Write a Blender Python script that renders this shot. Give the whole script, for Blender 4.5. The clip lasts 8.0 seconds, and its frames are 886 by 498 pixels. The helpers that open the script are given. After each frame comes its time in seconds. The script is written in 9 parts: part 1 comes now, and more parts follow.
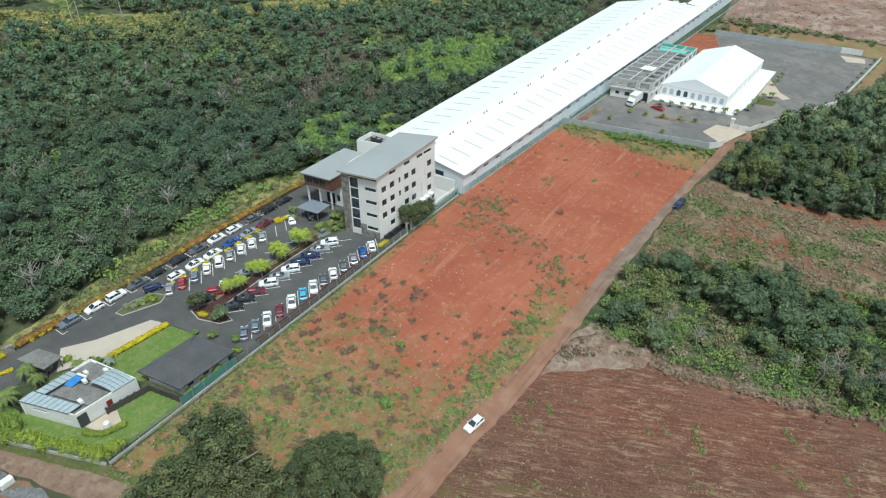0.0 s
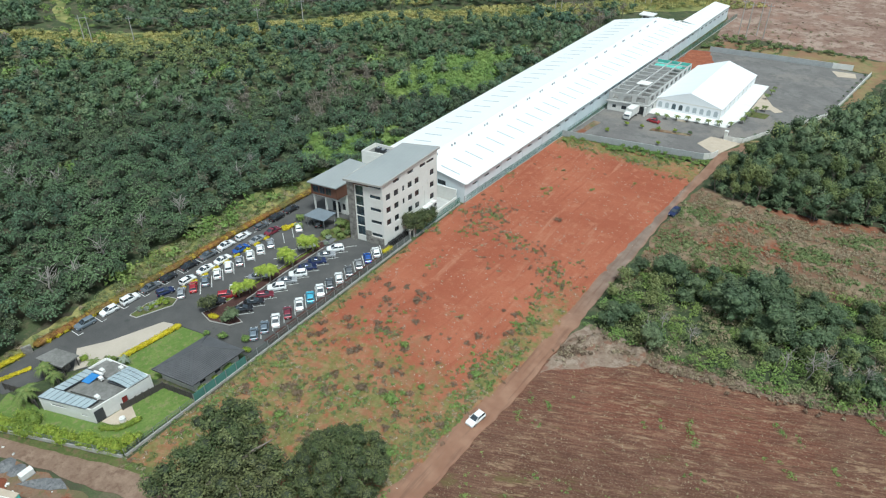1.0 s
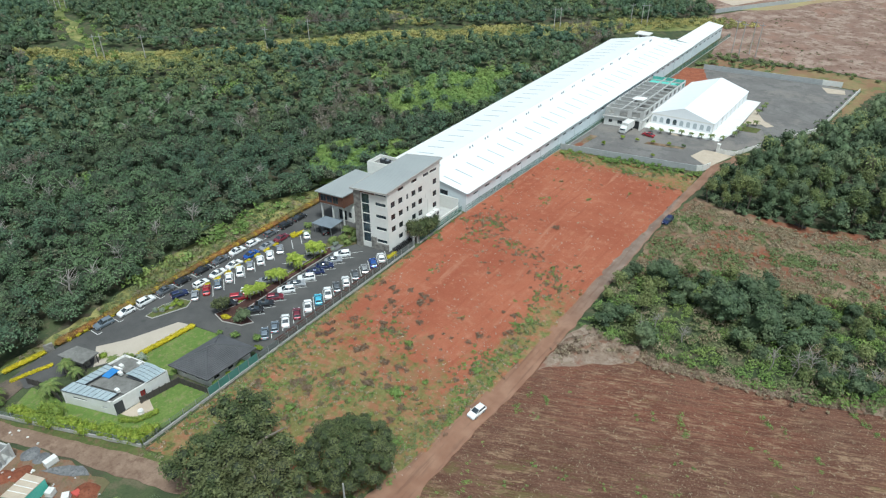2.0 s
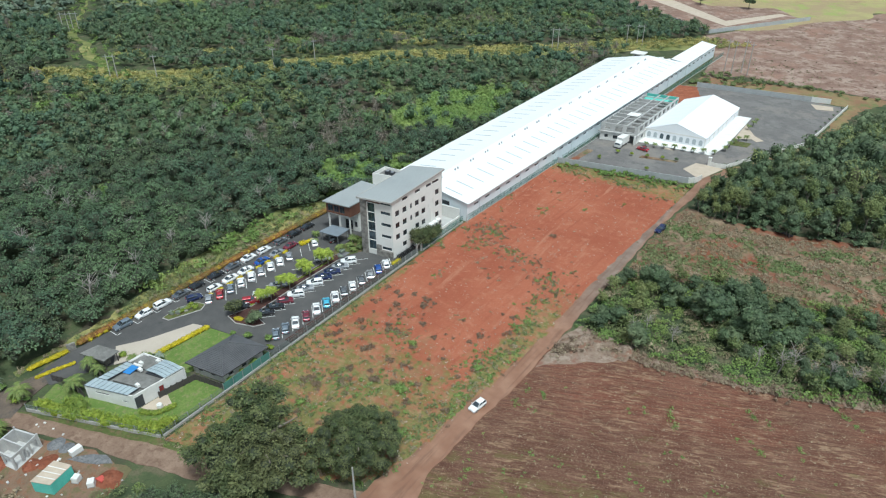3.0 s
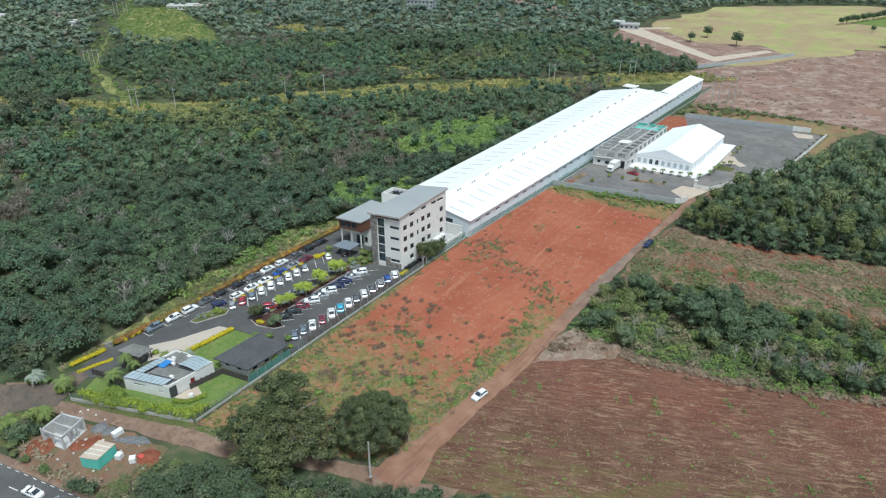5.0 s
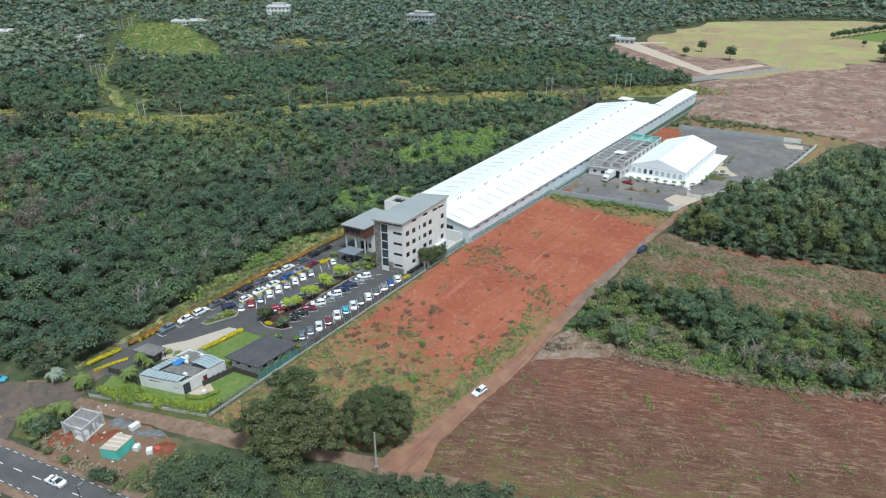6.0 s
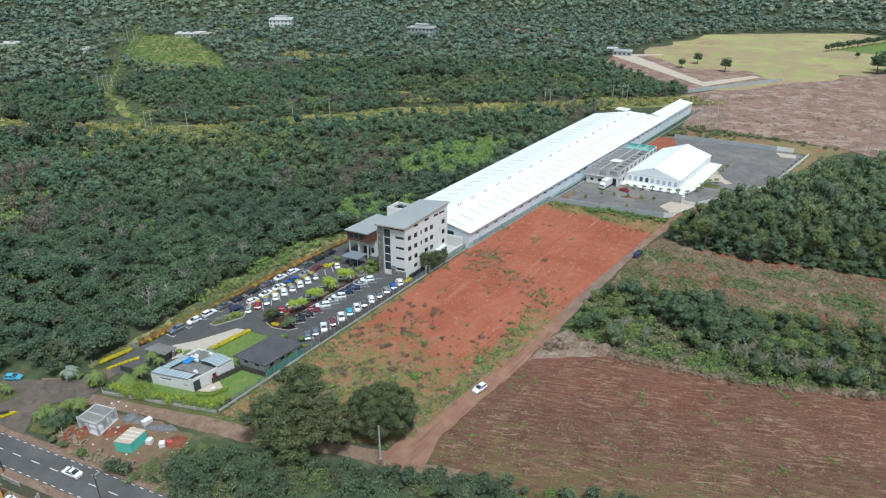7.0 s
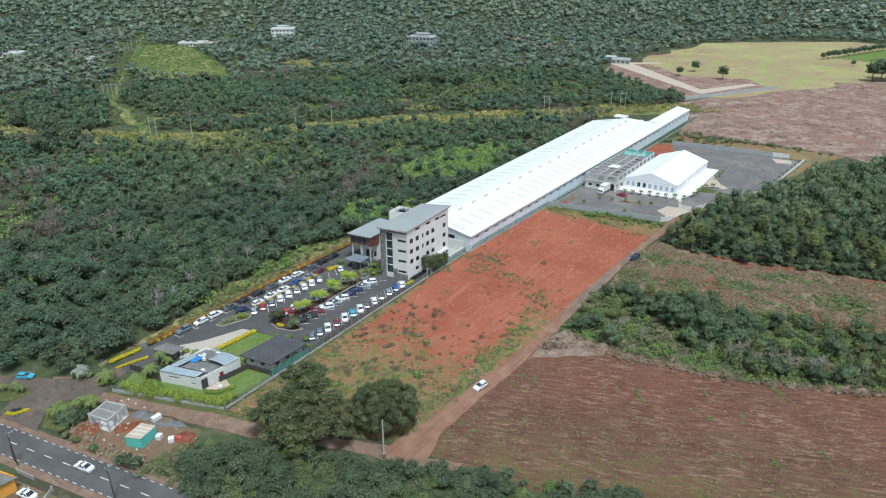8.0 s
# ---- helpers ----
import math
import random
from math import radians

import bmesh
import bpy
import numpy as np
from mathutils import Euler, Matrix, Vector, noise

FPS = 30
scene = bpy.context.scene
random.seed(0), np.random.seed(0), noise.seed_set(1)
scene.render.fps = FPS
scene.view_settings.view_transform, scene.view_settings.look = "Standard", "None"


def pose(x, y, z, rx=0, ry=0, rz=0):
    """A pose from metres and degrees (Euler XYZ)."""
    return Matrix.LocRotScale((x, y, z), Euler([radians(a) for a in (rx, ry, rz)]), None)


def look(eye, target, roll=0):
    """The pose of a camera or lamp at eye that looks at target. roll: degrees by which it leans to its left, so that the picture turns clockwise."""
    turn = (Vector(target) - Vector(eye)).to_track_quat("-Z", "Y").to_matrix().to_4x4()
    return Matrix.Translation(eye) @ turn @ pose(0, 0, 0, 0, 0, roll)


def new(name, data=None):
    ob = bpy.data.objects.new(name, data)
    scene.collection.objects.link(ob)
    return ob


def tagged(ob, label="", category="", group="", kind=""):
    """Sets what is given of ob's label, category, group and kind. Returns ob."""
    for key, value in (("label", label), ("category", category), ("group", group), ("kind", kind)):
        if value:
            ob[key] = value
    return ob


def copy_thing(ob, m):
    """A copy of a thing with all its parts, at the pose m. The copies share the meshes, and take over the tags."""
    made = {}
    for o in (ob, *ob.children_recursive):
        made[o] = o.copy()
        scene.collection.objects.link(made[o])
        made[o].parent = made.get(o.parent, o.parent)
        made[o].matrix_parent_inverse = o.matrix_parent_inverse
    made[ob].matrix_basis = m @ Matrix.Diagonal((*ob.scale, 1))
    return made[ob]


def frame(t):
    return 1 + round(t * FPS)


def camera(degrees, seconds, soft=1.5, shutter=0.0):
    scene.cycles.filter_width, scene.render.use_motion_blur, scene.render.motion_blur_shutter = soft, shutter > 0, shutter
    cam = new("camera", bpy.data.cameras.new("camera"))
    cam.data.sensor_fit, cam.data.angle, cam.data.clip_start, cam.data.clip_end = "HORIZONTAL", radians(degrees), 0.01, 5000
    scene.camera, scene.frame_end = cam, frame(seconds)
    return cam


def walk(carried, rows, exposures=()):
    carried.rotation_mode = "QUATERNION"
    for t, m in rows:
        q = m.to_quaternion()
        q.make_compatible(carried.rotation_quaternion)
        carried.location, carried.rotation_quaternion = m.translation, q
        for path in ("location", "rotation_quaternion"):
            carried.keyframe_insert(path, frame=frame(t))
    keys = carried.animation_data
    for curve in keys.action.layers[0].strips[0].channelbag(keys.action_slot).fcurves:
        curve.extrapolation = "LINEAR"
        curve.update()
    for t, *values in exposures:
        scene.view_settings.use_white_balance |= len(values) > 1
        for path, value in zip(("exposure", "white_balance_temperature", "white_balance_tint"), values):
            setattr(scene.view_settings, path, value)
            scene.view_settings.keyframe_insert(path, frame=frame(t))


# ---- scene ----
cam = camera(66.8, 8.0, soft=1.2)
PATH = [
    (0, (77.903, -24.239, 87.151), (76.992, -22.896, 85.982), 0.4),
    (0.5, (79.402, -26.517, 87.306), (78.478, -25.163, 86.16), 0.3),
    (1, (80.99, -29.07, 87.562), (80.057, -27.703, 86.439), 0.2),
    (1.5, (82.799, -31.982, 87.92), (81.856, -30.603, 86.821), 0.2),
    (3, (89.097, -41.9, 89.951), (88.124, -40.486, 88.924), 0.1),
    (3.5, (91.221, -45.294, 90.378), (90.239, -43.868, 89.376), 0.1),
    (4, (93.297, -48.62, 90.779), (92.307, -47.183, 89.801), 0.0),
    (4.5, (95.271, -51.857, 91.165), (94.273, -50.411, 90.21), -0.0),
    (6, (100.901, -61.427, 92.968), (99.888, -59.956, 92.068), 0.0),
    (6.5, (102.531, -64.149, 93.297), (101.515, -62.67, 92.414), -0.0),
    (7, (103.987, -66.531, 93.551), (102.966, -65.047, 92.682), -0.0),
    (7.5, (105.24, -68.592, 93.733), (104.215, -67.103, 92.877), -0.1),
    (8, (106.357, -70.344, 93.844), (105.329, -68.852, 92.998), -0.1),
]
walk(cam, [(t, look(e, p, r)) for t, e, p, r in PATH], exposures=[(0.0, 0.22, 5850, -3), (8.0, 0.17, 5650, 2)])

# ---- daylight: bright thin overcast ----
SUN_ELEV, SUN_AZ = radians(66), radians(125)   # azimuth clockwise from +y
world = bpy.data.worlds.new("overcast_sky")
scene.world = world
world.use_nodes = True
wn = world.node_tree
sky = wn.nodes.new("ShaderNodeTexSky")
sky.sky_type = "NISHITA"
sky.sun_disc = False
sky.sun_elevation, sky.sun_rotation = SUN_ELEV, SUN_AZ
sky.air_density, sky.dust_density, sky.ozone_density = 1.0, 4.0, 1.0
grey = wn.nodes.new("ShaderNodeHueSaturation")
grey.inputs["Saturation"].default_value = 0.5
wn.links.new(sky.outputs[0], grey.inputs["Color"])
wn.links.new(grey.outputs[0], wn.nodes["Background"].inputs["Color"])
wn.nodes["Background"].inputs["Strength"].default_value = 0.115
sun = new("sun", bpy.data.lights.new("sun", "SUN"))
sun.data.energy, sun.data.angle, sun.data.color = 2.5, radians(9), (1.0, 0.98, 0.95)
sun_way = Vector((math.sin(SUN_AZ) * math.cos(SUN_ELEV), math.cos(SUN_AZ) * math.cos(SUN_ELEV), math.sin(SUN_ELEV)))
sun.matrix_world = look((0, 0, 300), Vector((0, 0, 300)) - sun_way)

# ---- materials ----
class Nodes:
    """Short hand for a node material."""
    def __init__(self, name):
        self.m = bpy.data.materials.new(name)
        self.m.use_nodes = True
        self.t = self.m.node_tree
        self.b = self.t.nodes["Principled BSDF"]
        self.pos = self.t.nodes.new("ShaderNodeNewGeometry").outputs["Position"]

    def link(self, a, b):
        self.t.links.new(a, b)

    def noise(self, scale, detail=4.0, rough=0.6, vec=None, stretch=None):
        n = self.t.nodes.new("ShaderNodeTexNoise")
        n.inputs["Scale"].default_value = scale
        n.inputs["Detail"].default_value = detail
        n.inputs["Roughness"].default_value = rough
        v = vec or self.pos
        if stretch:
            mp = self.t.nodes.new("ShaderNodeMapping")
            mp.vector_type = "TEXTURE"   # turns first, then stretches
            mp.inputs["Rotation"].default_value = (0, 0, -radians(stretch[3]) if len(stretch) > 3 else 0)
            mp.inputs["Scale"].default_value = [1 / k for k in stretch[:3]]
            self.link(v, mp.inputs["Vector"])
            v = mp.outputs[0]
        self.link(v, n.inputs["Vector"])
        return n.outputs["Fac"]

    def ramp(self, fac, a, b, lo=0.0, hi=1.0):
        """Maps fac from a..b to lo..hi, clamped."""
        r = self.t.nodes.new("ShaderNodeMapRange")
        r.interpolation_type = "SMOOTHSTEP"
        self.link(fac, r.inputs["Value"])
        for i, v in zip(("From Min", "From Max", "To Min", "To Max"), (a, b, lo, hi)):
            r.inputs[i].default_value = v
        return r.outputs[0]

    def mix(self, fac, a, b, blend="MIX"):
        x = self.t.nodes.new("ShaderNodeMix")
        x.data_type, x.blend_type = "RGBA", blend
        for key, v in ((0, fac), (6, a), (7, b)):
            if isinstance(v, (int, float)):
                x.inputs[key].default_value = v
            elif isinstance(v, tuple):
                x.inputs[key].default_value = (*v, 1)
            else:
                self.link(v, x.inputs[key])
        return x.outputs[2]

    def math(self, op, a, b=0.0):
        x = self.t.nodes.new("ShaderNodeMath")
        x.operation = op
        for i, v in enumerate((a, b)):
            if isinstance(v, (int, float)):
                x.inputs[i].default_value = v
            else:
                self.link(v, x.inputs[i])
        return x.outputs[0]

    def xyz(self):
        x = self.t.nodes.new("ShaderNodeSeparateXYZ")
        self.link(self.pos, x.inputs[0])
        return x.outputs

    def random(self, island=False):
        if island:
            return self.t.nodes.new("ShaderNodeNewGeometry").outputs["Random Per Island"]
        return self.t.nodes.new("ShaderNodeObjectInfo").outputs["Random"]

    def done(self, color, rough=0.9, bump=None, strength=0.3, dist=0.05, spec=0.3, metal=0.0):
        if isinstance(color, tuple):
            self.b.inputs["Base Color"].default_value = (*color, 1)
        else:
            self.link(color, self.b.inputs["Base Color"])
        self.b.inputs["Roughness"].default_value = rough
        self.b.inputs["Metallic"].default_value = metal
        self.b.inputs["Specular IOR Level"].default_value = spec
        if bump is not None:
            n = self.t.nodes.new("ShaderNodeBump")
            n.inputs["Strength"].default_value, n.inputs["Distance"].default_value = strength, dist
            self.link(bump, n.inputs["Height"])
            self.link(n.outputs[0], self.b.inputs["Normal"])
        return self.m


def worn(name, base, dark, fine=3.0, coarse=0.25, rough=0.8, amount=0.5, metal=0.0, spec=0.3, bump=0.15):
    """A surface in two close tones: fine grain and broad stains."""
    n = Nodes(name)
    f = n.noise(fine, 5)
    c = n.ramp(n.noise(coarse, 4), 0.35, 0.7)
    col = n.mix(n.math("MULTIPLY", c, amount), base, dark)
    col = n.mix(n.ramp(f, 0.3, 0.75, 0.0, 0.35), col, dark)
    return n.done(col, rough, f, bump, 0.03, spec, metal)


def foliage(name, tones, scale=0.2, rough=0.62, dry=None, var=0.8, crowns=0.0, spec=0.28):
    """Leaves in several greens: by leaf, by crown and by patch."""
    n = Nodes(name)
    patch = n.ramp(n.noise(scale, 3), 0.35, 0.65)
    col = n.mix(patch, tones[0], tones[1])
    col = n.mix(n.ramp(n.noise(scale * 0.17, 3), 0.42, 0.68), col, tones[2])
    if crowns:
        # neighbouring plants differ: cells about as wide as a crown
        cell = n.t.nodes.new("ShaderNodeTexVoronoi")
        cell.voronoi_dimensions = "2D"
        cell.inputs["Scale"].default_value = crowns
        n.link(n.pos, cell.inputs["Vector"])
        tint = n.t.nodes.new("ShaderNodeSeparateColor")
        n.link(cell.outputs["Color"], tint.inputs[0])
        col = n.mix(n.ramp(tint.outputs[0], 0.45, 0.95, 0.0, 0.75), col, tones[3] if len(tones) > 3 else tones[2])
        col = n.mix(n.ramp(tint.outputs[1], 0.5, 1.0, 0.0, 0.7), col, tuple(c * 0.5 for c in tones[0]))
        if dry:
            col = n.mix(n.ramp(tint.outputs[2], 0.95, 0.985, 0.0, 0.75), col, dry)
    elif dry:
        col = n.mix(n.ramp(n.noise(scale * 1.7, 2), 0.66, 0.74), col, dry)
    leaf = n.random(True)
    col = n.mix(n.ramp(leaf, 0.0, 1.0, 0.0, var), col, tuple(c * 0.42 for c in tones[0]))
    col = n.mix(n.ramp(leaf, 0.80, 0.95, 0.0, var * 0.9), col, tones[3] if len(tones) > 3 else tones[2])
    return n.done(col, rough, spec=spec)


def soil_red():
    n = Nodes("red_earth")
    x, y, z = n.xyz()
    big, mid, fine = n.noise(0.045, 5), n.noise(0.35, 6, 0.65), n.noise(3.0, 6, 0.7)
    col = n.mix(n.ramp(big, 0.35, 0.68), (0.270, 0.084, 0.048), (0.350, 0.125, 0.072))
    col = n.mix(n.ramp(mid, 0.5, 0.74, 0, 0.8), col, (0.40, 0.185, 0.115))
    # grader and wheel marks run with the track
    col = n.mix(n.ramp(n.noise(0.9, 5, 0.6, stretch=(1, 0.06, 1, 4)), 0.52, 0.70, 0, 0.6), col, (0.245, 0.072, 0.041))
    col = n.mix(n.ramp(n.noise(0.5, 5, 0.6, stretch=(1, 0.09, 1, -3)), 0.56, 0.74, 0, 0.55), col, (0.43, 0.225, 0.145))
    col = n.mix(n.ramp(fine, 0.42, 0.70, 0.0, 0.4), col, (0.23, 0.064, 0.036))
    col = n.mix(n.ramp(n.noise(5.5, 3, 0.8), 0.64, 0.72, 0.0, 0.6), col, (0.52, 0.36, 0.26))
    # weeds: thick at the near end and along the wall and the track
    near = n.ramp(y, 26, 70, 0.20, 0.0)
    track = n.math("MULTIPLY", n.ramp(x, 32, 38, 0.0, 0.20), n.ramp(y, 66, 92, 1.0, 0.1))
    wall = n.math("MULTIPLY", n.ramp(x, 1.6, 5.0, 0.18, 0.0), n.ramp(y, 62, 80, 1.0, 0.3))
    end = n.ramp(y, 138, 148, 0.0, 0.20)
    grow = n.math("MAXIMUM", n.math("MAXIMUM", near, track), n.math("MAXIMUM", wall, end))
    dry = n.ramp(n.math("ADD", n.noise(0.26, 8, 0.78, stretch=(1, 1, 1, 40)), grow), 0.58, 0.74)
    col = n.mix(n.math("MULTIPLY", dry, 0.6), col, (0.235, 0.145, 0.080))
    pale = n.ramp(n.math("ADD", n.noise(0.5, 8, 0.8, stretch=(1, 1, 1, 75)), grow), 0.66, 0.78, 0, 0.5)
    col = n.mix(pale, col, (0.30, 0.235, 0.125))
    g = n.ramp(n.math("ADD", n.noise(0.30, 9, 0.82), grow), 0.63, 0.75)
    green = n.mix(n.ramp(n.noise(1.5, 4), 0.35, 0.65), (0.095, 0.125, 0.036), (0.165, 0.185, 0.062))
    col = n.mix(n.math("MULTIPLY", g, 0.8), col, green)
    return n.done(col, 0.95, n.math("ADD", fine, mid), 0.6, 0.12, 0.1)


def soil_plough():
    n = Nodes("ploughed_earth")
    x, y, z = n.xyz()
    mid, fine = n.noise(0.10, 6, 0.7), n.noise(2.6, 7, 0.8)
    col = n.mix(n.ramp(mid, 0.35, 0.68), (0.098, 0.049, 0.033), (0.145, 0.078, 0.054))
    red = n.math("MULTIPLY", n.ramp(n.math("SUBTRACT", y, n.math("MULTIPLY", x, 0.42)), 10, 30), n.ramp(n.noise(0.06, 5, 0.7, stretch=(0.4, 1, 1, -22)), 0.36, 0.60))
    col = n.mix(n.math("MULTIPLY", red, 0.5), col, (0.195, 0.066, 0.041))
    col = n.mix(n.ramp(fine, 0.46, 0.64, 0, 0.6), col, (0.215, 0.125, 0.088))
    row = n.noise(1.5, 7, 0.75, stretch=(0.10, 1.3, 1.0, -22))
    col = n.mix(n.ramp(row, 0.47, 0.58, 0, 0.6), col, (0.078, 0.040, 0.029))
    straw = n.noise(1.1, 8, 0.8, stretch=(0.22, 1.0, 1.0, -22))
    col = n.mix(n.math("MULTIPLY", n.ramp(straw, 0.50, 0.60), n.ramp(n.noise(0.09, 4), 0.36, 0.60, 0.15, 0.85)), col, (0.27, 0.180, 0.115))
    col = n.mix(n.ramp(n.noise(4.5, 3, 0.8), 0.60, 0.68, 0, 0.75), col, (0.40, 0.31, 0.23))
    weeds = n.math("ADD", n.noise(0.35, 8, 0.8, stretch=(0.4, 1.0, 1.0, -22)), n.ramp(n.math("SUBTRACT", y, n.math("MULTIPLY", x, 0.38)), -6, 24, 0.07, -0.08))
    col = n.mix(n.ramp(weeds, 0.50, 0.62, 0, 0.6), col, (0.130, 0.115, 0.045))
    return n.done(col, 0.97, fine, 0.7, 0.12, 0.05)


def mixed_ground(name, tones, scale=0.1):
    """Wild ground: three tones in ragged patches over two scales."""
    n = Nodes(name)
    a, b, f = n.noise(scale, 7, 0.7), n.noise(scale * 2.6, 7, 0.7, stretch=(1, 1, 1, 33)), n.noise(2.5, 5, 0.7)
    col = n.mix(n.ramp(a, 0.44, 0.60), tones[0], tones[1])
    col = n.mix(n.ramp(b, 0.50, 0.62), col, tones[2])
    if len(tones) > 3:
        col = n.mix(n.ramp(n.noise(scale * 0.6, 7, 0.7, stretch=(1, 1, 1, 70)), 0.52, 0.62), col, tones[3])
    col = n.mix(n.ramp(f, 0.35, 0.8, 0, 0.45), col, tuple(c * 0.5 for c in tones[0]))
    return n.done(col, 0.95, f, 0.5, 0.1, 0.1)


def asphalt(name, tone=0.06, stain=0.5):
    n = Nodes(name)
    a, f = n.noise(0.12, 6, 0.65), n.noise(9.0, 4, 0.7)
    col = n.mix(n.ramp(a, 0.35, 0.7), (tone * 0.88, tone * 0.86, tone * 0.84), (tone * 1.34, tone * 1.28, tone * 1.22))
    col = n.mix(n.ramp(f, 0.4, 0.8, 0, 0.4), col, (tone * 1.9, tone * 1.85, tone * 1.8))
    col = n.mix(n.ramp(n.noise(0.5, 4), 0.62, 0.72, 0, stain), col, (tone * 0.55, tone * 0.55, tone * 0.55))
    return n.done(col, 0.85, f, 0.3, 0.02, 0.3)


def dirt_track():
    n = Nodes("dirt_track")
    x, y, z = n.xyz()
    f, m = n.noise(2.0, 6, 0.7), n.noise(0.25, 5)
    red = n.mix(n.ramp(m, 0.35, 0.7), (0.235, 0.125, 0.082), (0.30, 0.175, 0.118))
    grey = n.mix(n.ramp(m, 0.35, 0.7), (0.17, 0.125, 0.10), (0.26, 0.20, 0.165))
    edge = n.math("ABSOLUTE", n.math("SUBTRACT", x, 44.2))
    far = n.math("MULTIPLY", n.ramp(y, 62, 95), n.ramp(edge, 1.0, 2.3, 1.0, 0.2))
    col = n.mix(far, red, grey)
    col = n.mix(n.ramp(n.noise(1.3, 4, 0.6, stretch=(1, 0.08, 1, 1)), 0.5, 0.68, 0, 0.55), col, (0.15, 0.085, 0.06))
    col = n.mix(n.ramp(f, 0.4, 0.8, 0, 0.5), col, (0.20, 0.12, 0.085))
    return n.done(col, 0.95, f, 0.5, 0.08, 0.1)


def clad(name, base, dark, axis=0, pitch=0.25, turn=0.0, rough=0.45, depth=0.02, metal=0.0):
    """Profiled sheet: fine ribs across one axis, with faint dirt."""
    n = Nodes(name)
    mp = n.t.nodes.new("ShaderNodeMapping")
    mp.inputs["Rotation"].default_value = (0, 0, turn)
    n.link(n.pos, mp.inputs[0])
    s = n.t.nodes.new("ShaderNodeSeparateXYZ")
    n.link(mp.outputs[0], s.inputs[0])
    wave = n.math("SINE", n.math("MULTIPLY", s.outputs[axis], 2 * math.pi / pitch))
    stain = n.noise(0.15, 5, 0.6)
    col = n.mix(n.ramp(stain, 0.4, 0.75, 0, 0.5), base, dark)
    col = n.mix(n.ramp(n.noise(2.0, 4), 0.5, 0.8, 0, 0.2), col, dark)
    return n.done(col, rough, wave, 0.4, depth, 0.4, metal)


def glass_dark(name="window_glass", tint=(0.02, 0.025, 0.03), rough=0.06):
    n = Nodes(name)
    col = n.mix(n.ramp(n.noise(0.6, 2), 0.4, 0.6), tint, tuple(c * 2.2 for c in tint))
    return n.done(col, rough, spec=0.8)


def paint_car(name, c, metal=0.3):
    n = Nodes(name)
    dust = n.noise(1.2, 4)
    col = n.mix(n.ramp(dust, 0.45, 0.8, 0, 0.12), c, (0.25, 0.18, 0.14))
    m = n.done(col, 0.25, spec=0.5, metal=metal)
    n.b.inputs["Coat Weight"].default_value = 0.6
    n.b.inputs["Coat Roughness"].default_value = 0.08
    return m


M = {}
M["red"] = soil_red()
M["plough"] = soil_plough()
M["track"] = dirt_track()
M["wild"] = mixed_ground("wild_ground", [(0.055, 0.072, 0.038), (0.085, 0.105, 0.05), (0.135, 0.12, 0.075), (0.085, 0.07, 0.05)], 0.08)
M["scrub"] = mixed_ground("scrub_ground", [(0.17, 0.10, 0.065), (0.27, 0.20, 0.135), (0.12, 0.135, 0.06), (0.22, 0.085, 0.05)], 0.10)
M["brownfield"] = mixed_ground("cleared_ground", [(0.23, 0.150, 0.118), (0.36, 0.275, 0.22), (0.17, 0.105, 0.08), (0.27, 0.165, 0.125)], 0.09)
M["yellowfield"] = mixed_ground("dry_grass_field", [(0.33, 0.255, 0.15), (0.37, 0.34, 0.15), (0.29, 0.33, 0.11), (0.29, 0.19, 0.13)], 0.022)
M["verge"] = mixed_ground("rough_verge", [(0.085, 0.105, 0.035), (0.125, 0.14, 0.05), (0.15, 0.11, 0.065)], 0.3)
M["yardverge"] = mixed_ground("bare_verge", [(0.24, 0.14, 0.085), (0.25, 0.20, 0.10), (0.15, 0.17, 0.07)], 0.06)
M["lawn"] = mixed_ground("mown_lawn", [(0.12, 0.185, 0.045), (0.16, 0.215, 0.06), (0.20, 0.205, 0.09)], 0.35)
M["strip"] = mixed_ground("clearing_grass", [(0.17, 0.19, 0.07), (0.36, 0.32, 0.13), (0.15, 0.175, 0.06)], 0.04)
M["asphalt"] = asphalt("car_park_asphalt", 0.075)
M["yard_asphalt"] = mixed_ground("yard_asphalt", [(0.165, 0.155, 0.148), (0.20, 0.19, 0.18), (0.145, 0.138, 0.132), (0.225, 0.205, 0.185)], 0.09)
M["road_asphalt"] = asphalt("road_asphalt", 0.085, 0.2)
M["lane"] = mixed_ground("dusty_asphalt", [(0.13, 0.105, 0.085), (0.17, 0.13, 0.10), (0.10, 0.09, 0.08)], 0.15)
M["dirt"] = mixed_ground("dusty_dirt_lane", [(0.215, 0.145, 0.105), (0.27, 0.19, 0.14), (0.175, 0.115, 0.082)], 0.2)
M["site"] = mixed_ground("building_site_earth", [(0.215, 0.14, 0.095), (0.18, 0.125, 0.085), (0.22, 0.105, 0.062), (0.14, 0.125, 0.065)], 0.3)
M["gravel"] = mixed_ground("crushed_stone", [(0.16, 0.16, 0.165), (0.21, 0.21, 0.21), (0.12, 0.12, 0.125)], 0.8)
M["paver"] = worn("beige_paving", (0.46, 0.40, 0.33), (0.38, 0.33, 0.27), 4.0, 0.3)
M["beige"] = worn("beige_concrete", (0.50, 0.42, 0.33), (0.36, 0.29, 0.22), 3.0, 0.3)
M["white"] = worn("white_render", (0.74, 0.73, 0.70), (0.55, 0.53, 0.49), 2.0, 0.35, 0.8, 0.4)
M["cream"] = worn("cream_render", (0.74, 0.73, 0.69), (0.62, 0.60, 0.56), 2.0, 0.25, 0.8, 0.4)
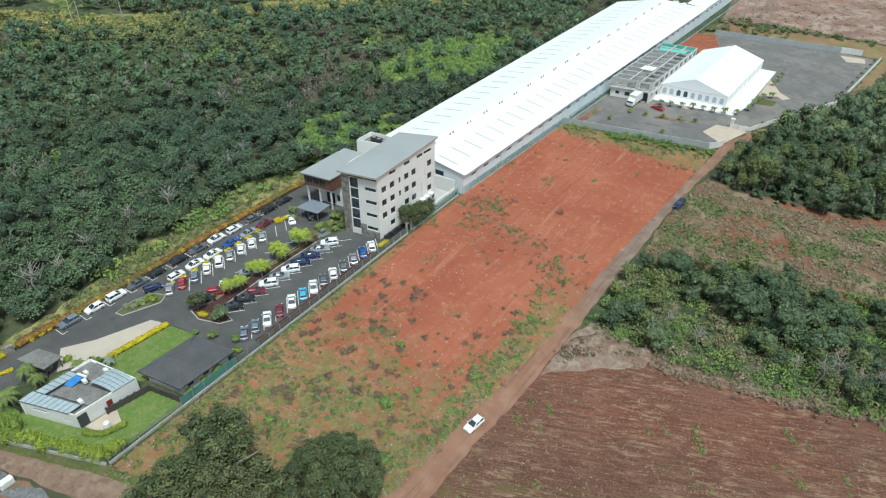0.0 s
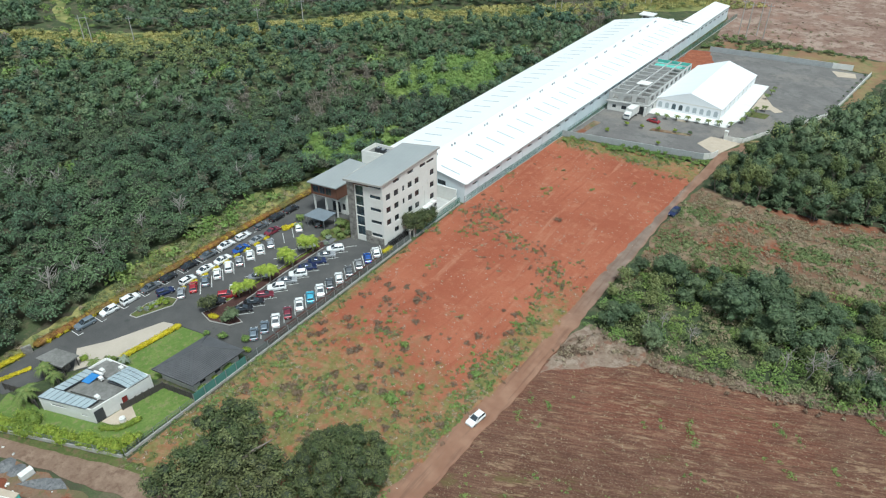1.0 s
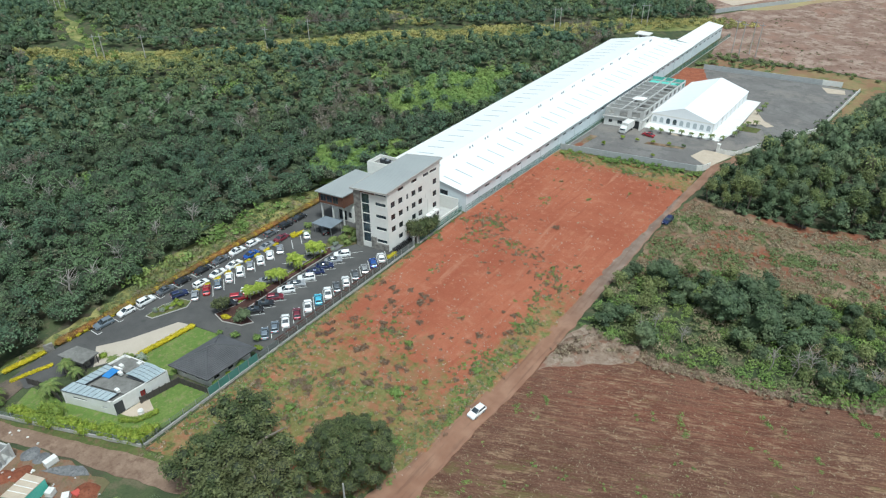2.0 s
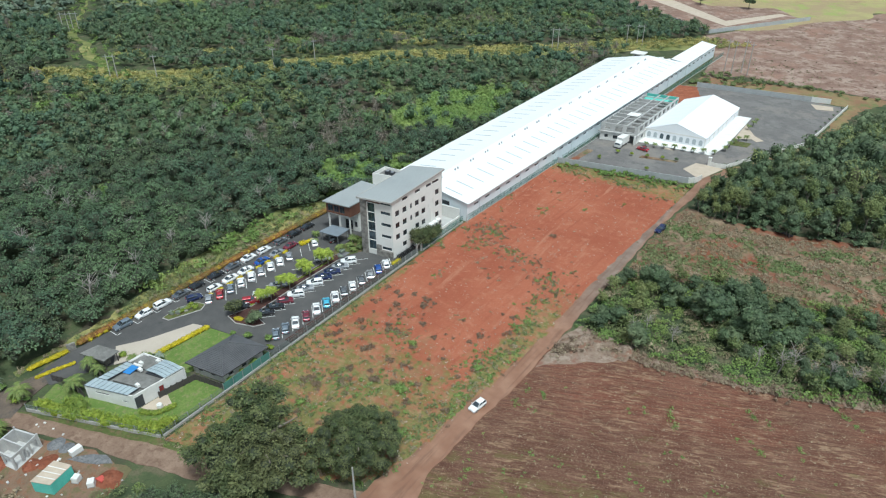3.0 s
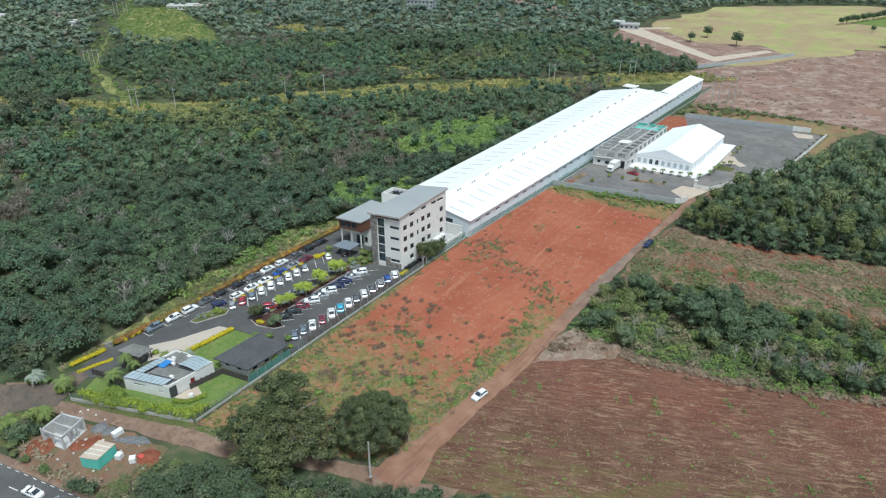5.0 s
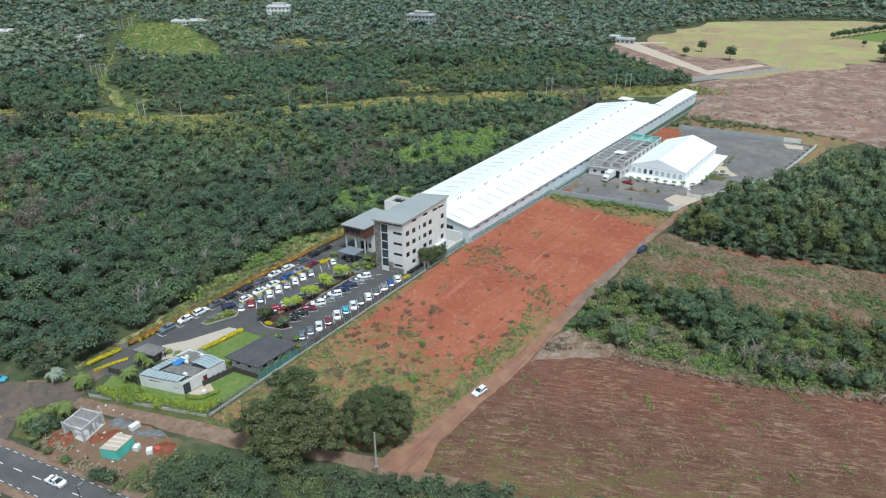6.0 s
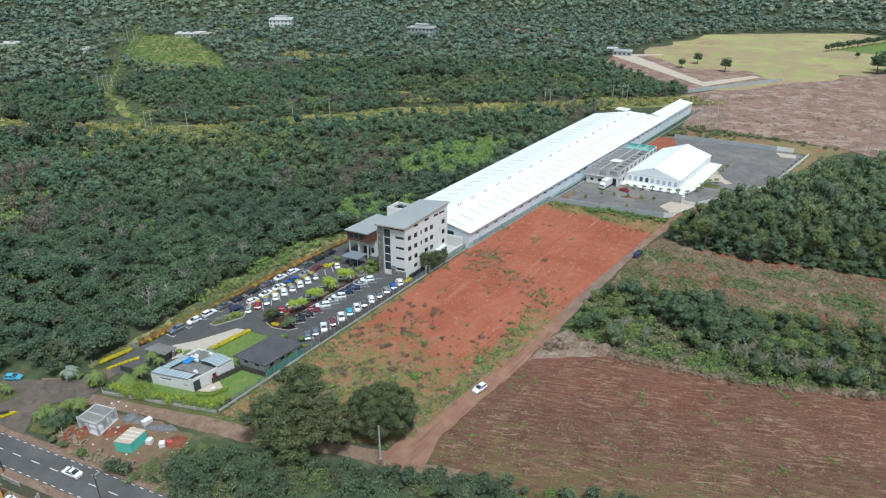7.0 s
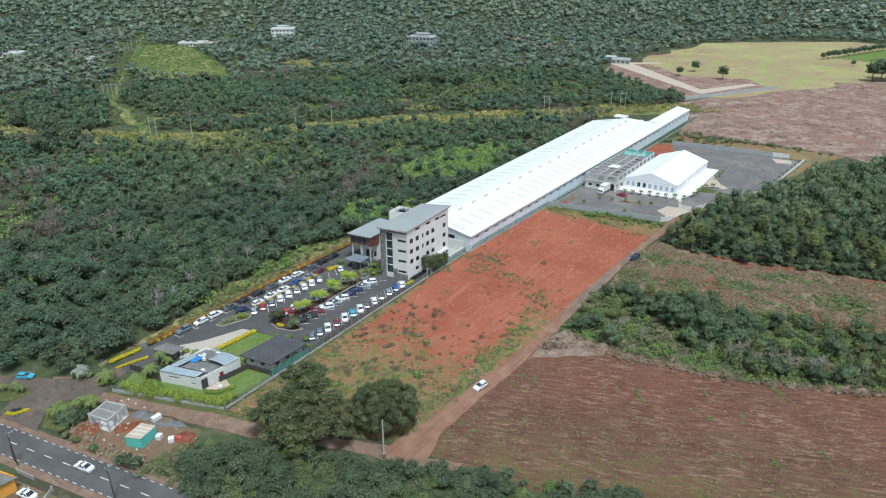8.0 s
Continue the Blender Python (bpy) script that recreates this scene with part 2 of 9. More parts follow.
M["grey_wall"] = worn("grey_blockwork", (0.42, 0.43, 0.43), (0.30, 0.31, 0.31), 2.0, 0.5)
M["concrete"] = worn("raw_concrete", (0.50, 0.49, 0.47), (0.33, 0.325, 0.315), 2.5, 0.5)
M["slab"] = worn("weathered_flat_roof", (0.22, 0.215, 0.20), (0.12, 0.115, 0.105), 2.0, 0.5, amount=0.8)
M["steel_roof"] = clad("grey_sheet_roof", (0.31, 0.325, 0.32), (0.25, 0.265, 0.262), 1, 0.5, rough=0.5)
M["shed_roof"] = clad("white_sheet_roof", (0.77, 0.775, 0.76), (0.70, 0.71, 0.705), 1, 0.4, rough=0.4)
M["shed_wall"] = clad("white_sheet_wall", (0.68, 0.74, 0.765), (0.55, 0.62, 0.65), 1, 0.4, rough=0.5)
M["skylight"] = worn("grp_skylight", (0.40, 0.44, 0.46), (0.32, 0.35, 0.37), 1.0, 0.3, 0.3)
M["tent"] = worn("white_pvc_fabric", (0.78, 0.79, 0.80), (0.72, 0.73, 0.75), 1.0, 0.08, 0.5, 0.4)
M["fascia"] = worn("brown_timber_board", (0.16, 0.075, 0.05), (0.09, 0.045, 0.03), 3.0, 0.5, 0.6)
M["dark_wood"] = worn("dark_timber", (0.085, 0.075, 0.07), (0.05, 0.045, 0.04), 4.0, 0.6, 0.7)
M["stone"] = worn("rubble_stone", (0.32, 0.30, 0.27), (0.12, 0.11, 0.10), 1.5, 1.1, 0.85, 0.9, bump=0.5)
M["tile"] = worn("dark_roof_tile", (0.105, 0.105, 0.11), (0.06, 0.06, 0.063), 3.0, 0.4, 0.6)
M["glass"] = glass_dark()
M["glass_blue"] = glass_dark("curtain_wall_glass", (0.022, 0.034, 0.042), 0.12)
M["poly"] = worn("polycarbonate_sheet", (0.36, 0.42, 0.44), (0.27, 0.32, 0.34), 1.0, 0.5, 0.25)
M["frame_dark"] = worn("dark_aluminium", (0.06, 0.065, 0.07), (0.04, 0.04, 0.045), 3.0, 0.5, 0.4)
M["metal"] = worn("galvanised_steel", (0.42, 0.43, 0.44), (0.30, 0.31, 0.32), 3.0, 0.5, 0.45, metal=0.6)
M["white_paint"] = worn("white_line_paint", (0.72, 0.72, 0.70), (0.5, 0.5, 0.48), 5.0, 0.5)
M["yellow_paint"] = worn("yellow_paint", (0.75, 0.55, 0.02), (0.6, 0.42, 0.02), 3.0, 0.5)
M["fence_green"] = worn("green_mesh_fence", (0.10, 0.24, 0.20), (0.07, 0.16, 0.14), 2.0, 0.4)
M["fence_grey"] = worn("grey_mesh_fence", (0.16, 0.19, 0.18), (0.11, 0.13, 0.12), 2.0, 0.4)
M["teal"] = worn("teal_sheet_metal", (0.16, 0.55, 0.46), (0.11, 0.42, 0.35), 2.0, 0.5, 0.5)
M["blue_panel"] = worn("blue_panel", (0.06, 0.22, 0.50), (0.04, 0.15, 0.38), 1.0, 0.5, 0.2)
M["orange_wall"] = worn("orange_render", (0.75, 0.36, 0.06), (0.6, 0.28, 0.05), 2.0, 0.4)
M["red_door"] = worn("red_paint", (0.30, 0.04, 0.03), (0.2, 0.03, 0.025), 2.0, 0.4)
M["kerb"] = worn("pale_kerb_concrete", (0.45, 0.43, 0.40), (0.30, 0.28, 0.26), 3.0, 0.5)
M["mulch"] = mixed_ground("dark_mulch", [(0.075, 0.040, 0.035), (0.10, 0.055, 0.045), (0.06, 0.035, 0.03)], 0.6)
M["rubber"] = worn("tyre_rubber", (0.03, 0.03, 0.03), (0.02, 0.02, 0.02), 5.0, 1.0)
M["rim"] = worn("alloy_rim", (0.45, 0.45, 0.46), (0.35, 0.35, 0.36), 5.0, 1.0, 0.35, metal=0.7)
M["lamp_white"] = glass_dark("headlight_glass", (0.45, 0.46, 0.48), 0.1)
M["lamp_red"] = glass_dark("tail_light_glass", (0.30, 0.02, 0.015), 0.15)
M["bark"] = worn("grey_bark", (0.20, 0.17, 0.14), (0.11, 0.09, 0.07), 5.0, 0.8, 0.9)
M["palm_bark"] = worn("palm_bark", (0.24, 0.21, 0.17), (0.14, 0.12, 0.10), 6.0, 1.0, 0.9)
M["deadwood"] = worn("bleached_deadwood", (0.34, 0.31, 0.28), (0.24, 0.21, 0.19), 5.0, 0.8, 0.9)
M["forest"] = foliage("forest_leaves", [(0.070, 0.122, 0.078), (0.092, 0.150, 0.086), (0.118, 0.178, 0.074), (0.155, 0.225, 0.110)], 0.10, dry=(0.16, 0.135, 0.09), var=0.42, crowns=0.34)
# dark crown cores: the shade inside the leaves put into a colour
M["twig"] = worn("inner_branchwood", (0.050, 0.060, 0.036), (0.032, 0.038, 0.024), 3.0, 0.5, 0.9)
# lighter, bluer leaves: haze over the distance put into the colour
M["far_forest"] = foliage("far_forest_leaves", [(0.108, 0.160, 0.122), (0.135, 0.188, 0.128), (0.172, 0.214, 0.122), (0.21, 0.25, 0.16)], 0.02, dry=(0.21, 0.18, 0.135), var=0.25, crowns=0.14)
M["thicket"] = foliage("thicket_leaves", [(0.078, 0.118, 0.062), (0.112, 0.160, 0.076), (0.094, 0.138, 0.066), (0.17, 0.21, 0.105)], 0.2, dry=(0.12, 0.10, 0.055), var=0.55, crowns=0.3)
M["wood"] = foliage("woodland_leaves", [(0.120, 0.165, 0.060), (0.165, 0.205, 0.070), (0.215, 0.240, 0.085), (0.27, 0.29, 0.11)], 0.16, var=0.55, crowns=0.25)
M["mango"] = foliage("dense_tree_leaves", [(0.068, 0.096, 0.036), (0.090, 0.115, 0.042), (0.105, 0.106, 0.045), (0.185, 0.198, 0.08)], 0.5, var=0.6, crowns=0.8)
M["lush"] = foliage("bright_shrub_leaves", [(0.13, 0.215, 0.055), (0.18, 0.265, 0.065), (0.22, 0.28, 0.075), (0.27, 0.33, 0.11)], 0.3, var=0.5)
M["hedge"] = foliage("yellow_hedge_leaves", [(0.62, 0.50, 0.02), (0.70, 0.56, 0.02), (0.50, 0.46, 0.03), (0.75, 0.6, 0.05)], 0.8)
M["rust_hedge"] = foliage("rust_hedge_leaves", [(0.27, 0.11, 0.045), (0.34, 0.19, 0.04), (0.15, 0.15, 0.05), (0.5, 0.36, 0.04)], 0.7)
M["creeper"] = foliage("lime_creeper_leaves", [(0.20, 0.28, 0.035), (0.29, 0.35, 0.045), (0.15, 0.21, 0.04), (0.44, 0.44, 0.07)], 0.7, var=0.5)
M["palm"] = foliage("palm_fronds", [(0.14, 0.20, 0.055), (0.19, 0.235, 0.065), (0.15, 0.20, 0.055), (0.32, 0.30, 0.11)], 0.5, var=0.5)
M["palm_lime"] = foliage("lime_palm_fronds", [(0.25, 0.33, 0.04), (0.33, 0.40, 0.05), (0.28, 0.35, 0.045), (0.45, 0.46, 0.10)], 0.5)
M["palm_grey"] = foliage("silver_palm_fronds", [(0.25, 0.29, 0.22), (0.30, 0.34, 0.26), (0.22, 0.26, 0.2), (0.36, 0.40, 0.32)], 0.5, var=0.4)
M["weed"] = foliage("weed_leaves", [(0.115, 0.165, 0.055), (0.16, 0.205, 0.070), (0.20, 0.215, 0.095), (0.25, 0.26, 0.13)], 0.4, var=0.55)
M["drybrush"] = foliage("dry_brush", [(0.185, 0.128, 0.085), (0.225, 0.16, 0.105), (0.16, 0.11, 0.075), (0.30, 0.235, 0.165)], 0.4, var=0.5)
M["gold"] = foliage("yellow_meadow_grass", [(0.36, 0.33, 0.11), (0.42, 0.37, 0.13), (0.27, 0.29, 0.09), (0.48, 0.42, 0.20)], 0.3, var=0.4)
M["bare"] = foliage("leafless_twigs", [(0.20, 0.175, 0.14), (0.24, 0.205, 0.165), (0.17, 0.14, 0.11), (0.30, 0.26, 0.21)], 0.3, var=0.4)
M["straw"] = foliage("dry_grass", [(0.30, 0.235, 0.15), (0.35, 0.285, 0.19), (0.24, 0.20, 0.11), (0.42, 0.35, 0.25)], 0.3, var=0.5)

# ---- building tools ----
class G:
    """A growing mesh: vertices and faces."""
    def __init__(self):
        self.v, self.f = [], []

    def add(self, pts, faces):
        k = len(self.v)
        self.v += [tuple(p) for p in pts]
        self.f += [tuple(k + i for i in f) for f in faces]
        return self

    def box(self, x0, x1, y0, y1, z0, z1):
        p = [(x, y, z) for z in (z0, z1) for x, y in ((x0, y0), (x1, y0), (x1, y1), (x0, y1))]
        return self.add(p, [(3, 2, 1, 0), (4, 5, 6, 7), (0, 1, 5, 4), (1, 2, 6, 5), (2, 3, 7, 6), (3, 0, 4, 7)])

    def bar(self, a, b, w, z0, z1, off=0.0):
        """An upright slab from a to b in plan, w thick, off to its left."""
        d = Vector((b[0] - a[0], b[1] - a[1])).normalized()
        n = Vector((-d.y, d.x))
        q = [Vector(a[:2]) + n * (off - w / 2), Vector(b[:2]) + n * (off - w / 2), Vector(b[:2]) + n * (off + w / 2), Vector(a[:2]) + n * (off + w / 2)]
        za, zb = (z0 if isinstance(z0, tuple) else (z0, z0)), (z1 if isinstance(z1, tuple) else (z1, z1))
        p = [(q[0].x, q[0].y, za[0]), (q[1].x, q[1].y, za[1]), (q[2].x, q[2].y, za[1]), (q[3].x, q[3].y, za[0]),
             (q[0].x, q[0].y, zb[0]), (q[1].x, q[1].y, zb[1]), (q[2].x, q[2].y, zb[1]), (q[3].x, q[3].y, zb[0])]
        return self.add(p, [(3, 2, 1, 0), (4, 5, 6, 7), (0, 1, 5, 4), (1, 2, 6, 5), (2, 3, 7, 6), (3, 0, 4, 7)])

    def prism(self, pts, z0, z1):
        """A plan outline (counter-clockwise) pulled up from z0 to z1 (numbers, or one per corner)."""
        n = len(pts)
        lo = [z0] * n if isinstance(z0, (int, float)) else z0
        hi = [z1] * n if isinstance(z1, (int, float)) else z1
        p = [(x, y, z) for (x, y), z in zip(pts, lo)] + [(x, y, z) for (x, y), z in zip(pts, hi)]
        return self.add(p, [tuple(range(n - 1, -1, -1)), tuple(range(n, 2 * n))] + [(i, (i + 1) % n, n + (i + 1) % n, n + i) for i in range(n)])

    def tube(self, a, b, r0, r1=None, sides=6):
        a, b = Vector(a), Vector(b)
        r1 = r0 if r1 is None else r1
        q = (b - a).to_track_quat("Z", "Y")
        ring = [Vector((math.cos(2 * math.pi * i / sides), math.sin(2 * math.pi * i / sides), 0)) for i in range(sides)]
        p = [a + q @ (c * r0) for c in ring] + [b + q @ (c * r1) for c in ring]
        return self.add(p, [tuple(range(sides - 1, -1, -1)), tuple(range(sides, 2 * sides))] + [(i, (i + 1) % sides, sides + (i + 1) % sides, sides + i) for i in range(sides)])

    def shift(self, m):
        self.v = [tuple(m @ Vector(p)) for p in self.v]
        return self


def part(name, g, material, parent=None, label="", smooth=False):
    me = bpy.data.meshes.new(name)
    me.from_pydata(g.v, [], g.f)
    if smooth:
        me.shade_smooth()
    me.materials.append(material)
    ob = new(name, me)
    if parent is not None:
        ob.parent = parent
    if label:
        ob["label"] = label
    return ob


def thing(name, label, category, group="", kind="", m=None):
    ob = new(name)
    ob.empty_display_size = 0.2
    if m is not None:
        ob.matrix_basis = m
    return tagged(ob, label, category, group, kind)


def sheet(name, pts, z, material, label, category, ragged=0.0, step=1.0, thick=0.3, kind="structure", freq=0.35):
    """A laid surface with a natural edge: its outline, split finely and frayed by noise."""
    out = []
    n = len(pts)
    for i in range(n):
        a, b = Vector(pts[i]), Vector(pts[(i + 1) % n])
        k = max(1, int((b - a).length / step))
        for j in range(k):
            p = a.lerp(b, j / k)
            if ragged:
                p = p + Vector((noise.noise((p.x * freq, p.y * freq, 3.1)), noise.noise((p.x * freq, p.y * freq, 9.7)))) * ragged
            out.append((p.x, p.y))
    g = G().prism(out, z - thick, z)
    return tagged(part(name, g, material), label, category, "", kind)


def inside(pts, x, y):
    """Which of the points x, y (arrays) lie in the outline."""
    ok = np.zeros(len(x), bool)
    n = len(pts)
    for i in range(n):
        (x0, y0), (x1, y1) = pts[i], pts[(i + 1) % n]
        if y0 == y1:
            continue
        c = ((y0 > y) != (y1 > y)) & (x < (x1 - x0) * (y - y0) / (y1 - y0) + x0)
        ok ^= c
    return ok


def off_line(pts, x, y):
    """Distance of points from a broken line."""
    best = np.full(len(x), 1e9)
    for (x0, y0), (x1, y1) in zip(pts, pts[1:]):
        dx, dy = x1 - x0, y1 - y0
        t = np.clip(((x - x0) * dx + (y - y0) * dy) / (dx * dx + dy * dy), 0, 1)
        best = np.minimum(best, np.hypot(x - x0 - t * dx, y - y0 - t * dy))
    return best


# leaves: loose quads over lumpy crowns, kept as arrays
ICO_V, ICO_F = None, None


def ico():
    global ICO_V, ICO_F
    if ICO_V is None:
        bm = bmesh.new()
        bmesh.ops.create_icosphere(bm, subdivisions=1, radius=1.0)
        bm.verts.index_update()
        ICO_V = np.array([v.co[:] for v in bm.verts])
        ICO_F = np.array([[v.index for v in f.verts] for f in bm.faces])
        bm.free()
    return ICO_V, ICO_F


def crown(rng, lumps, leaves, size, core=0.72, up=0.35, jitter=1.1, cores=99, fuzz=0.55):
    """Leaves over lumps (x, y, z, rx, rz): returns vertices, quads, triangles."""
    lumps = np.array(lumps, float)
    area = lumps[:, 3] ** 2
    pick = rng.choice(len(lumps), leaves, p=area / area.sum())
    n = rng.normal(size=(leaves, 3))
    n /= np.linalg.norm(n, axis=1)[:, None]
    low = n[:, 2] < -0.35
    n[low, 2] *= -1
    L = lumps[pick]
    r = (1.0 - fuzz * 0.5 + fuzz * rng.random(leaves) ** 1.6)[:, None]
    c = L[:, :3] + n * np.stack([L[:, 3], L[:, 3], L[:, 4]], 1) * r
    m = n + rng.normal(size=(leaves, 3)) * jitter * 0.6
    m[:, 2] += up
    m /= np.linalg.norm(m, axis=1)[:, None]
    t = np.cross(m, rng.normal(size=(leaves, 3)))
    t /= np.linalg.norm(t, axis=1)[:, None]
    b = np.cross(m, t)
    s = size * rng.uniform(0.6, 1.35, leaves)[:, None]
    v = np.stack([c - t * s, c - b * s * 0.55, c + t * s, c + b * s * 0.55], 1).reshape(-1, 3)
    q = np.arange(leaves * 4).reshape(-1, 4)
    iv, fi = ico()
    tv, tf = [], []
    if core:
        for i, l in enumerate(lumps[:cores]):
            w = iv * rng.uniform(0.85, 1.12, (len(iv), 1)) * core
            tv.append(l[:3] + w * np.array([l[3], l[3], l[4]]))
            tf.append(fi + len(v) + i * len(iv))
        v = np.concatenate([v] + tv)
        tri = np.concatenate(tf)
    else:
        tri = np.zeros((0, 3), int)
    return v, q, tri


def mesh_of(name, chunks):
    """One mesh from chunks of (vertices, quads, triangles)."""
    V, Q, T, k = [], [], [], 0
    for v, q, t in chunks:
        V.append(v)
        Q.append(q + k)
        T.append(t + k)
        k += len(v)
    V, Q, T = np.concatenate(V), np.concatenate(Q), np.concatenate(T)
    me = bpy.data.meshes.new(name)
    me.vertices.add(len(V))
    me.vertices.foreach_set("co", V.astype(np.float32).ravel())
    loops = np.concatenate([Q.ravel(), T.ravel()])
    me.loops.add(len(loops))
    me.loops.foreach_set("vertex_index", loops.astype(np.int32))
    me.polygons.add(len(Q) + len(T))
    me.polygons.foreach_set("loop_start", np.concatenate([np.arange(len(Q)) * 4, len(Q) * 4 + np.arange(len(T)) * 3]).astype(np.int32))
    me.polygons.foreach_set("material_index", np.concatenate([np.zeros(len(Q)), np.ones(len(T))]).astype(np.int32))
    me.update(calc_edges=True)
    return me


def scatter(name, templates, xyz, scale, material, label, category, kind="stuff", rng=None, tall=None, inner=None):
    """Many plants in one object: templates turned, scaled and set at places."""
    rng = rng or np.random.default_rng(5)
    chunks = []
    pick = rng.integers(0, len(templates), len(xyz))
    ang = rng.uniform(0, 2 * math.pi, len(xyz))
    tall = rng.uniform(0.8, 1.25, len(xyz)) if tall is None else tall
    for k, (v, q, t) in enumerate(templates):
        w = np.where(pick == k)[0]
        if not len(w):
            continue
        ca, sa = np.cos(ang[w])[:, None], np.sin(ang[w])[:, None]
        s = scale[w][:, None]
        x = (v[None, :, 0] * ca - v[None, :, 1] * sa) * s + xyz[w, 0][:, None]
        y = (v[None, :, 0] * sa + v[None, :, 1] * ca) * s + xyz[w, 1][:, None]
        z = v[None, :, 2] * s * tall[w][:, None] + xyz[w, 2][:, None]
        allv = np.stack([x, y, z], 2).reshape(-1, 3)
        step = (np.arange(len(w)) * len(v))[:, None, None]
        chunks.append((allv, (q[None] + step).reshape(-1, 4), (t[None] + step).reshape(-1, 3)))
    me = mesh_of(name, chunks)
    me.materials.append(material)
    # inner: core colour; a darker one paints the shade within the crowns
    me.materials.append(inner or material)
    return tagged(new(name, me), label, category, "", kind)


def spread(rng, box, step):
    """A jittered grid of places over box x0, x1, y0, y1."""
    x0, x1, y0, y1 = box
    gx, gy = np.meshgrid(np.arange(x0, x1, step), np.arange(y0, y1, step))
    gx, gy = gx.ravel().astype(float), gy.ravel().astype(float)
    return gx + rng.uniform(-0.5, 0.5, len(gx)) * step, gy + rng.uniform(-0.5, 0.5, len(gy)) * step


def limbs(g, rng, base, tip, r, forks, spread_r, sides=6):
    """A tapered trunk with a bend, and limbs into the crown."""
    base, tip = Vector(base), Vector(tip)
    mid = base.lerp(tip, 0.5) + Vector((rng.uniform(-0.12, 0.12), rng.uniform(-0.12, 0.12), 0)) * (tip - base).length
    g.tube(base, mid, r, r * 0.75, sides)
    g.tube(mid, tip, r * 0.75, r * 0.4, sides)
    for i in range(forks):
        a = 2 * math.pi * (i + rng.uniform(0, 0.6)) / forks
        s = mid.lerp(tip, rng.uniform(0.0, 0.8))
        e = s + Vector((math.cos(a) * spread_r, math.sin(a) * spread_r, (tip - base).length * rng.uniform(0.2, 0.45)))
        m2 = s.lerp(e, 0.5) + Vector((0, 0, 0.1 * spread_r))
        g.tube(s, m2, r * 0.42, r * 0.3, 5)
        g.tube(m2, e, r * 0.3, r * 0.12, 5)


def lumpy(rng, h, r, n, flat=0.7, base=0.35):
    """Lumps of one crown of height h and radius r."""
    out = [(0, 0, h * 0.62, r * 0.72, h * 0.34)]
    for i in range(n):
        a, d = 2 * math.pi * (i + rng.uniform(0, 0.7)) / n, r * rng.uniform(0.35, 0.62)
        out.append((math.cos(a) * d, math.sin(a) * d, h * rng.uniform(base + 0.1, 0.8), r * rng.uniform(0.38, 0.55), r * flat * rng.uniform(0.4, 0.6)))
    return out

# ---- the land ----
ground = part("ground", G().box(-3200, 2600, -1200, 4200, -6.0, 0.0), M["wild"])
tagged(ground, "dark green rough ground under the bush and woods", "ground", "", "structure")

RED_FIELD = [(0.3, -1.5), (12, 1), (26, 7), (36, 12), (40, 20), (41, 40), (43, 66), (43.6, 95), (44.8, 114), (45.8, 141), (46.3, 155), (30, 153.5), (3, 150), (1.5, 120), (0.3, 97)]
gx = np.arange(0.0, 47.5, 0.75)
gy = np.arange(-2.0, 157.0, 0.75)


def red_field():
    g = G()
    idx = {}
    X, Y = np.meshgrid(gx, gy)
    ok = inside(RED_FIELD, X.ravel(), Y.ravel()).reshape(X.shape)
    for j in range(X.shape[0]):
        for i in range(X.shape[1]):
            if ok[j, i]:
                x, y = X[j, i], Y[j, i]
                edge = min(1.0, max(0.0, min(x - 0.3, 44 - x) / 2))
                z = 0.10 + edge * (0.16 * noise.noise((x * 0.13, y * 0.13, 1)) + 0.10 * noise.noise((x * 0.5, y * 0.5, 7)) + 0.05 * noise.noise((x * 1.4, y * 1.4, 4)))
                rub = math.exp(-(((x - 11) / 6) ** 2 + ((y - 93) / 9) ** 2))
                z += rub * max(0.0, noise.noise((x * 0.6, y * 0.6, 2))) * 1.1
                idx[j, i] = len(g.v)
                g.v.append((x, y, max(z, 0.02)))
    for j in range(X.shape[0] - 1):
        for i in range(X.shape[1] - 1):
            k = [(j, i), (j, i + 1), (j + 1, i + 1), (j + 1, i)]
            if all(q in idx for q in k):
                g.f.append(tuple(idx[q] for q in k))
    ob = part("red_field", g, M["red"], smooth=True)
    return tagged(ob, "cleared red earth lot with weeds and wheel marks", "field", "", "structure")


red_field()

# ploughed field: one ridge for each furrow
FURROW = Vector((32.2, 13.1)).normalized()
PLOUGH = [(42.5, 17.5), (46.5, 16.0), (57.3, 17.4), (67.7, 21.0), (81.4, 27.7), (92, 29), (121, 45), (175, 78), (175, 118), (119, 85.5), (101, 75), (90, 70), (78, 67.5), (65, 65), (55, 63), (47.5, 55.5), (45.8, 45), (44.0, 30)]


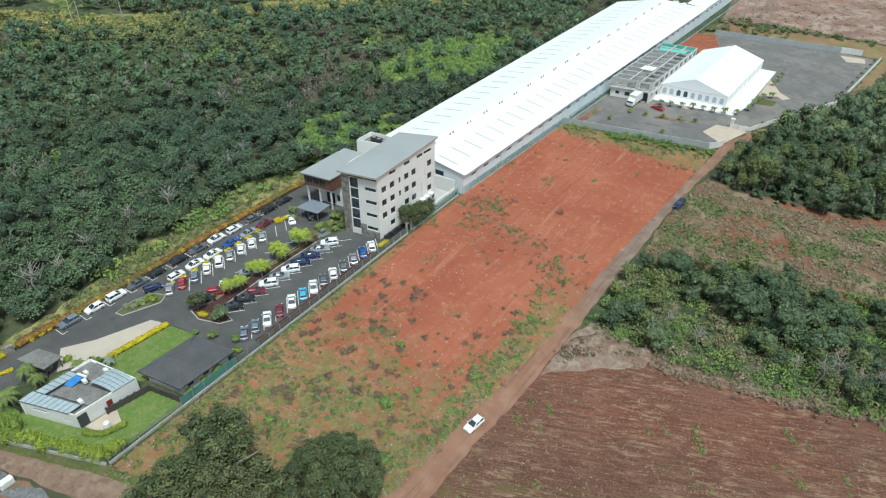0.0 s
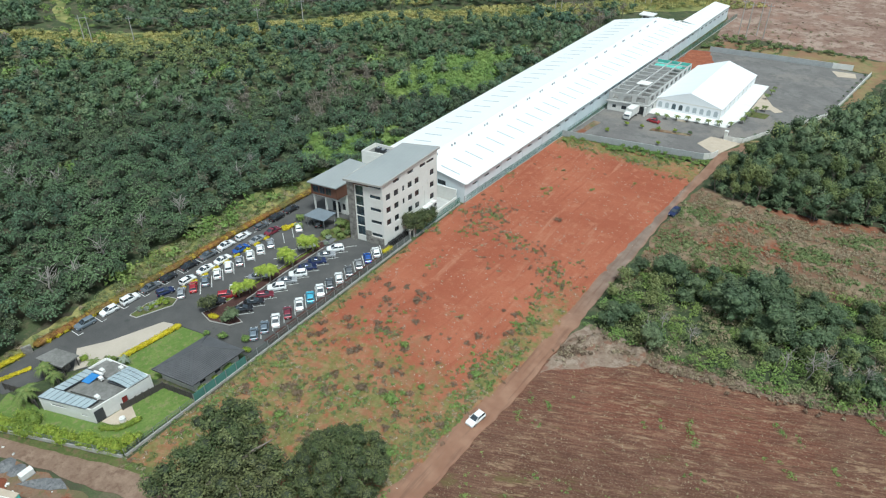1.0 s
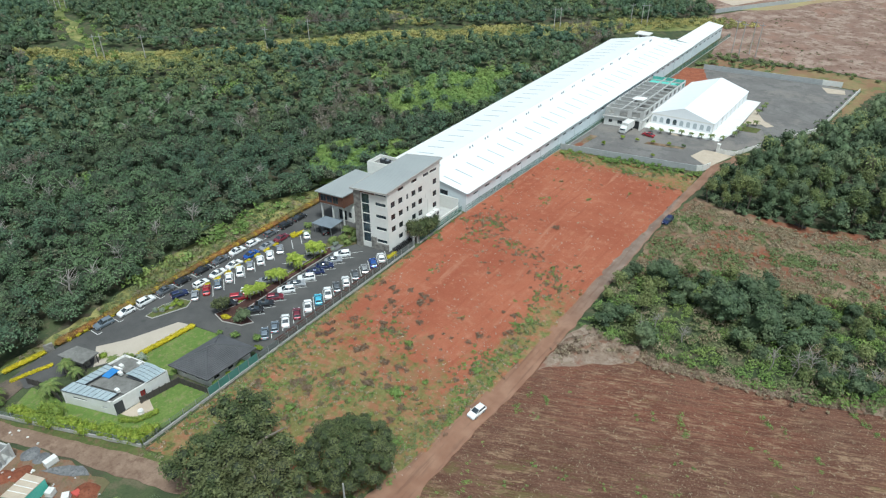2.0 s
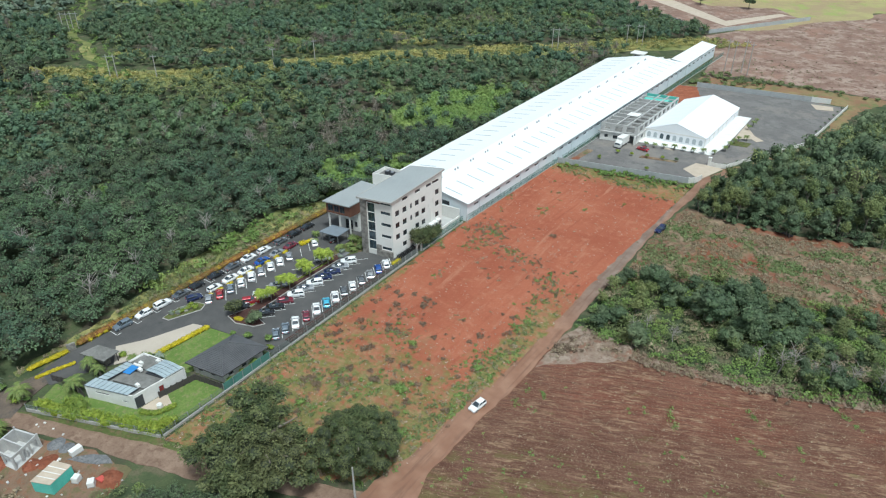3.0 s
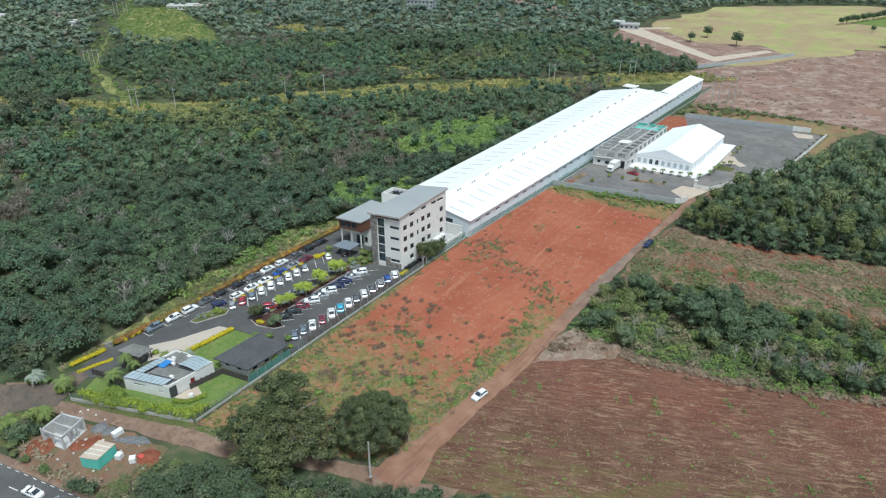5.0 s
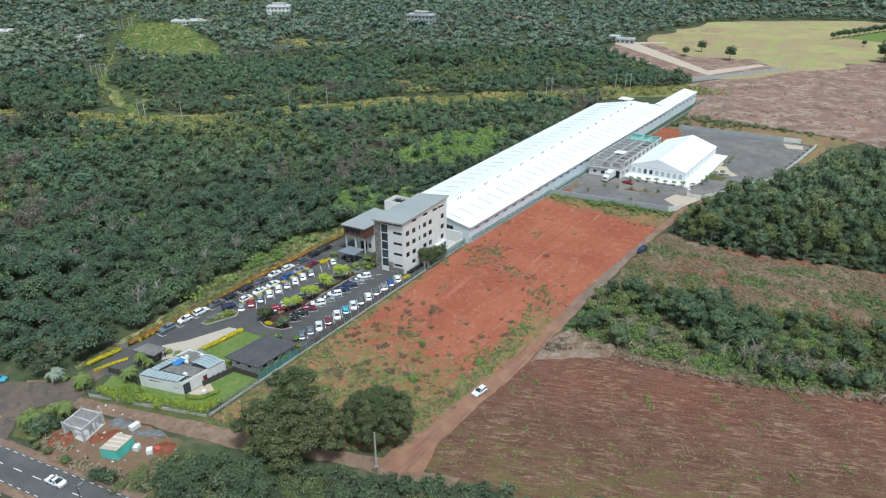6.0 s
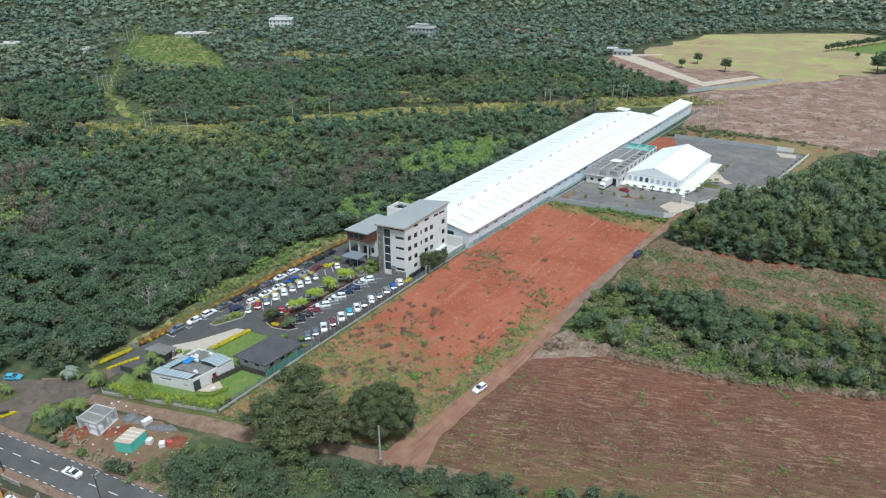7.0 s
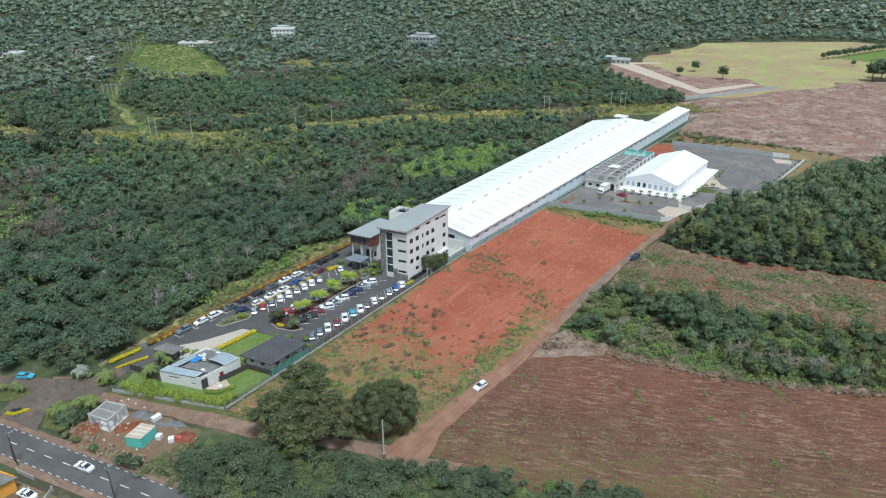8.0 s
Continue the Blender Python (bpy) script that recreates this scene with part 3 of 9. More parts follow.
def ploughed_field():
    g = G()
    nrm = Vector((-FURROW.y, FURROW.x))
    s = np.arange(-10, 190, 1.1)
    for k in range(-100, 130):
        c = k * 0.5 + 0.10 * math.sin(k * 12.9)
        px = 42.5 + s * FURROW.x + c * nrm.x
        py = 17.5 + s * FURROW.y + c * nrm.y
        ok = inside(PLOUGH, px, py)
        run = []
        for i in range(len(s) + 1):
            if i < len(s) and ok[i]:
                run.append(i)
                continue
            if len(run) > 2:
                b = len(g.v)
                for i2 in run:
                    w = 0.07 * noise.noise((px[i2] * 0.5, py[i2] * 0.5, 5))
                    h = 0.035 + 0.06 * noise.noise((px[i2] * 0.35, py[i2] * 0.35, 8)) + 0.03 * noise.noise((px[i2] * 1.3, py[i2] * 1.3, 2))
                    for o, z in ((-0.25, 0.035), (w, 0.04 + max(h, 0.005)), (0.25, 0.035)):
                        g.v.append((px[i2] + nrm.x * o, py[i2] + nrm.y * o, z))
                for m in range(len(run) - 1):
                    for e in (0, 1):
                        a = b + m * 3 + e
                        g.f.append((a, a + 3, a + 4, a + 1))
            run = []
    ob = part("ploughed_field", g, M["plough"])
    return tagged(ob, "ploughed brown field with long furrows and sparse weeds", "field", "", "structure")


ploughed_field()
sheet("field_bed", [(42, 14), (60, 15), (95, 26), (180, 72), (180, 124), (119, 89.5), (88, 73.5), (64, 70.5), (48.6, 71), (45.6, 66), (44.6, 50), (43.4, 30)], 0.03, M["plough"], "bare brown earth under the furrows", "soil", 1.0)

# tracks, lanes and roads
sheet("dirt_track", [(37.0, 9.5), (43.0, 9.0), (45.5, 12.0), (43.5, 20), (44.0, 34.8), (45.0, 44.6), (45.2, 56), (45.6, 67), (45.6, 81), (46.0, 101), (46.4, 127), (49.4, 158), (54, 172), (51, 175), (46.6, 163), (45.4, 141), (43.8, 114), (42.6, 95), (42.0, 66), (41.2, 49), (40.2, 40), (39.5, 32), (38.6, 21), (37.0, 14)],
      0.16, M["track"], "rutted red dirt track worn grey along its middle", "dirt road", 0.5, 1.0, 0.2)
sheet("front_lane", [(-36, -19), (-26, -14.8), (-14.4, -10.2), (-0.3, -6.6), (12.4, -2.8), (24, 2.5), (34, 6.5), (42, 8.5), (52, 12.5), (52, 15.5), (44, 12.5), (36.5, 11.0), (28, 7.5), (17, 3.2), (8, 0.4), (-2, -2.6), (-17, -8.0), (-30, -12.0), (-37, -11.0), (-43, -15)],
      0.10, M["dirt"], "dusty dirt lane along the front wall", "dirt road", 0.5, 1.0, 0.2)
sheet("junction", [(-75, -30), (-53, -21.5), (-42.2, -15.5), (-35.5, -10.2), (-34.4, -3), (-30.5, -4.2), (-28.5, -9.6), (-27, -13), (-31, -17), (-33, -21), (-27.2, -26.4), (-20, -25.5), (-37.5, -29.0), (-40, -27.5), (-42.5, -24.5), (-48, -24.6), (-75, -36)],
      0.12, M["lane"], "dusty worn asphalt junction at the gate", "lane", 0.4, 1.0, 0.2)
ROAD_A, ROAD_B = Vector((-74.7, -38.7)), Vector((113.4, -1.0))
road_dir = (ROAD_B - ROAD_A).normalized()
road_n = Vector((-road_dir.y, road_dir.x))
mid_a, mid_b = Vector((-22.0, -30.6)) - road_dir * 120, Vector((-22.0, -30.6)) + road_dir * 170


def road_strip(name, off, w, z, material, label, category, a=mid_a, b=mid_b, thick=0.2):
    return tagged(part(name, G().bar(a, b, w, z - thick, z, off), material), label, category, "", "structure")


road_strip("main_road", 0.0, 6.6, 0.06, M["road_asphalt"], "grey asphalt two-lane main road", "road")
road_strip("road_shoulder", 4.1, 1.6, 0.05, M["dirt"], "dusty earth shoulder along the main road", "shoulder")
road_strip("road_shoulder", -4.1, 1.6, 0.05, M["dirt"], "dusty earth shoulder along the main road", "shoulder")

sheet("car_park", [(-36.0, 2.5), (-35.6, 12.5), (-35.8, 40), (-35.6, 62), (-34.8, 80), (-20, 80), (-3.6, 80), (-1.0, 90), (-0.6, 70), (-0.6, 27.0), (-9.5, 27), (-15.0, 26.2), (-19.5, 25.4), (-22, 10), (-26, 5), (-29.5, -4), (-34.6, -4.5)],
      0.10, M["asphalt"], "dark grey asphalt car park and drive", "car park", 0.0, 1.5, 0.15)
sheet("entrance_paving", [(-29.8, 10.1), (-24.8, 6.4), (-20.9, 14.0), (-20.1, 24.6), (-20.8, 25.0), (-22.9, 24.3), (-26.6, 15.0)], 0.14, M["paver"], "pale beige paved forecourt beside the drive", "paving")
sheet("lawn", [(-20.0, 12.0), (-18.6, 25.4), (-11.0, 26.8), (-9.0, 25.0), (-10.5, 13.5), (-14, 12)], 0.13, M["lawn"], "bright green mown lawn beside the yellow hedge", "lawn")
sheet("lawn", [(-26, -9.5), (-1.0, -0.8), (-0.6, 14.2), (-8, 14), (-9.0, 6), (-9.8, 1.5), (-20.5, -1.8), (-29, -3.2)], 0.12, M["lawn"], "green lawn behind the front wall", "lawn")
sheet("front_verge", [(-28, -11.6), (-16.9, -8.0), (-2.1, -2.8), (8.5, 0.6), (8, 2), (0.2, -0.3), (-25.5, -10.3)], 0.11, M["verge"], "rough grass verge below the front wall", "verge", 0.4)
sheet("building_site", [(-26, -22.5), (-14, -25.0), (4, -20.5), (2.5, -7.0), (-12, -10.0), (-25, -15)], 0.07, M["site"], "churned brown earth of a small building site", "building site", 0.8)

# the event yard beyond the red lot
YARD = [(3.2, 150.0), (44.0, 158.3), (46.8, 162.3), (45.6, 174), (50.3, 176), (59.6, 195.4), (68.7, 213.4), (74.9, 265.0), (61.5, 265.2), (16.7, 259.2), (9.0, 257), (5.8, 200)]
sheet("yard", YARD, 0.10, M["yard_asphalt"], "grey asphalt yard round the event tent", "yard", 0.0, 2.0, 0.15)
sheet("yard_earth", [(9.3, 226), (19, 230), (22, 246), (17, 258.5), (9.5, 256.5)], 0.13, mixed_ground("yard_red_earth", [(0.27, 0.09, 0.05), (0.33, 0.13, 0.075), (0.22, 0.08, 0.05)], 0.2), "bare red earth beside the shed", "earth", 0.9)
sheet("yard_verge", [(49, 170), (62, 195), (72, 213), (79, 262), (90, 285), (60, 284), (14, 276), (12, 258), (17, 260), (61, 266.5), (75.5, 266.5), (69.5, 213), (60.5, 195), (51, 176)], 0.04, M["yardverge"], "reddish grassy verge round the yard wall", "verge", 1.5)
sheet("scrub_strip", [(46.6, 84), (47, 100), (46.8, 128), (49, 142), (60, 140), (76, 141), (92, 146), (115, 150), (170, 165), (170, 120), (120, 112), (93, 108), (64, 104), (52, 98)], 0.06, M["scrub"], "rough strip of red earth, dry grass and weeds", "scrub", 1.0)
sheet("cleared_field", [(14, 275), (30, 286), (60, 287), (90, 285), (112, 270), (150, 262), (420, 420), (420, 760), (240, 640), (92, 514), (36, 428), (2, 374), (-10, 352), (8, 320)], 0.05, M["brownfield"], "cleared brownish red field with stubble", "field", 2.0, 6.0, freq=0.1)
sheet("dry_grass_field", [(-70, 470), (-82, 536), (-60, 610), (-29, 652), (38, 700), (150, 720), (300, 690), (240, 640), (92, 514), (36, 428), (0, 378), (-8, 372), (-60, 425)], 0.07, M["yellowfield"], "wide field of yellow dry grass", "field", 18.0, 5.0, freq=0.03)
STRIP = [(-330, 60), (-190, 128), (-175, 143), (-156, 176), (-125, 219), (-63, 276), (-44, 300), (-20, 325), (10, 345)]
FAR_GREEN = [(-500, 312), (-467, 335), (-340, 275), (-290, 242), (-288, 226), (-372, 222), (-420, 245)]
CORRIDOR = [(-195, 118), (-250, 138), (-305, 160), (-380, 215), (-470, 283), (-560, 350)]
PATCH2 = [(-57, 101), (-54, 112), (-45, 122), (-35, 118), (-34.6, 104), (-35, 92), (-44, 86)]
PATCH = [(-66, 146), (-68, 178), (-56, 200), (-44, 198), (-40, 178), (-34, 168), (-40, 146), (-54, 140)]

sheet("spoil_apron", [(45.4, 54), (48.5, 57), (53, 61), (58, 65), (60, 70), (53, 72), (47.6, 72.5), (45.6, 66)], 0.05, mixed_ground("spread_spoil", [(0.25, 0.185, 0.14), (0.32, 0.255, 0.20), (0.19, 0.13, 0.10), (0.22, 0.12, 0.085)], 0.3), "pale spread of spoil at the field corner", "spoil", 0.8)
sheet("edge_grass", [(-37.2, -6), (-37.0, 40), (-36.6, 80), (-38, 90), (-42, 84), (-48, 70), (-46, 55), (-46, 40), (-43, 28), (-40.4, 16), (-39.5, -6)], 0.04, M["strip"], "pale grassy strip along the forest edge", "grass strip", 1.5)
# ---- woods ----
MEADOWS = ((-168, 205, 9, 5), (-152, 252, 12, 6), (-129, 250, 10, 7), (-126, 214, 15, 8), (-108, 230, 16, 7), (-122, 200, 9, 4), (-200, 177, 10, 6), (-280, 322, 22, 9), (-305, 322, 14, 10), (-90, 262, 14, 5), (-236, 150, 9, 5))


def in_meadow(x, y):
    ok = np.zeros(len(x), bool)
    for cx, cy, a, b in MEADOWS:
        u, v = (x - cx) * 0.72 + (y - cy) * 0.69, (y - cy) * 0.72 - (x - cx) * 0.69
        ok |= (u / a) ** 2 + (v / b) ** 2 < 1
    return ok


def woods():
    rng = np.random.default_rng(11)
    near = [crown(rng, lumpy(rng, h, r, 8), 260, 0.24, 0.72, 0.95, cores=4, fuzz=0.6) for h, r in ((5.4, 2.3), (5.0, 2.1), (6.0, 2.5), (4.6, 2.2), (6.6, 2.3), (5.6, 2.6))]
    middle = [crown(rng, lumpy(rng, h, r, 6), 92, 0.42, 0.74, 0.95, cores=3, fuzz=0.6) for h, r in ((5.4, 2.5), (5.0, 2.3), (6.2, 2.7), (7.4, 2.5), (4.6, 2.4))]
    far = [crown(rng, lumpy(rng, h, r, 5), 44, 0.8, 0.82, 0.95, cores=2, fuzz=0.6) for h, r in ((6.0, 3.6), (7.5, 3.4), (5.0, 3.8), (8.5, 3.2), (6.0, 4.0))]
    bare = []
    for _ in range(4):
        g = G()
        limbs(g, rng, (0, 0, 0), (rng.uniform(-0.5, 0.5), rng.uniform(-0.5, 0.5), 6.0), 0.13, 5, 1.5, 4)
        v, q, t = crown(rng, lumpy(rng, 6.4, 1.7, 5, 1.0, 0.4), 70, 0.30, 0.0, 0.0, 1.6, fuzz=0.9)
        k = len(g.v)
        quads = [f for f in g.f if len(f) == 4]
        bare.append((np.concatenate([np.array(g.v), v]), np.concatenate([np.array(quads), q + k]), np.zeros((0, 3), int)))
    EAST = [(-38.8, -14), (-38.6, 6), (-39.6, 16), (-42.2, 27), (-44.6, 38), (-43.6, 43), (-45.4, 55), (-46.4, 66), (-41.5, 78), (-36, 84), (-33.5, 98), (-31.0, 150), (-29.5, 262), (-32, 290), (-18, 322), (2, 350), (-9, 358), (-88, 417), (-98, 458), (-85, 545), (-60, 620), (-30, 660), (40, 706), (150, 726), (420, 700), (420, 2000), (-2200, 2000), (-2200, -60), (-62, -24)]
    opened = []

    def place(box, step, lo, hi, turn=170):
        x, y = spread(rng, box, step)
        d = np.hypot(x - 90, y + 40)
        # kept to the wedge of land that the camera's view takes in
        ang = np.degrees(np.arctan2(y + 60, x - 100))
        ok = inside(EAST, x, y) & (d >= lo) & (d < hi) & (ang > 84) & (ang < turn)
        x, y = x[ok], y[ok]
        ok = (off_line(STRIP, x, y) > 11.5 + 4 * np.sin(x * 0.05) + 4 * np.sin(y * 0.11)) & (off_line(CORRIDOR, x, y) > 8 + 4 * np.sin(x * 0.07))
        ok &= ~inside(FAR_GREEN, x, y) & ~(inside(PATCH, x, y) & (rng.random(len(x)) < 0.78)) & ~(inside(PATCH2, x, y) & (rng.random(len(x)) < 0.65)) & ~in_meadow(x, y)
        # thin spots, by the same slow noise that leaves gaps between crowns
        gap = np.array([noise.noise((a * 0.03, b * 0.03, 2.0)) + 0.5 * noise.noise((a * 0.11, b * 0.11, 5.0)) for a, b in zip(x, y)])
        full = gap < 0.34 + 0.25 * rng.random(len(x))
        opened.append(np.stack([x[ok & ~full], y[ok & ~full]], 1))
        ok &= full
        x, y = x[ok], y[ok]
        return np.stack([x, y, np.zeros(len(x))], 1)

    def stand(p, seed, share):
        """Splits off the plants of a kind that grow in drifts."""
        w = np.array([noise.noise((a * 0.02, b * 0.02, seed)) + 0.6 * noise.noise((a * 0.09, b * 0.09, seed)) for a, b in p[:, :2]])
        pick = w + 0.35 * rng.random(len(p)) > np.quantile(w, 1 - share) + 0.2
        return p[pick], p[~pick]

    p = place((-260, 20, -60, 330), 3.0, 0, 235)
    dry, p = stand(p, 31.0, 0.06)
    dry = dry[dry[:, 1] > 8]
    light, p = stand(p, 47.0, 0.28)
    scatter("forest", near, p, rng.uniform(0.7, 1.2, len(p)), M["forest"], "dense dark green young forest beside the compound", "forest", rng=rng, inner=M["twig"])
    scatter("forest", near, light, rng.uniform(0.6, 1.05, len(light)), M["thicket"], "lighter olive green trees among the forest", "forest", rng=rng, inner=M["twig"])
    scatter("bare_thicket", bare, dry, rng.uniform(0.75, 1.2, len(dry)), M["bare"], "leafless greyish brown saplings among the forest", "bare trees", rng=rng)
    p = place((-560, 60, -60, 620), 4.2, 235, 480, 164)
    dry, p = stand(p, 31.0, 0.06)
    # lighter and yellower shares raised: sunlight on this stretch put into leaf colour
    light, p = stand(p, 47.0, 0.50)
    gold, p = stand(p, 63.0, 0.30)
    scatter("forest", middle, gold, rng.uniform(0.6, 1.05, len(gold)), M["wood"], "yellowish green trees behind the long shed, partly coloured so for sunlight", "forest", rng=rng, inner=M["thicket"])
    scatter("forest", middle, p, rng.uniform(0.75, 1.25, len(p)), M["forest"], "dense green forest behind the long shed", "forest", rng=rng, inner=M["forest"])
    scatter("forest", middle, light, rng.uniform(0.7, 1.15, len(light)), M["thicket"], "lighter olive green trees behind the long shed", "forest", rng=rng, inner=M["forest"])
    scatter("bare_thicket", bare, dry, rng.uniform(0.8, 1.3, len(dry)), M["bare"], "leafless greyish brown trees in the far forest", "bare trees", rng=rng)
    # both distant stands wear leaves with the haze painted in
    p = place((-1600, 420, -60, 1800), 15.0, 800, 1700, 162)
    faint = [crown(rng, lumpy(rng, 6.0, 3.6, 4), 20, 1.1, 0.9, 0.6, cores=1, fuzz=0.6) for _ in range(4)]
    scatter("distant_forest", faint, p, rng.uniform(1.1, 2.2, len(p)), M["far_forest"], "distant forest reaching to the horizon, haze put into its green", "forest", rng=rng, tall=rng.uniform(0.6, 1.1, len(p)), inner=M["far_forest"])
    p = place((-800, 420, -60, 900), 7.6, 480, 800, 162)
    scatter("distant_forest", far, p, rng.uniform(0.6, 1.35, len(p)), M["far_forest"], "far forest beyond the power line clearing, haze put into its green", "forest", rng=rng, tall=rng.uniform(0.6, 1.1, len(p)), inner=M["far_forest"])
    # taller dark trees that stand out of the forest
    big = [crown(rng, lumpy(rng, 10.0, 5.0, 9), 420, 0.42, 0.8, 0.6, cores=5) for _ in range(3)]
    x = np.array([-301, -296, -236, -242, -229, -222, -248, -591, -168, -160, -176, -150, -140, -210, -232, -255, -262, -246])
    y = np.array([219, 224, 95, 74, 82, 90, 88, 305, 299, 306, 292, 300, 306, 70, 104, 98, 84, 66])
    p = np.stack([x, y, np.zeros(len(x))], 1)
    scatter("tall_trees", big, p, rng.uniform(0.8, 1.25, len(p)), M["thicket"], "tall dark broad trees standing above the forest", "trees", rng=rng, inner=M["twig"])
    # low bright growth in the openings
    bush = [crown(rng, lumpy(rng, 1.4, 1.6, 4), 60, 0.28, 0.0, 0.6) for _ in range(4)]

    leafy = [crown(rng, lumpy(rng, 1.4, 1.6, 6), 170, 0.13, 0.6, 0.9) for _ in range(4)]
    blades = [crown(rng, [(0, 0, 0.5, 1.2, 0.6), (0.6, 0.4, 0.4, 0.8, 0.5)], 70, 0.24, 0.0, 0.1, 0.6) for _ in range(4)]

    def low(label, x, y, ok, size, material, name="undergrowth"):
        p = np.stack([x[ok], y[ok], np.zeros(int(ok.sum()))], 1)
        scatter(name, leafy if size >= 1.9 and "gaps" not in label else (blades if name == "meadow_grass" else bush), p, rng.uniform(0.6, 1.2, len(p)) * size, material, label, "bushes", rng=rng)

    x, y = spread(rng, (-80, -25, 135, 205), 2.2)
    low("patch of bright green growth in the forest", x, y, inside(PATCH, x, y), 2.2, M["lush"])
    x, y = spread(rng, (-66, -32, 84, 128), 2.2)
    low("bright green growth behind the office", x, y, inside(PATCH2, x, y), 2.0, M["lush"])
    x, y = spread(rng, (-340, 20, 50, 350), 3.0)
    near_strip = off_line(STRIP, x, y)
    low("low green growth along the power line clearing", x, y, (near_strip < 12) & (rng.random(len(x)) < 0.3), 1.2, M["weed"])
    low("tall yellow grass along the power line clearing", x, y, (near_strip < 9) & (rng.random(len(x)) < 0.8), 1.5, M["gold"], "meadow_grass")
    x, y = spread(rng, (-340, -60, 130, 345), 2.6)
    low("yellow grass in the forest glades", x, y, in_meadow(x, y) & (rng.random(len(x)) < 0.85), 1.6, M["gold"], "meadow_grass")
    x, y = spread(rng, (-580, -190, 110, 360), 4.2)
    low("bright green overgrown field in the forest", x, y, inside(FAR_GREEN, x, y) | ((off_line(CORRIDOR, x, y) < 9) & (rng.random(len(x)) < 0.5)), 1.3, M["lush"])
    x, y = spread(rng, (-52, -36, -8, 88), 1.15)
    edge = (x < -37.6) & ~inside(EAST, x, y)
    low("low weeds along the forest edge", x, y, edge & (rng.random(len(x)) < 0.55), 0.6, M["weed"])
    low("dry pale grass along the forest edge", x, y, edge & (rng.random(len(x)) < 0.3), 0.5, M["straw"], "dry_grass")
    low("bright leafy bushes along the forest edge", x, y, edge & (x < -39.5) & (rng.random(len(x)) < 0.16), 1.4, M["lush"])
    op = np.concatenate(opened)
    w = rng.random(len(op)) < 0.55
    low("low brush in the gaps of the forest", op[:, 0], op[:, 1], w, 2.0, M["weed"])
    low("bright low brush in the gaps of the forest", op[:, 0], op[:, 1], ~w, 2.0, M["lush"])


woods()
sheet("clearing_strip", [(p[0] + 9, p[1] - 8) for p in STRIP] + [(p[0] - 9, p[1] + 8) for p in reversed(STRIP)], 0.034, M["strip"], "yellow-green grassy clearing under the power line", "clearing", 5.0, 4.0, freq=0.06)
sheet("clearing_strip", [(p[0] + 4, p[1] - 4) for p in CORRIDOR] + [(p[0] - 4, p[1] + 4) for p in reversed(CORRIDOR)], 0.042, M["strip"], "grassy corridor under the twin power poles", "clearing", 5.0, 4.0, freq=0.06)
sheet("overgrown_field", FAR_GREEN, 0.05, M["strip"], "bright green overgrown field far off", "field", 6.0, 6.0, freq=0.05)

sheet("service_strip", [(-31.4, 98), (-28.2, 98), (-26.4, 279), (-29.0, 279)], 0.03, M["scrub"], "bare dusty strip along the shed", "service strip", 0.6)


def yard_scrub():
    rng = np.random.default_rng(57)
    bush = [crown(rng, lumpy(rng, 1.8, 1.7, 4), 60, 0.35) for _ in range(4)]
    x, y = spread(rng, (12, 88, 262, 292), 2.6)
    ok = inside([(13, 262), (40, 267), (44, 282), (30, 288), (14, 280)], x, y) & (rng.random(len(x)) < 0.7) | (inside([(40, 280), (88, 279), (88, 284), (40, 286)], x, y) & (rng.random(len(x)) < 0.45))
    p = np.stack([x[ok], y[ok], np.zeros(ok.sum())], 1)
    scatter("yard_scrub", bush, p, rng.uniform(0.4, 1.1, len(p)), M["weed"], "green scrub between the yard and the cleared field", "bushes", rng=rng)
    litter = [crown(rng, lumpy(rng, 1.2, 1.2, 3), 14, 0.4, 0.0) for _ in range(4)]
    x, y = spread(rng, (20, 330, 280, 520), 3.0)
    ok = inside([(20, 284), (60, 290), (90, 288), (112, 274), (150, 268), (330, 380), (330, 560), (92, 500), (40, 424), (6, 372), (10, 320)], x, y)
    nz = np.array([noise.noise((a * 0.02, b * 0.05, 3.0)) + 0.5 * noise.noise((a * 0.1, b * 0.1, 3.0)) for a, b in zip(x, y)])
    for nm, keep, material, lab in (("stubble", nz > 0.05, "drybrush", "brown stumps and brush over the cleared field"), ("stubble", nz < -0.1, "straw", "pale dry litter over the cleared field"), ("field_weeds", (nz > 0.3) | ((y < 310 + (60 - x) * 0.5) & (x < 60)), "weed", "green weeds in the cleared field")):
        w = ok & keep & (rng.random(len(x)) < 0.4)
        p = np.stack([x[w], y[w], np.zeros(w.sum())], 1)
        scatter(nm, litter, p, rng.uniform(0.3, 0.8, len(p)), M[material], lab, "field litter", rng=rng, tall=rng.uniform(0.4, 0.8, len(p)))
    x, y = spread(rng, (4, 46, 146, 158), 1.1)
    edge = 149.6 + (x - 3.4) * 0.207
    ok = (y < edge - 0.4) & (y > edge - 4.5) & (rng.random(len(x)) < 0.5)
    p = np.stack([x[ok], y[ok], np.full(ok.sum(), 0.02)], 1)
    scatter("wall_weeds", bush, p, rng.uniform(0.25, 0.6, len(p)), M["lush"], "green weeds along the yard wall", "weeds", rng=rng)


yard_scrub()

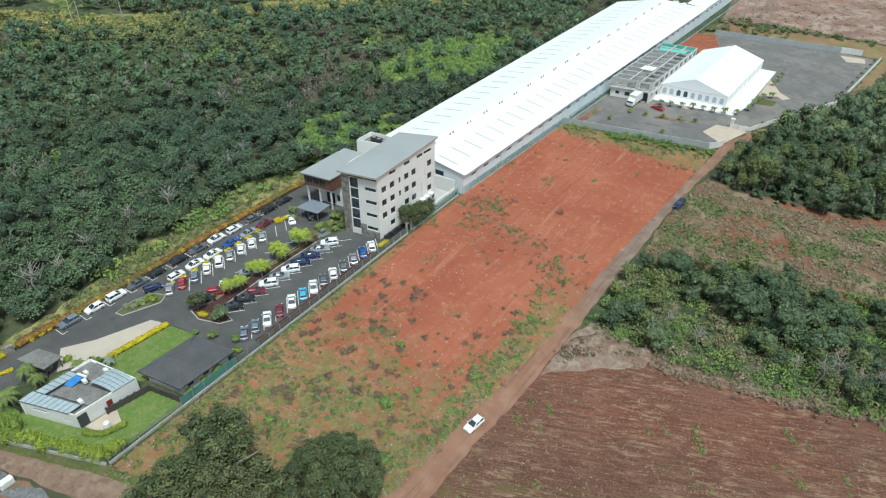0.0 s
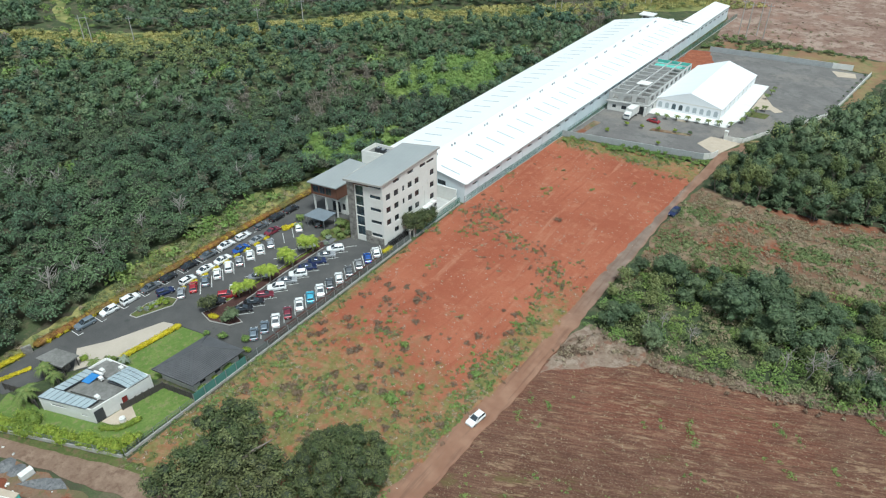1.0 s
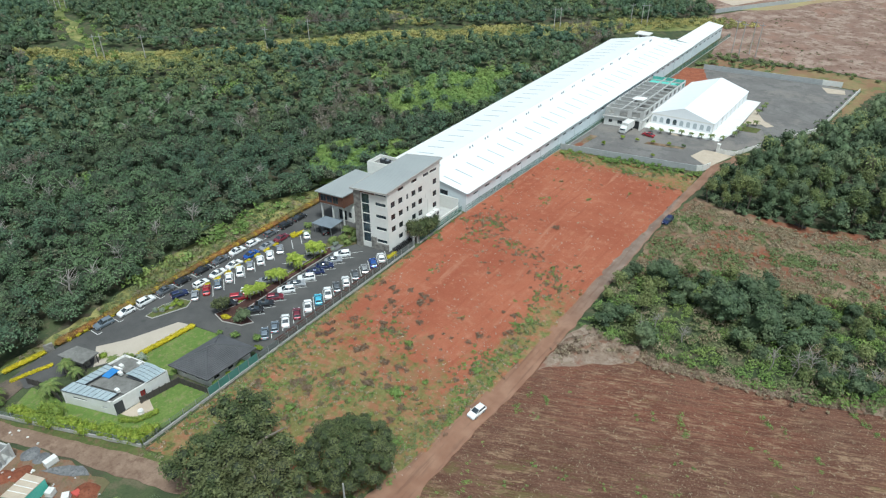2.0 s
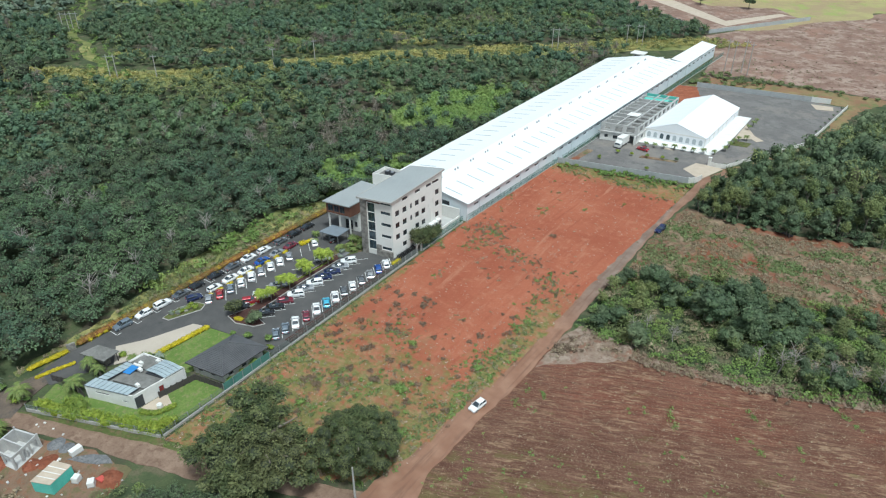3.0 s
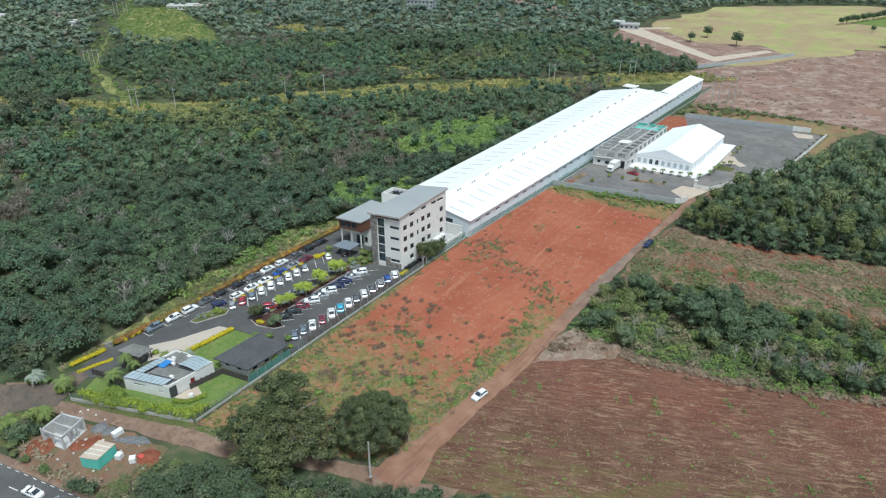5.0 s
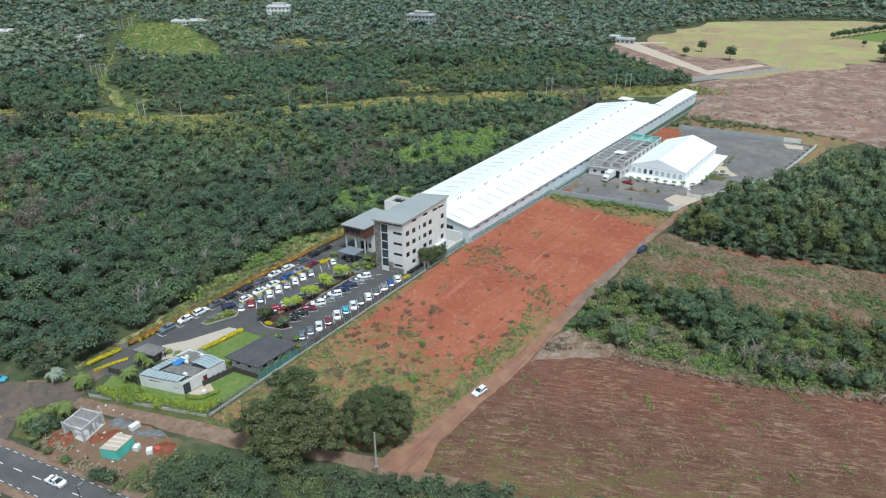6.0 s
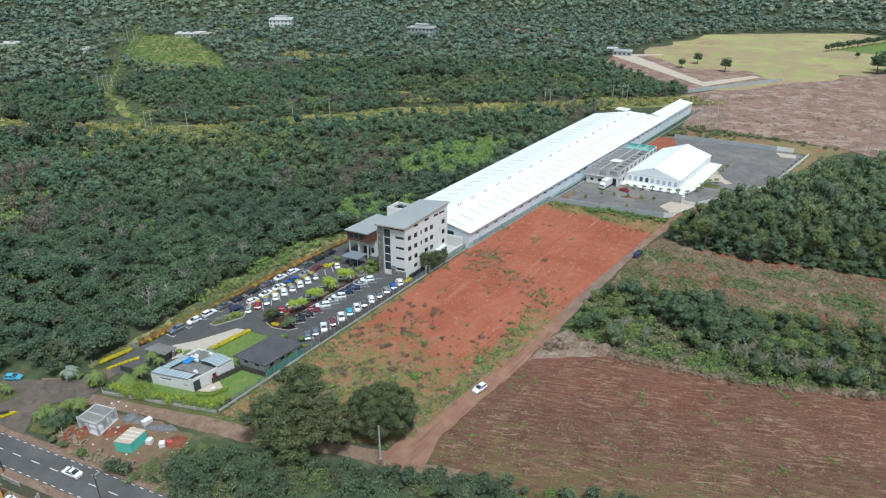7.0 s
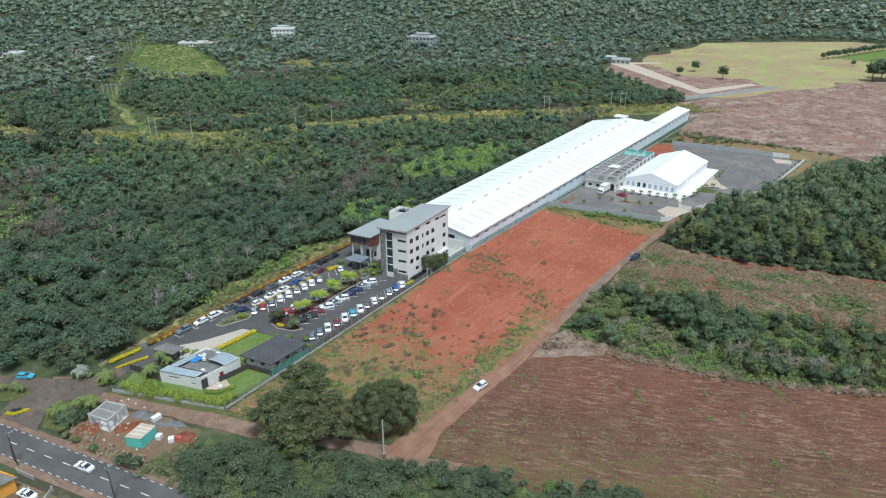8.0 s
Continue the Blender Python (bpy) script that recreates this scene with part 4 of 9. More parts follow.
# ---- buildings ----
def facade(parent, name, a, b, z0, z1, wins, material, thick=0.3, inset=0.18, glass=None, frame=None, sill=None):
    """A wall from a to b (outside to its right) with real openings (u0, u1, v0, v1), framed and glazed. Returns the wall."""
    a, b = Vector(a), Vector(b)
    d = (b - a).normalized()
    L = (b - a).length
    nrm = Vector((d.y, -d.x))
    us = sorted({0.0, L} | {w[0] for w in wins} | {w[1] for w in wins})
    vs = sorted({z0, z1} | {w[2] for w in wins} | {w[3] for w in wins})

    def at(u, v, depth):
        p = a + d * u - nrm * depth
        return (p.x, p.y, v)

    g = G()
    for u0, u1 in zip(us, us[1:]):
        for v0, v1 in zip(vs, vs[1:]):
            if u1 - u0 < 1e-4 or v1 - v0 < 1e-4:
                continue
            cu, cv = (u0 + u1) / 2, (v0 + v1) / 2
            if any(w[0] < cu < w[1] and w[2] < cv < w[3] for w in wins):
                continue
            g.add([at(u0, v0, 0), at(u1, v0, 0), at(u1, v1, 0), at(u0, v1, 0)], [(0, 1, 2, 3)])
            g.add([at(u0, v0, thick), at(u1, v0, thick), at(u1, v1, thick), at(u0, v1, thick)], [(3, 2, 1, 0)])
    for u0, u1, v0, v1 in wins:
        for p, q in (((u0, v0), (u1, v0)), ((u1, v0), (u1, v1)), ((u1, v1), (u0, v1)), ((u0, v1), (u0, v0))):
            g.add([at(*p, 0), at(*q, 0), at(*q, thick), at(*p, thick)], [(0, 1, 2, 3)])
    for p, q in (((0, z0), (0, z1)), ((0, z1), (L, z1)), ((L, z1), (L, z0))):
        g.add([at(*p, 0), at(*q, 0), at(*q, thick), at(*p, thick)], [(0, 1, 2, 3)])
    wall = part(name, g, material, parent)
    for u0, u1, v0, v1 in wins:
        f = 0.07
        h = G()
        for s0, s1, t0, t1 in ((u0, u1, v0, v0 + f), (u0, u1, v1 - f, v1), (u0, u0 + f, v0 + f, v1 - f), (u1 - f, u1, v0 + f, v1 - f), ((u0 + u1) / 2 - 0.03, (u0 + u1) / 2 + 0.03, v0 + f, v1 - f)):
            p = [at(s, t, dp) for dp in (inset - 0.05, inset + 0.05) for s, t in ((s0, t0), (s1, t0), (s1, t1), (s0, t1))]
            h.add(p, [(0, 1, 2, 3), (7, 6, 5, 4), (0, 4, 5, 1), (1, 5, 6, 2), (2, 6, 7, 3), (3, 7, 4, 0)])
        if glass == "none":
            continue
        w = part("window", h, frame or M["frame_dark"], parent)
        g2 = G()
        p = [at(s, t, dp) for dp in (inset - 0.01, inset + 0.01) for s, t in ((u0, v0), (u1, v0), (u1, v1), (u0, v1))]
        g2.add(p, [(0, 1, 2, 3), (7, 6, 5, 4), (0, 4, 5, 1), (1, 5, 6, 2), (2, 6, 7, 3), (3, 7, 4, 0)])
        part("pane", g2, glass or M["glass"], w)
    return wall


def grow(pts, d):
    """An outline moved outwards by d (convex, counter-clockwise)."""
    n = len(pts)
    out = []
    for i in range(n):
        p, a, b = Vector(pts[i]), Vector(pts[i - 1]), Vector(pts[(i + 1) % n])
        e0, e1 = (p - a).normalized(), (b - p).normalized()
        n0, n1 = Vector((e0.y, -e0.x)), Vector((e1.y, -e1.x))
        m = (n0 + n1).normalized()
        out.append(tuple(p + m * d / max(0.3, m.dot(n0))))
    return out


def office():
    o = thing("office_building", "cream rendered five-storey office block with grey sloping sheet roof", "office building")
    A, B, C, D = (-12.0, 69.3), (-3.6, 70.8), (-2.3, 90.3), (-11.2, 89.3)
    win = []
    for z in (12.3, 8.95, 5.7):
        for y in (72.7, 75.4):
            win.append((y - 70.8 - 0.75, y - 70.8 + 0.75, z - 0.75, z + 0.75))
        if z > 6:
            win.append((77.9 - 70.8 - 0.35, 77.9 - 70.8 + 0.35, z - 0.7, z + 0.7))
        for y in (80.2, 82.7, 88.3):
            win.append((y - 70.8 - 0.75, y - 70.8 + 0.75, z - 0.75, z + 0.75))
    for y in (75.2, 80.2, 82.7):
        win.append((y - 70.8 - 0.75, y - 70.8 + 0.75, 2.0, 3.3))
    for y, w in ((75.6, 1.0), (80.5, 1.0), (84.9, 1.05), (87.7, 1.35)):
        win.append((y - 70.8 - w, y - 70.8 + w, 14.75 + (y - 71) * 0.035, 15.55 + (y - 71) * 0.035))
    facade(o, "wall", B, C, 0.0, 16.0, [w if w[3] < 15.95 else (w[0], w[1], w[2] - 0.15, 15.9) for w in win], M["cream"])
    d = (Vector(B) - Vector(A)).normalized()
    fw = [(5.3, 8.05, z - 0.42, z + 0.42) for z in (12.6, 9.35, 6.05, 2.55)] + [(5.3, 8.2, 14.9, 15.75)]
    cw = [(1.6, 3.6, 1.6 + 2.65 * k, 1.6 + 2.65 * k + 2.5) for k in range(5)]
    facade(o, "wall", A, B, 0.0, 16.0, fw + cw, M["cream"], glass=M["glass_blue"])
    facade(o, "wall", C, D, 0.0, 16.0, [], M["cream"])
    facade(o, "wall", D, A, 0.0, 16.0, [], M["cream"])
    # wedge of wall under the roof slope
    part("gable", G().prism([A, B, C, D], 16.0, [16.02, 16.02, 17.6, 17.0]), M["cream"], o)
    # stone facings, laid as courses of uneven blocks
    rng = random.Random(4)
    nrm = Vector((d.y, -d.x))
    base = part("stone_facing", G().bar(Vector(A) + d * 3.75, Vector(B) - d * 0.05, 0.16, 0.0, 1.95, -0.09), M["stone"], o, "rough grey rubble stone facing")
    pier = part("stone_facing", G().bar(Vector(A) - d * 0.25, Vector(A) + d * 1.35, 0.5, 0.0, 15.7, -0.26), M["stone"], o, "tall rough rubble stone pier")
    part("stone_facing", G().bar(Vector(A) + d * 3.75, Vector(A) + d * 5.2, 0.16, 1.95, 3.3, -0.09), M["stone"], o, "rough grey rubble stone facing")
    for holder, u0, u1, v1, out in ((base, 3.8, 8.45, 1.95, 0.17), (pier, -0.25, 1.35, 15.6, 0.51)):
        z = 0.05
        while z < v1 - 0.3:
            h = rng.uniform(0.3, 0.55)
            u = u0 + rng.uniform(0, 0.2)
            while u < u1 - 0.25:
                w = min(rng.uniform(0.35, 0.8), u1 - u)
                p0, p1 = Vector(A) + d * (u + 0.03), Vector(A) + d * (u + w - 0.03)
                part("stone", G().bar(p0, p1, 0.10, z + 0.02, min(z + h - 0.03, v1), -out - rng.uniform(0.0, 0.06)), M["stone"], holder)
                u += w
            z += h
    part("fascia", G().bar(Vector(A) + d * 1.4, Vector(A) + d * 5.2, 0.12, 14.95, 15.95, -0.08), M["fascia"], o, "dark brown timber fascia")
    # mono-pitch roof with a deep front overhang
    R = [(-12.7, 68.2), (-3.35, 70.1), (-2.0, 91.0), (-11.3, 88.6)]
    part("roof", G().prism(R, [15.9, 16.0, 17.7, 17.1], [16.12, 16.22, 17.92, 17.32]), M["steel_roof"], o, "grey profiled metal roof")
    for i in range(4):
        p, q = R[i], R[(i + 1) % 4]
        z = [15.93, 16.03, 17.73, 17.13]
        part("roof_edge", G().bar(p, q, 0.14, (z[i] - 0.2, z[(i + 1) % 4] - 0.2), (z[i] + 0.27, z[(i + 1) % 4] + 0.27)), M["kerb"], o)
    # pipes and outdoor units on the long side
    for y, z0, z1 in ((85.3, 3.0, 8.6), (86.5, 9.8, 11.2), (84.4, 9.4, 10.3)):
        part("pipe", G().tube((-2.45, y, z0), (-2.45, y, z1), 0.09), M["white"], o)
    # lower wing
    w = thing("side_wing", "cream and brown timber clad office wing with grey flat roof", "office wing")
    facade(w, "wall", (-26.4, 75.5), (-19.8, 76.4), 0.0, 6.2, [(2.2, 4.6, 0.2, 3.2), (5.2, 6.1, 1.2, 3.0)], M["cream"])
    facade(w, "wall", (-19.8, 76.4), (-19.4, 86.5), 0.0, 9.2, [(1.0, 2.0, 5.5, 8.0)], M["cream"])
    part("wall", G().prism([(-26.4, 76.0), (-19.9, 76.9), (-19.6, 86.4), (-26.2, 86.0)], 0.0, 9.1), M["cream"], w)
    part("floor_slab", G().prism([(-27.0, 71.9), (-19.9, 73.0), (-19.6, 76.6), (-26.8, 75.8)], 5.9, 6.3), M["concrete"], w)
    facade(w, "timber_front", (-27.0, 71.8), (-19.9, 72.9), 6.2, 9.2, [(0.5, 2.2, 6.7, 8.6), (2.4, 4.0, 6.7, 8.6), (4.2, 5.8, 6.7, 8.6)], M["fascia"], glass=M["glass_blue"])
    part("timber_side", G().bar((-19.8, 72.95), (-19.5, 76.9), 0.2, 6.0, 9.2), M["fascia"], w, "dark brown timber cladding")
    part("timber_side", G().bar((-26.9, 71.9), (-26.7, 76.0), 0.2, 6.0, 9.2), M["fascia"], w, "dark brown timber cladding")
    for x, y in ((-26.7, 72.4), (-23.4, 72.9), (-20.3, 73.4)):
        part("column", G().box(x - 0.17, x + 0.17, y - 0.17, y + 0.17, 0.0, 5.9), M["white"], w)
    part("roof", G().prism([(-27.6, 71.2), (-19.4, 72.5), (-19.0, 87.0), (-27.2, 86.6)], 9.2, 9.5), M["steel_roof"], w, "grey sheet roof")
    # link and plant room
    k = thing("plant_room", "cream rooftop block with parapet and dark air units", "plant room")
    part("wall", G().prism([(-19.35, 77.5), (-12.05, 78.5), (-11.25, 89.2), (-18.9, 92.0)], 0.0, 10.6), M["cream"], k)
    part("wall", G().prism([(-23.2, 86.8), (-12.0, 89.5), (-13.0, 93.4), (-23.2, 92.4)], 0.0, 11.8), M["cream"], k)
    P = [(-23.2, 86.8), (-12.0, 89.6), (-13.0, 93.4), (-23.2, 92.4)]
    for i in range(4):
        part("parapet", G().bar(P[i], P[(i + 1) % 4], 0.22, 11.8, 12.8, 0.12), M["cream"], k)
    part("roof", G().prism(grow(P, -0.4), 11.8, 11.9), M["slab"], k, "stained dark flat roof")
    for x in (-20.5, -18.9, -17.3, -15.8):
        u = part("air_unit", G().box(x - 0.6, x + 0.6, 89.6, 91.0, 11.9, 12.9), M["frame_dark"], k, "dark air handling unit")
        part("fan_ring", G().tube((x, 90.3, 12.9), (x, 90.3, 13.0), 0.45, 0.45, 10), M["metal"], u)
    Q = [(-19.2, 79.0), (-13.2, 79.6), (-13.0, 86.5), (-19.0, 86.6)]
    for i in range(4):
        part("parapet", G().bar(Q[i], Q[(i + 1) % 4], 0.2, 10.6, 11.4, 0.1), M["cream"], k)
    part("roof", G().prism(grow(Q, -0.3), 10.6, 10.65), M["slab"], k)
    c = thing("entrance_canopy", "dark grey sheet canopy over the office entrance", "canopy")
    part("roof", G().prism([(-25.2, 66.6), (-19.2, 67.3), (-18.9, 71.4), (-24.3, 70.8)], [2.9, 3.0, 3.4, 3.3], [3.05, 3.15, 3.55, 3.45]), worn("canopy_sheet", (0.20, 0.23, 0.26), (0.14, 0.16, 0.18), 2.0, 0.4, 0.4), c)
    for x, y in ((-24.6, 67.1), (-19.6, 67.6), (-19.3, 71.0), (-23.9, 70.4)):
        part("post", G().tube((x, y, 0.1), (x, y, 3.0), 0.08), M["metal"], c)


office()


def annex():
    w = thing("service_yard", "cream walled service yard between office and shed", "service yard")
    part("wall", G().bar((-8.5, 96.6), (-1.2, 97.3), 0.3, 0.0, 3.7), M["cream"], w)
    part("wall", G().bar((-1.0, 83.5), (-0.7, 96.6), 0.25, 0.0, 2.1), M["cream"], w)
    part("paved_floor", G().prism([(-8.5, 90.4), (-1.1, 90.6), (-0.9, 96.9), (-8.5, 96.5)], 0.0, 0.16), M["concrete"], w)
    for y in (84.6, 86.2, 87.9):
        u = thing("air_unit", "white outdoor air conditioning unit against the office wall", "air conditioner", "outdoor units")
        part("casing", G().box(-2.35, -1.2, y - 0.7, y + 0.7, 3.0, 4.6), M["white"], u)
        part("fan_grille", G().tube((-1.2, y, 3.8), (-1.14, y, 3.8), 0.5, 0.5, 12), M["frame_dark"], u)
        part("bracket", G().box(-2.4, -1.1, y - 0.6, y + 0.6, 0.1, 3.0), M["metal"], u)
    p = thing("fence_gateway", "grey concrete gateway opening in the side fence", "gateway")
    for y in (76.3, 78.0):
        part("post", G().box(-0.55, -0.2, y - 0.18, y + 0.18, 0, 2.4), M["concrete"], p)
    part("lintel", G().box(-0.55, -0.2, 76.1, 78.2, 2.4, 2.7), M["concrete"], p)


annex()


def shed_x(y):
    """The shed's long side in plan."""
    return 0.9 + (y - 98.0) * 0.0375


def shed():
    s = thing("long_shed", "very long white metal clad warehouse with low gable roof", "warehouse")
    Y0, Y1, XL = 98.0, 266.0, -27.6
    XR0, XR1 = shed_x(Y0), shed_x(272.0)
    EAVE, RIDGE = 5.7, 8.1
    YL, YR = 260.0, 272.0   # the far end runs on a skew

    def ridge(y):
        return (XL + (y - Y0) * 0.012 + shed_x(y)) / 2
    wins = []
    y = 101.5
    while y < 269:
        wins.append((y - Y0, y - Y0 + 2.2, 3.7, 4.25))
        y += 5.6
    facade(s, "wall", (XR0, Y0), (XR1, YR), 0.0, EAVE, wins, M["shed_wall"], glass=M["glass"])
    facade(s, "wall", (XL, Y0), (XR0, Y0), 0.0, EAVE, [(20.0, 22.6, 3.2, 4.6)], M["shed_wall"])
    facade(s, "wall", (XR1, YR), (XL + 1.95, YL), 0.0, EAVE, [], M["shed_wall"])
    facade(s, "wall", (XL + 1.95, YL), (XL, Y0), 0.0, EAVE, [], M["shed_wall"])
    for ya, ym, yb in ((Y0 + 0.15,) * 3, (YL - 0.15, Y1 - 0.15, YR - 0.15)):
        xl, xr = XL + (ya - Y0) * 0.012, shed_x(yb)
        g = G()
        for o in (-0.15, 0.15):
            g.v += [(xl, ya + o, EAVE), (xr, yb + o, EAVE), (ridge(ym), ym + o, RIDGE)]
        g.f += [(0, 1, 2), (5, 4, 3)]
        part("gable", g, M["shed_wall"], s)
    # roof slopes in bays, each sheet field its own piece
    n = 32
    for side in (0, 1):
        for k in range(n):
            a, b = Y0 - 0.4 + (Y1 - Y0 + 0.8) * k / n, Y0 - 0.4 + (Y1 - Y0 + 0.8) * (k + 1) / n
            slip = (-6.0 if side == 0 else 6.0)
            ea, eb = a + slip * k / n, b + slip * (k + 1) / n
            e = [(XL - 0.5 + (q - Y0) * 0.012 if side == 0 else shed_x(q) + 0.5) for q in (ea, eb - 0.02)]
            r = [ridge(q) for q in (a, b - 0.02)]
            ze = EAVE + 0.02
            pts = [(e[0], ea, ze), (r[0], a, RIDGE), (r[1], b - 0.02, RIDGE), (e[1], eb - 0.02, ze)]
            top = [(x, q, z + 0.10) for x, q, z in pts]
            f = [(0, 1, 2, 3), (7, 6, 5, 4), (0, 4, 5, 1), (1, 5, 6, 2), (2, 6, 7, 3), (3, 7, 4, 0)]
            if side == 0:
                f = [tuple(reversed(q)) for q in f]
            part("roof_bay", G().add(pts + top, f), M["shed_roof"], s)
            # translucent strip up the slope
            q = (a + b) / 2 + slip * 0.58 * (k + 0.5) / n
            e0 = XL + (q - Y0) * 0.012 if side == 0 else shed_x(q)
            g = G()
            c0, c1 = 0.22, 0.62
            zz = lambda t: EAVE + 0.13 + (RIDGE - EAVE) * t
            xx = lambda t: e0 + (ridge(q) - e0) * t
            g.add([(xx(c0), q - 0.22, zz(c0)), (xx(c1), q - 0.22, zz(c1)), (xx(c1), q + 0.22, zz(c1)), (xx(c0), q + 0.22, zz(c0)),
                   (xx(c0), q - 0.22, zz(c0) + 0.05), (xx(c1), q - 0.22, zz(c1) + 0.05), (xx(c1), q + 0.22, zz(c1) + 0.05), (xx(c0), q + 0.22, zz(c0) + 0.05)],
                  [(3, 2, 1, 0), (4, 5, 6, 7), (0, 1, 5, 4), (1, 2, 6, 5), (2, 3, 7, 6), (3, 0, 4, 7)])
            part("skylight", g, M["skylight"], s, "narrow grey translucent roof strip")
    part("ridge_cap", G().bar((ridge(Y0 - 0.4), Y0 - 0.4), (ridge(Y1 + 0.4), Y1 + 0.4), 0.5, RIDGE + 0.05, RIDGE + 0.2), M["shed_roof"], s)
    # small vents in pairs along the ridge
    y = 103.0
    while y < 264:
        for o in (-0.7, 0.7):
            part("roof_vent", G().tube((ridge(y) + 1.6, y + o, RIDGE - 0.15), (ridge(y) + 1.6, y + o, RIDGE + 0.45), 0.28, 0.2, 8), M["metal"], s)
        y += 8.2
    part("gutter", G().bar((XR0 + 0.55, Y0), (XR1 + 0.55, YR), 0.22, EAVE - 0.12, EAVE + 0.1), M["shed_roof"], s)
    y = 104.0
    while y < 271:
        part("downpipe", G().tube((shed_x(y) + 0.08, y, 0.0), (shed_x(y) + 0.08, y, EAVE - 0.1), 0.07), M["shed_wall"], s)
        y += 11.2
    part("door", G().bar((-2.6, 97.93), (-1.5, 97.93), 0.08, 0.0, 2.3), M["frame_dark"], s, "dark side door")
    # narrower rear extension
    e = thing("shed_extension", "narrow white metal clad rear part of the long shed", "warehouse")
    Z = [(0.2, 272.4), (shed_x(272.4), 272.4), (shed_x(313) - 0.2, 313.0), (2.2, 313.0)]
    part("wall", G().prism(Z, 0.0, [6.6, 5.6, 5.6, 6.6]), M["shed_wall"], e)
    part("roof", G().prism(grow(Z, 0.35), [6.65, 5.62, 5.62, 6.65], [6.8, 5.77, 5.77, 6.8]), M["shed_roof"], e)
    y = 275.0
    while y < 311:
        part("window", G().bar((shed_x(y), y), (shed_x(y + 2), y + 2.0), 0.08, 3.7, 4.2), M["glass"], e)
        y += 5.6
    # guard house and stored goods behind
    h = thing("guard_house", "small white block with a wide flat roof slab", "guard house")
    part("wall", G().box(-20.5, -16.5, 279.5, 283.0, 0.0, 4.6), M["white"], h)
    part("roof", G().box(-21.8, -15.2, 278.3, 284.2, 4.6, 5.0), M["white"], h)
    facade(h, "window_band", (-20.4, 279.4), (-16.6, 279.4), 3.0, 4.4, [(0.4, 3.3, 3.3, 4.2)], M["white"], 0.08, 0.04)
    rng = random.Random(9)
    for i in range(16):
        x, y, a = rng.uniform(-13.5, -1), rng.uniform(280, 292), rng.uniform(0, 3)
        t = thing("stored_pallet", "wrapped pale goods stacked behind the shed", "goods stack", "stored goods", "", pose(x, y, 0, 0, 0, math.degrees(a)))
        hgt = rng.uniform(1.0, 2.2)
        part("stack", G().box(-1.1, 1.1, -0.7, 0.7, 0.15, hgt), M["white"] if i % 3 else M["beige"], t)
        part("pallet", G().box(-1.15, 1.15, -0.75, 0.75, 0.0, 0.15), M["dark_wood"], t)


shed()


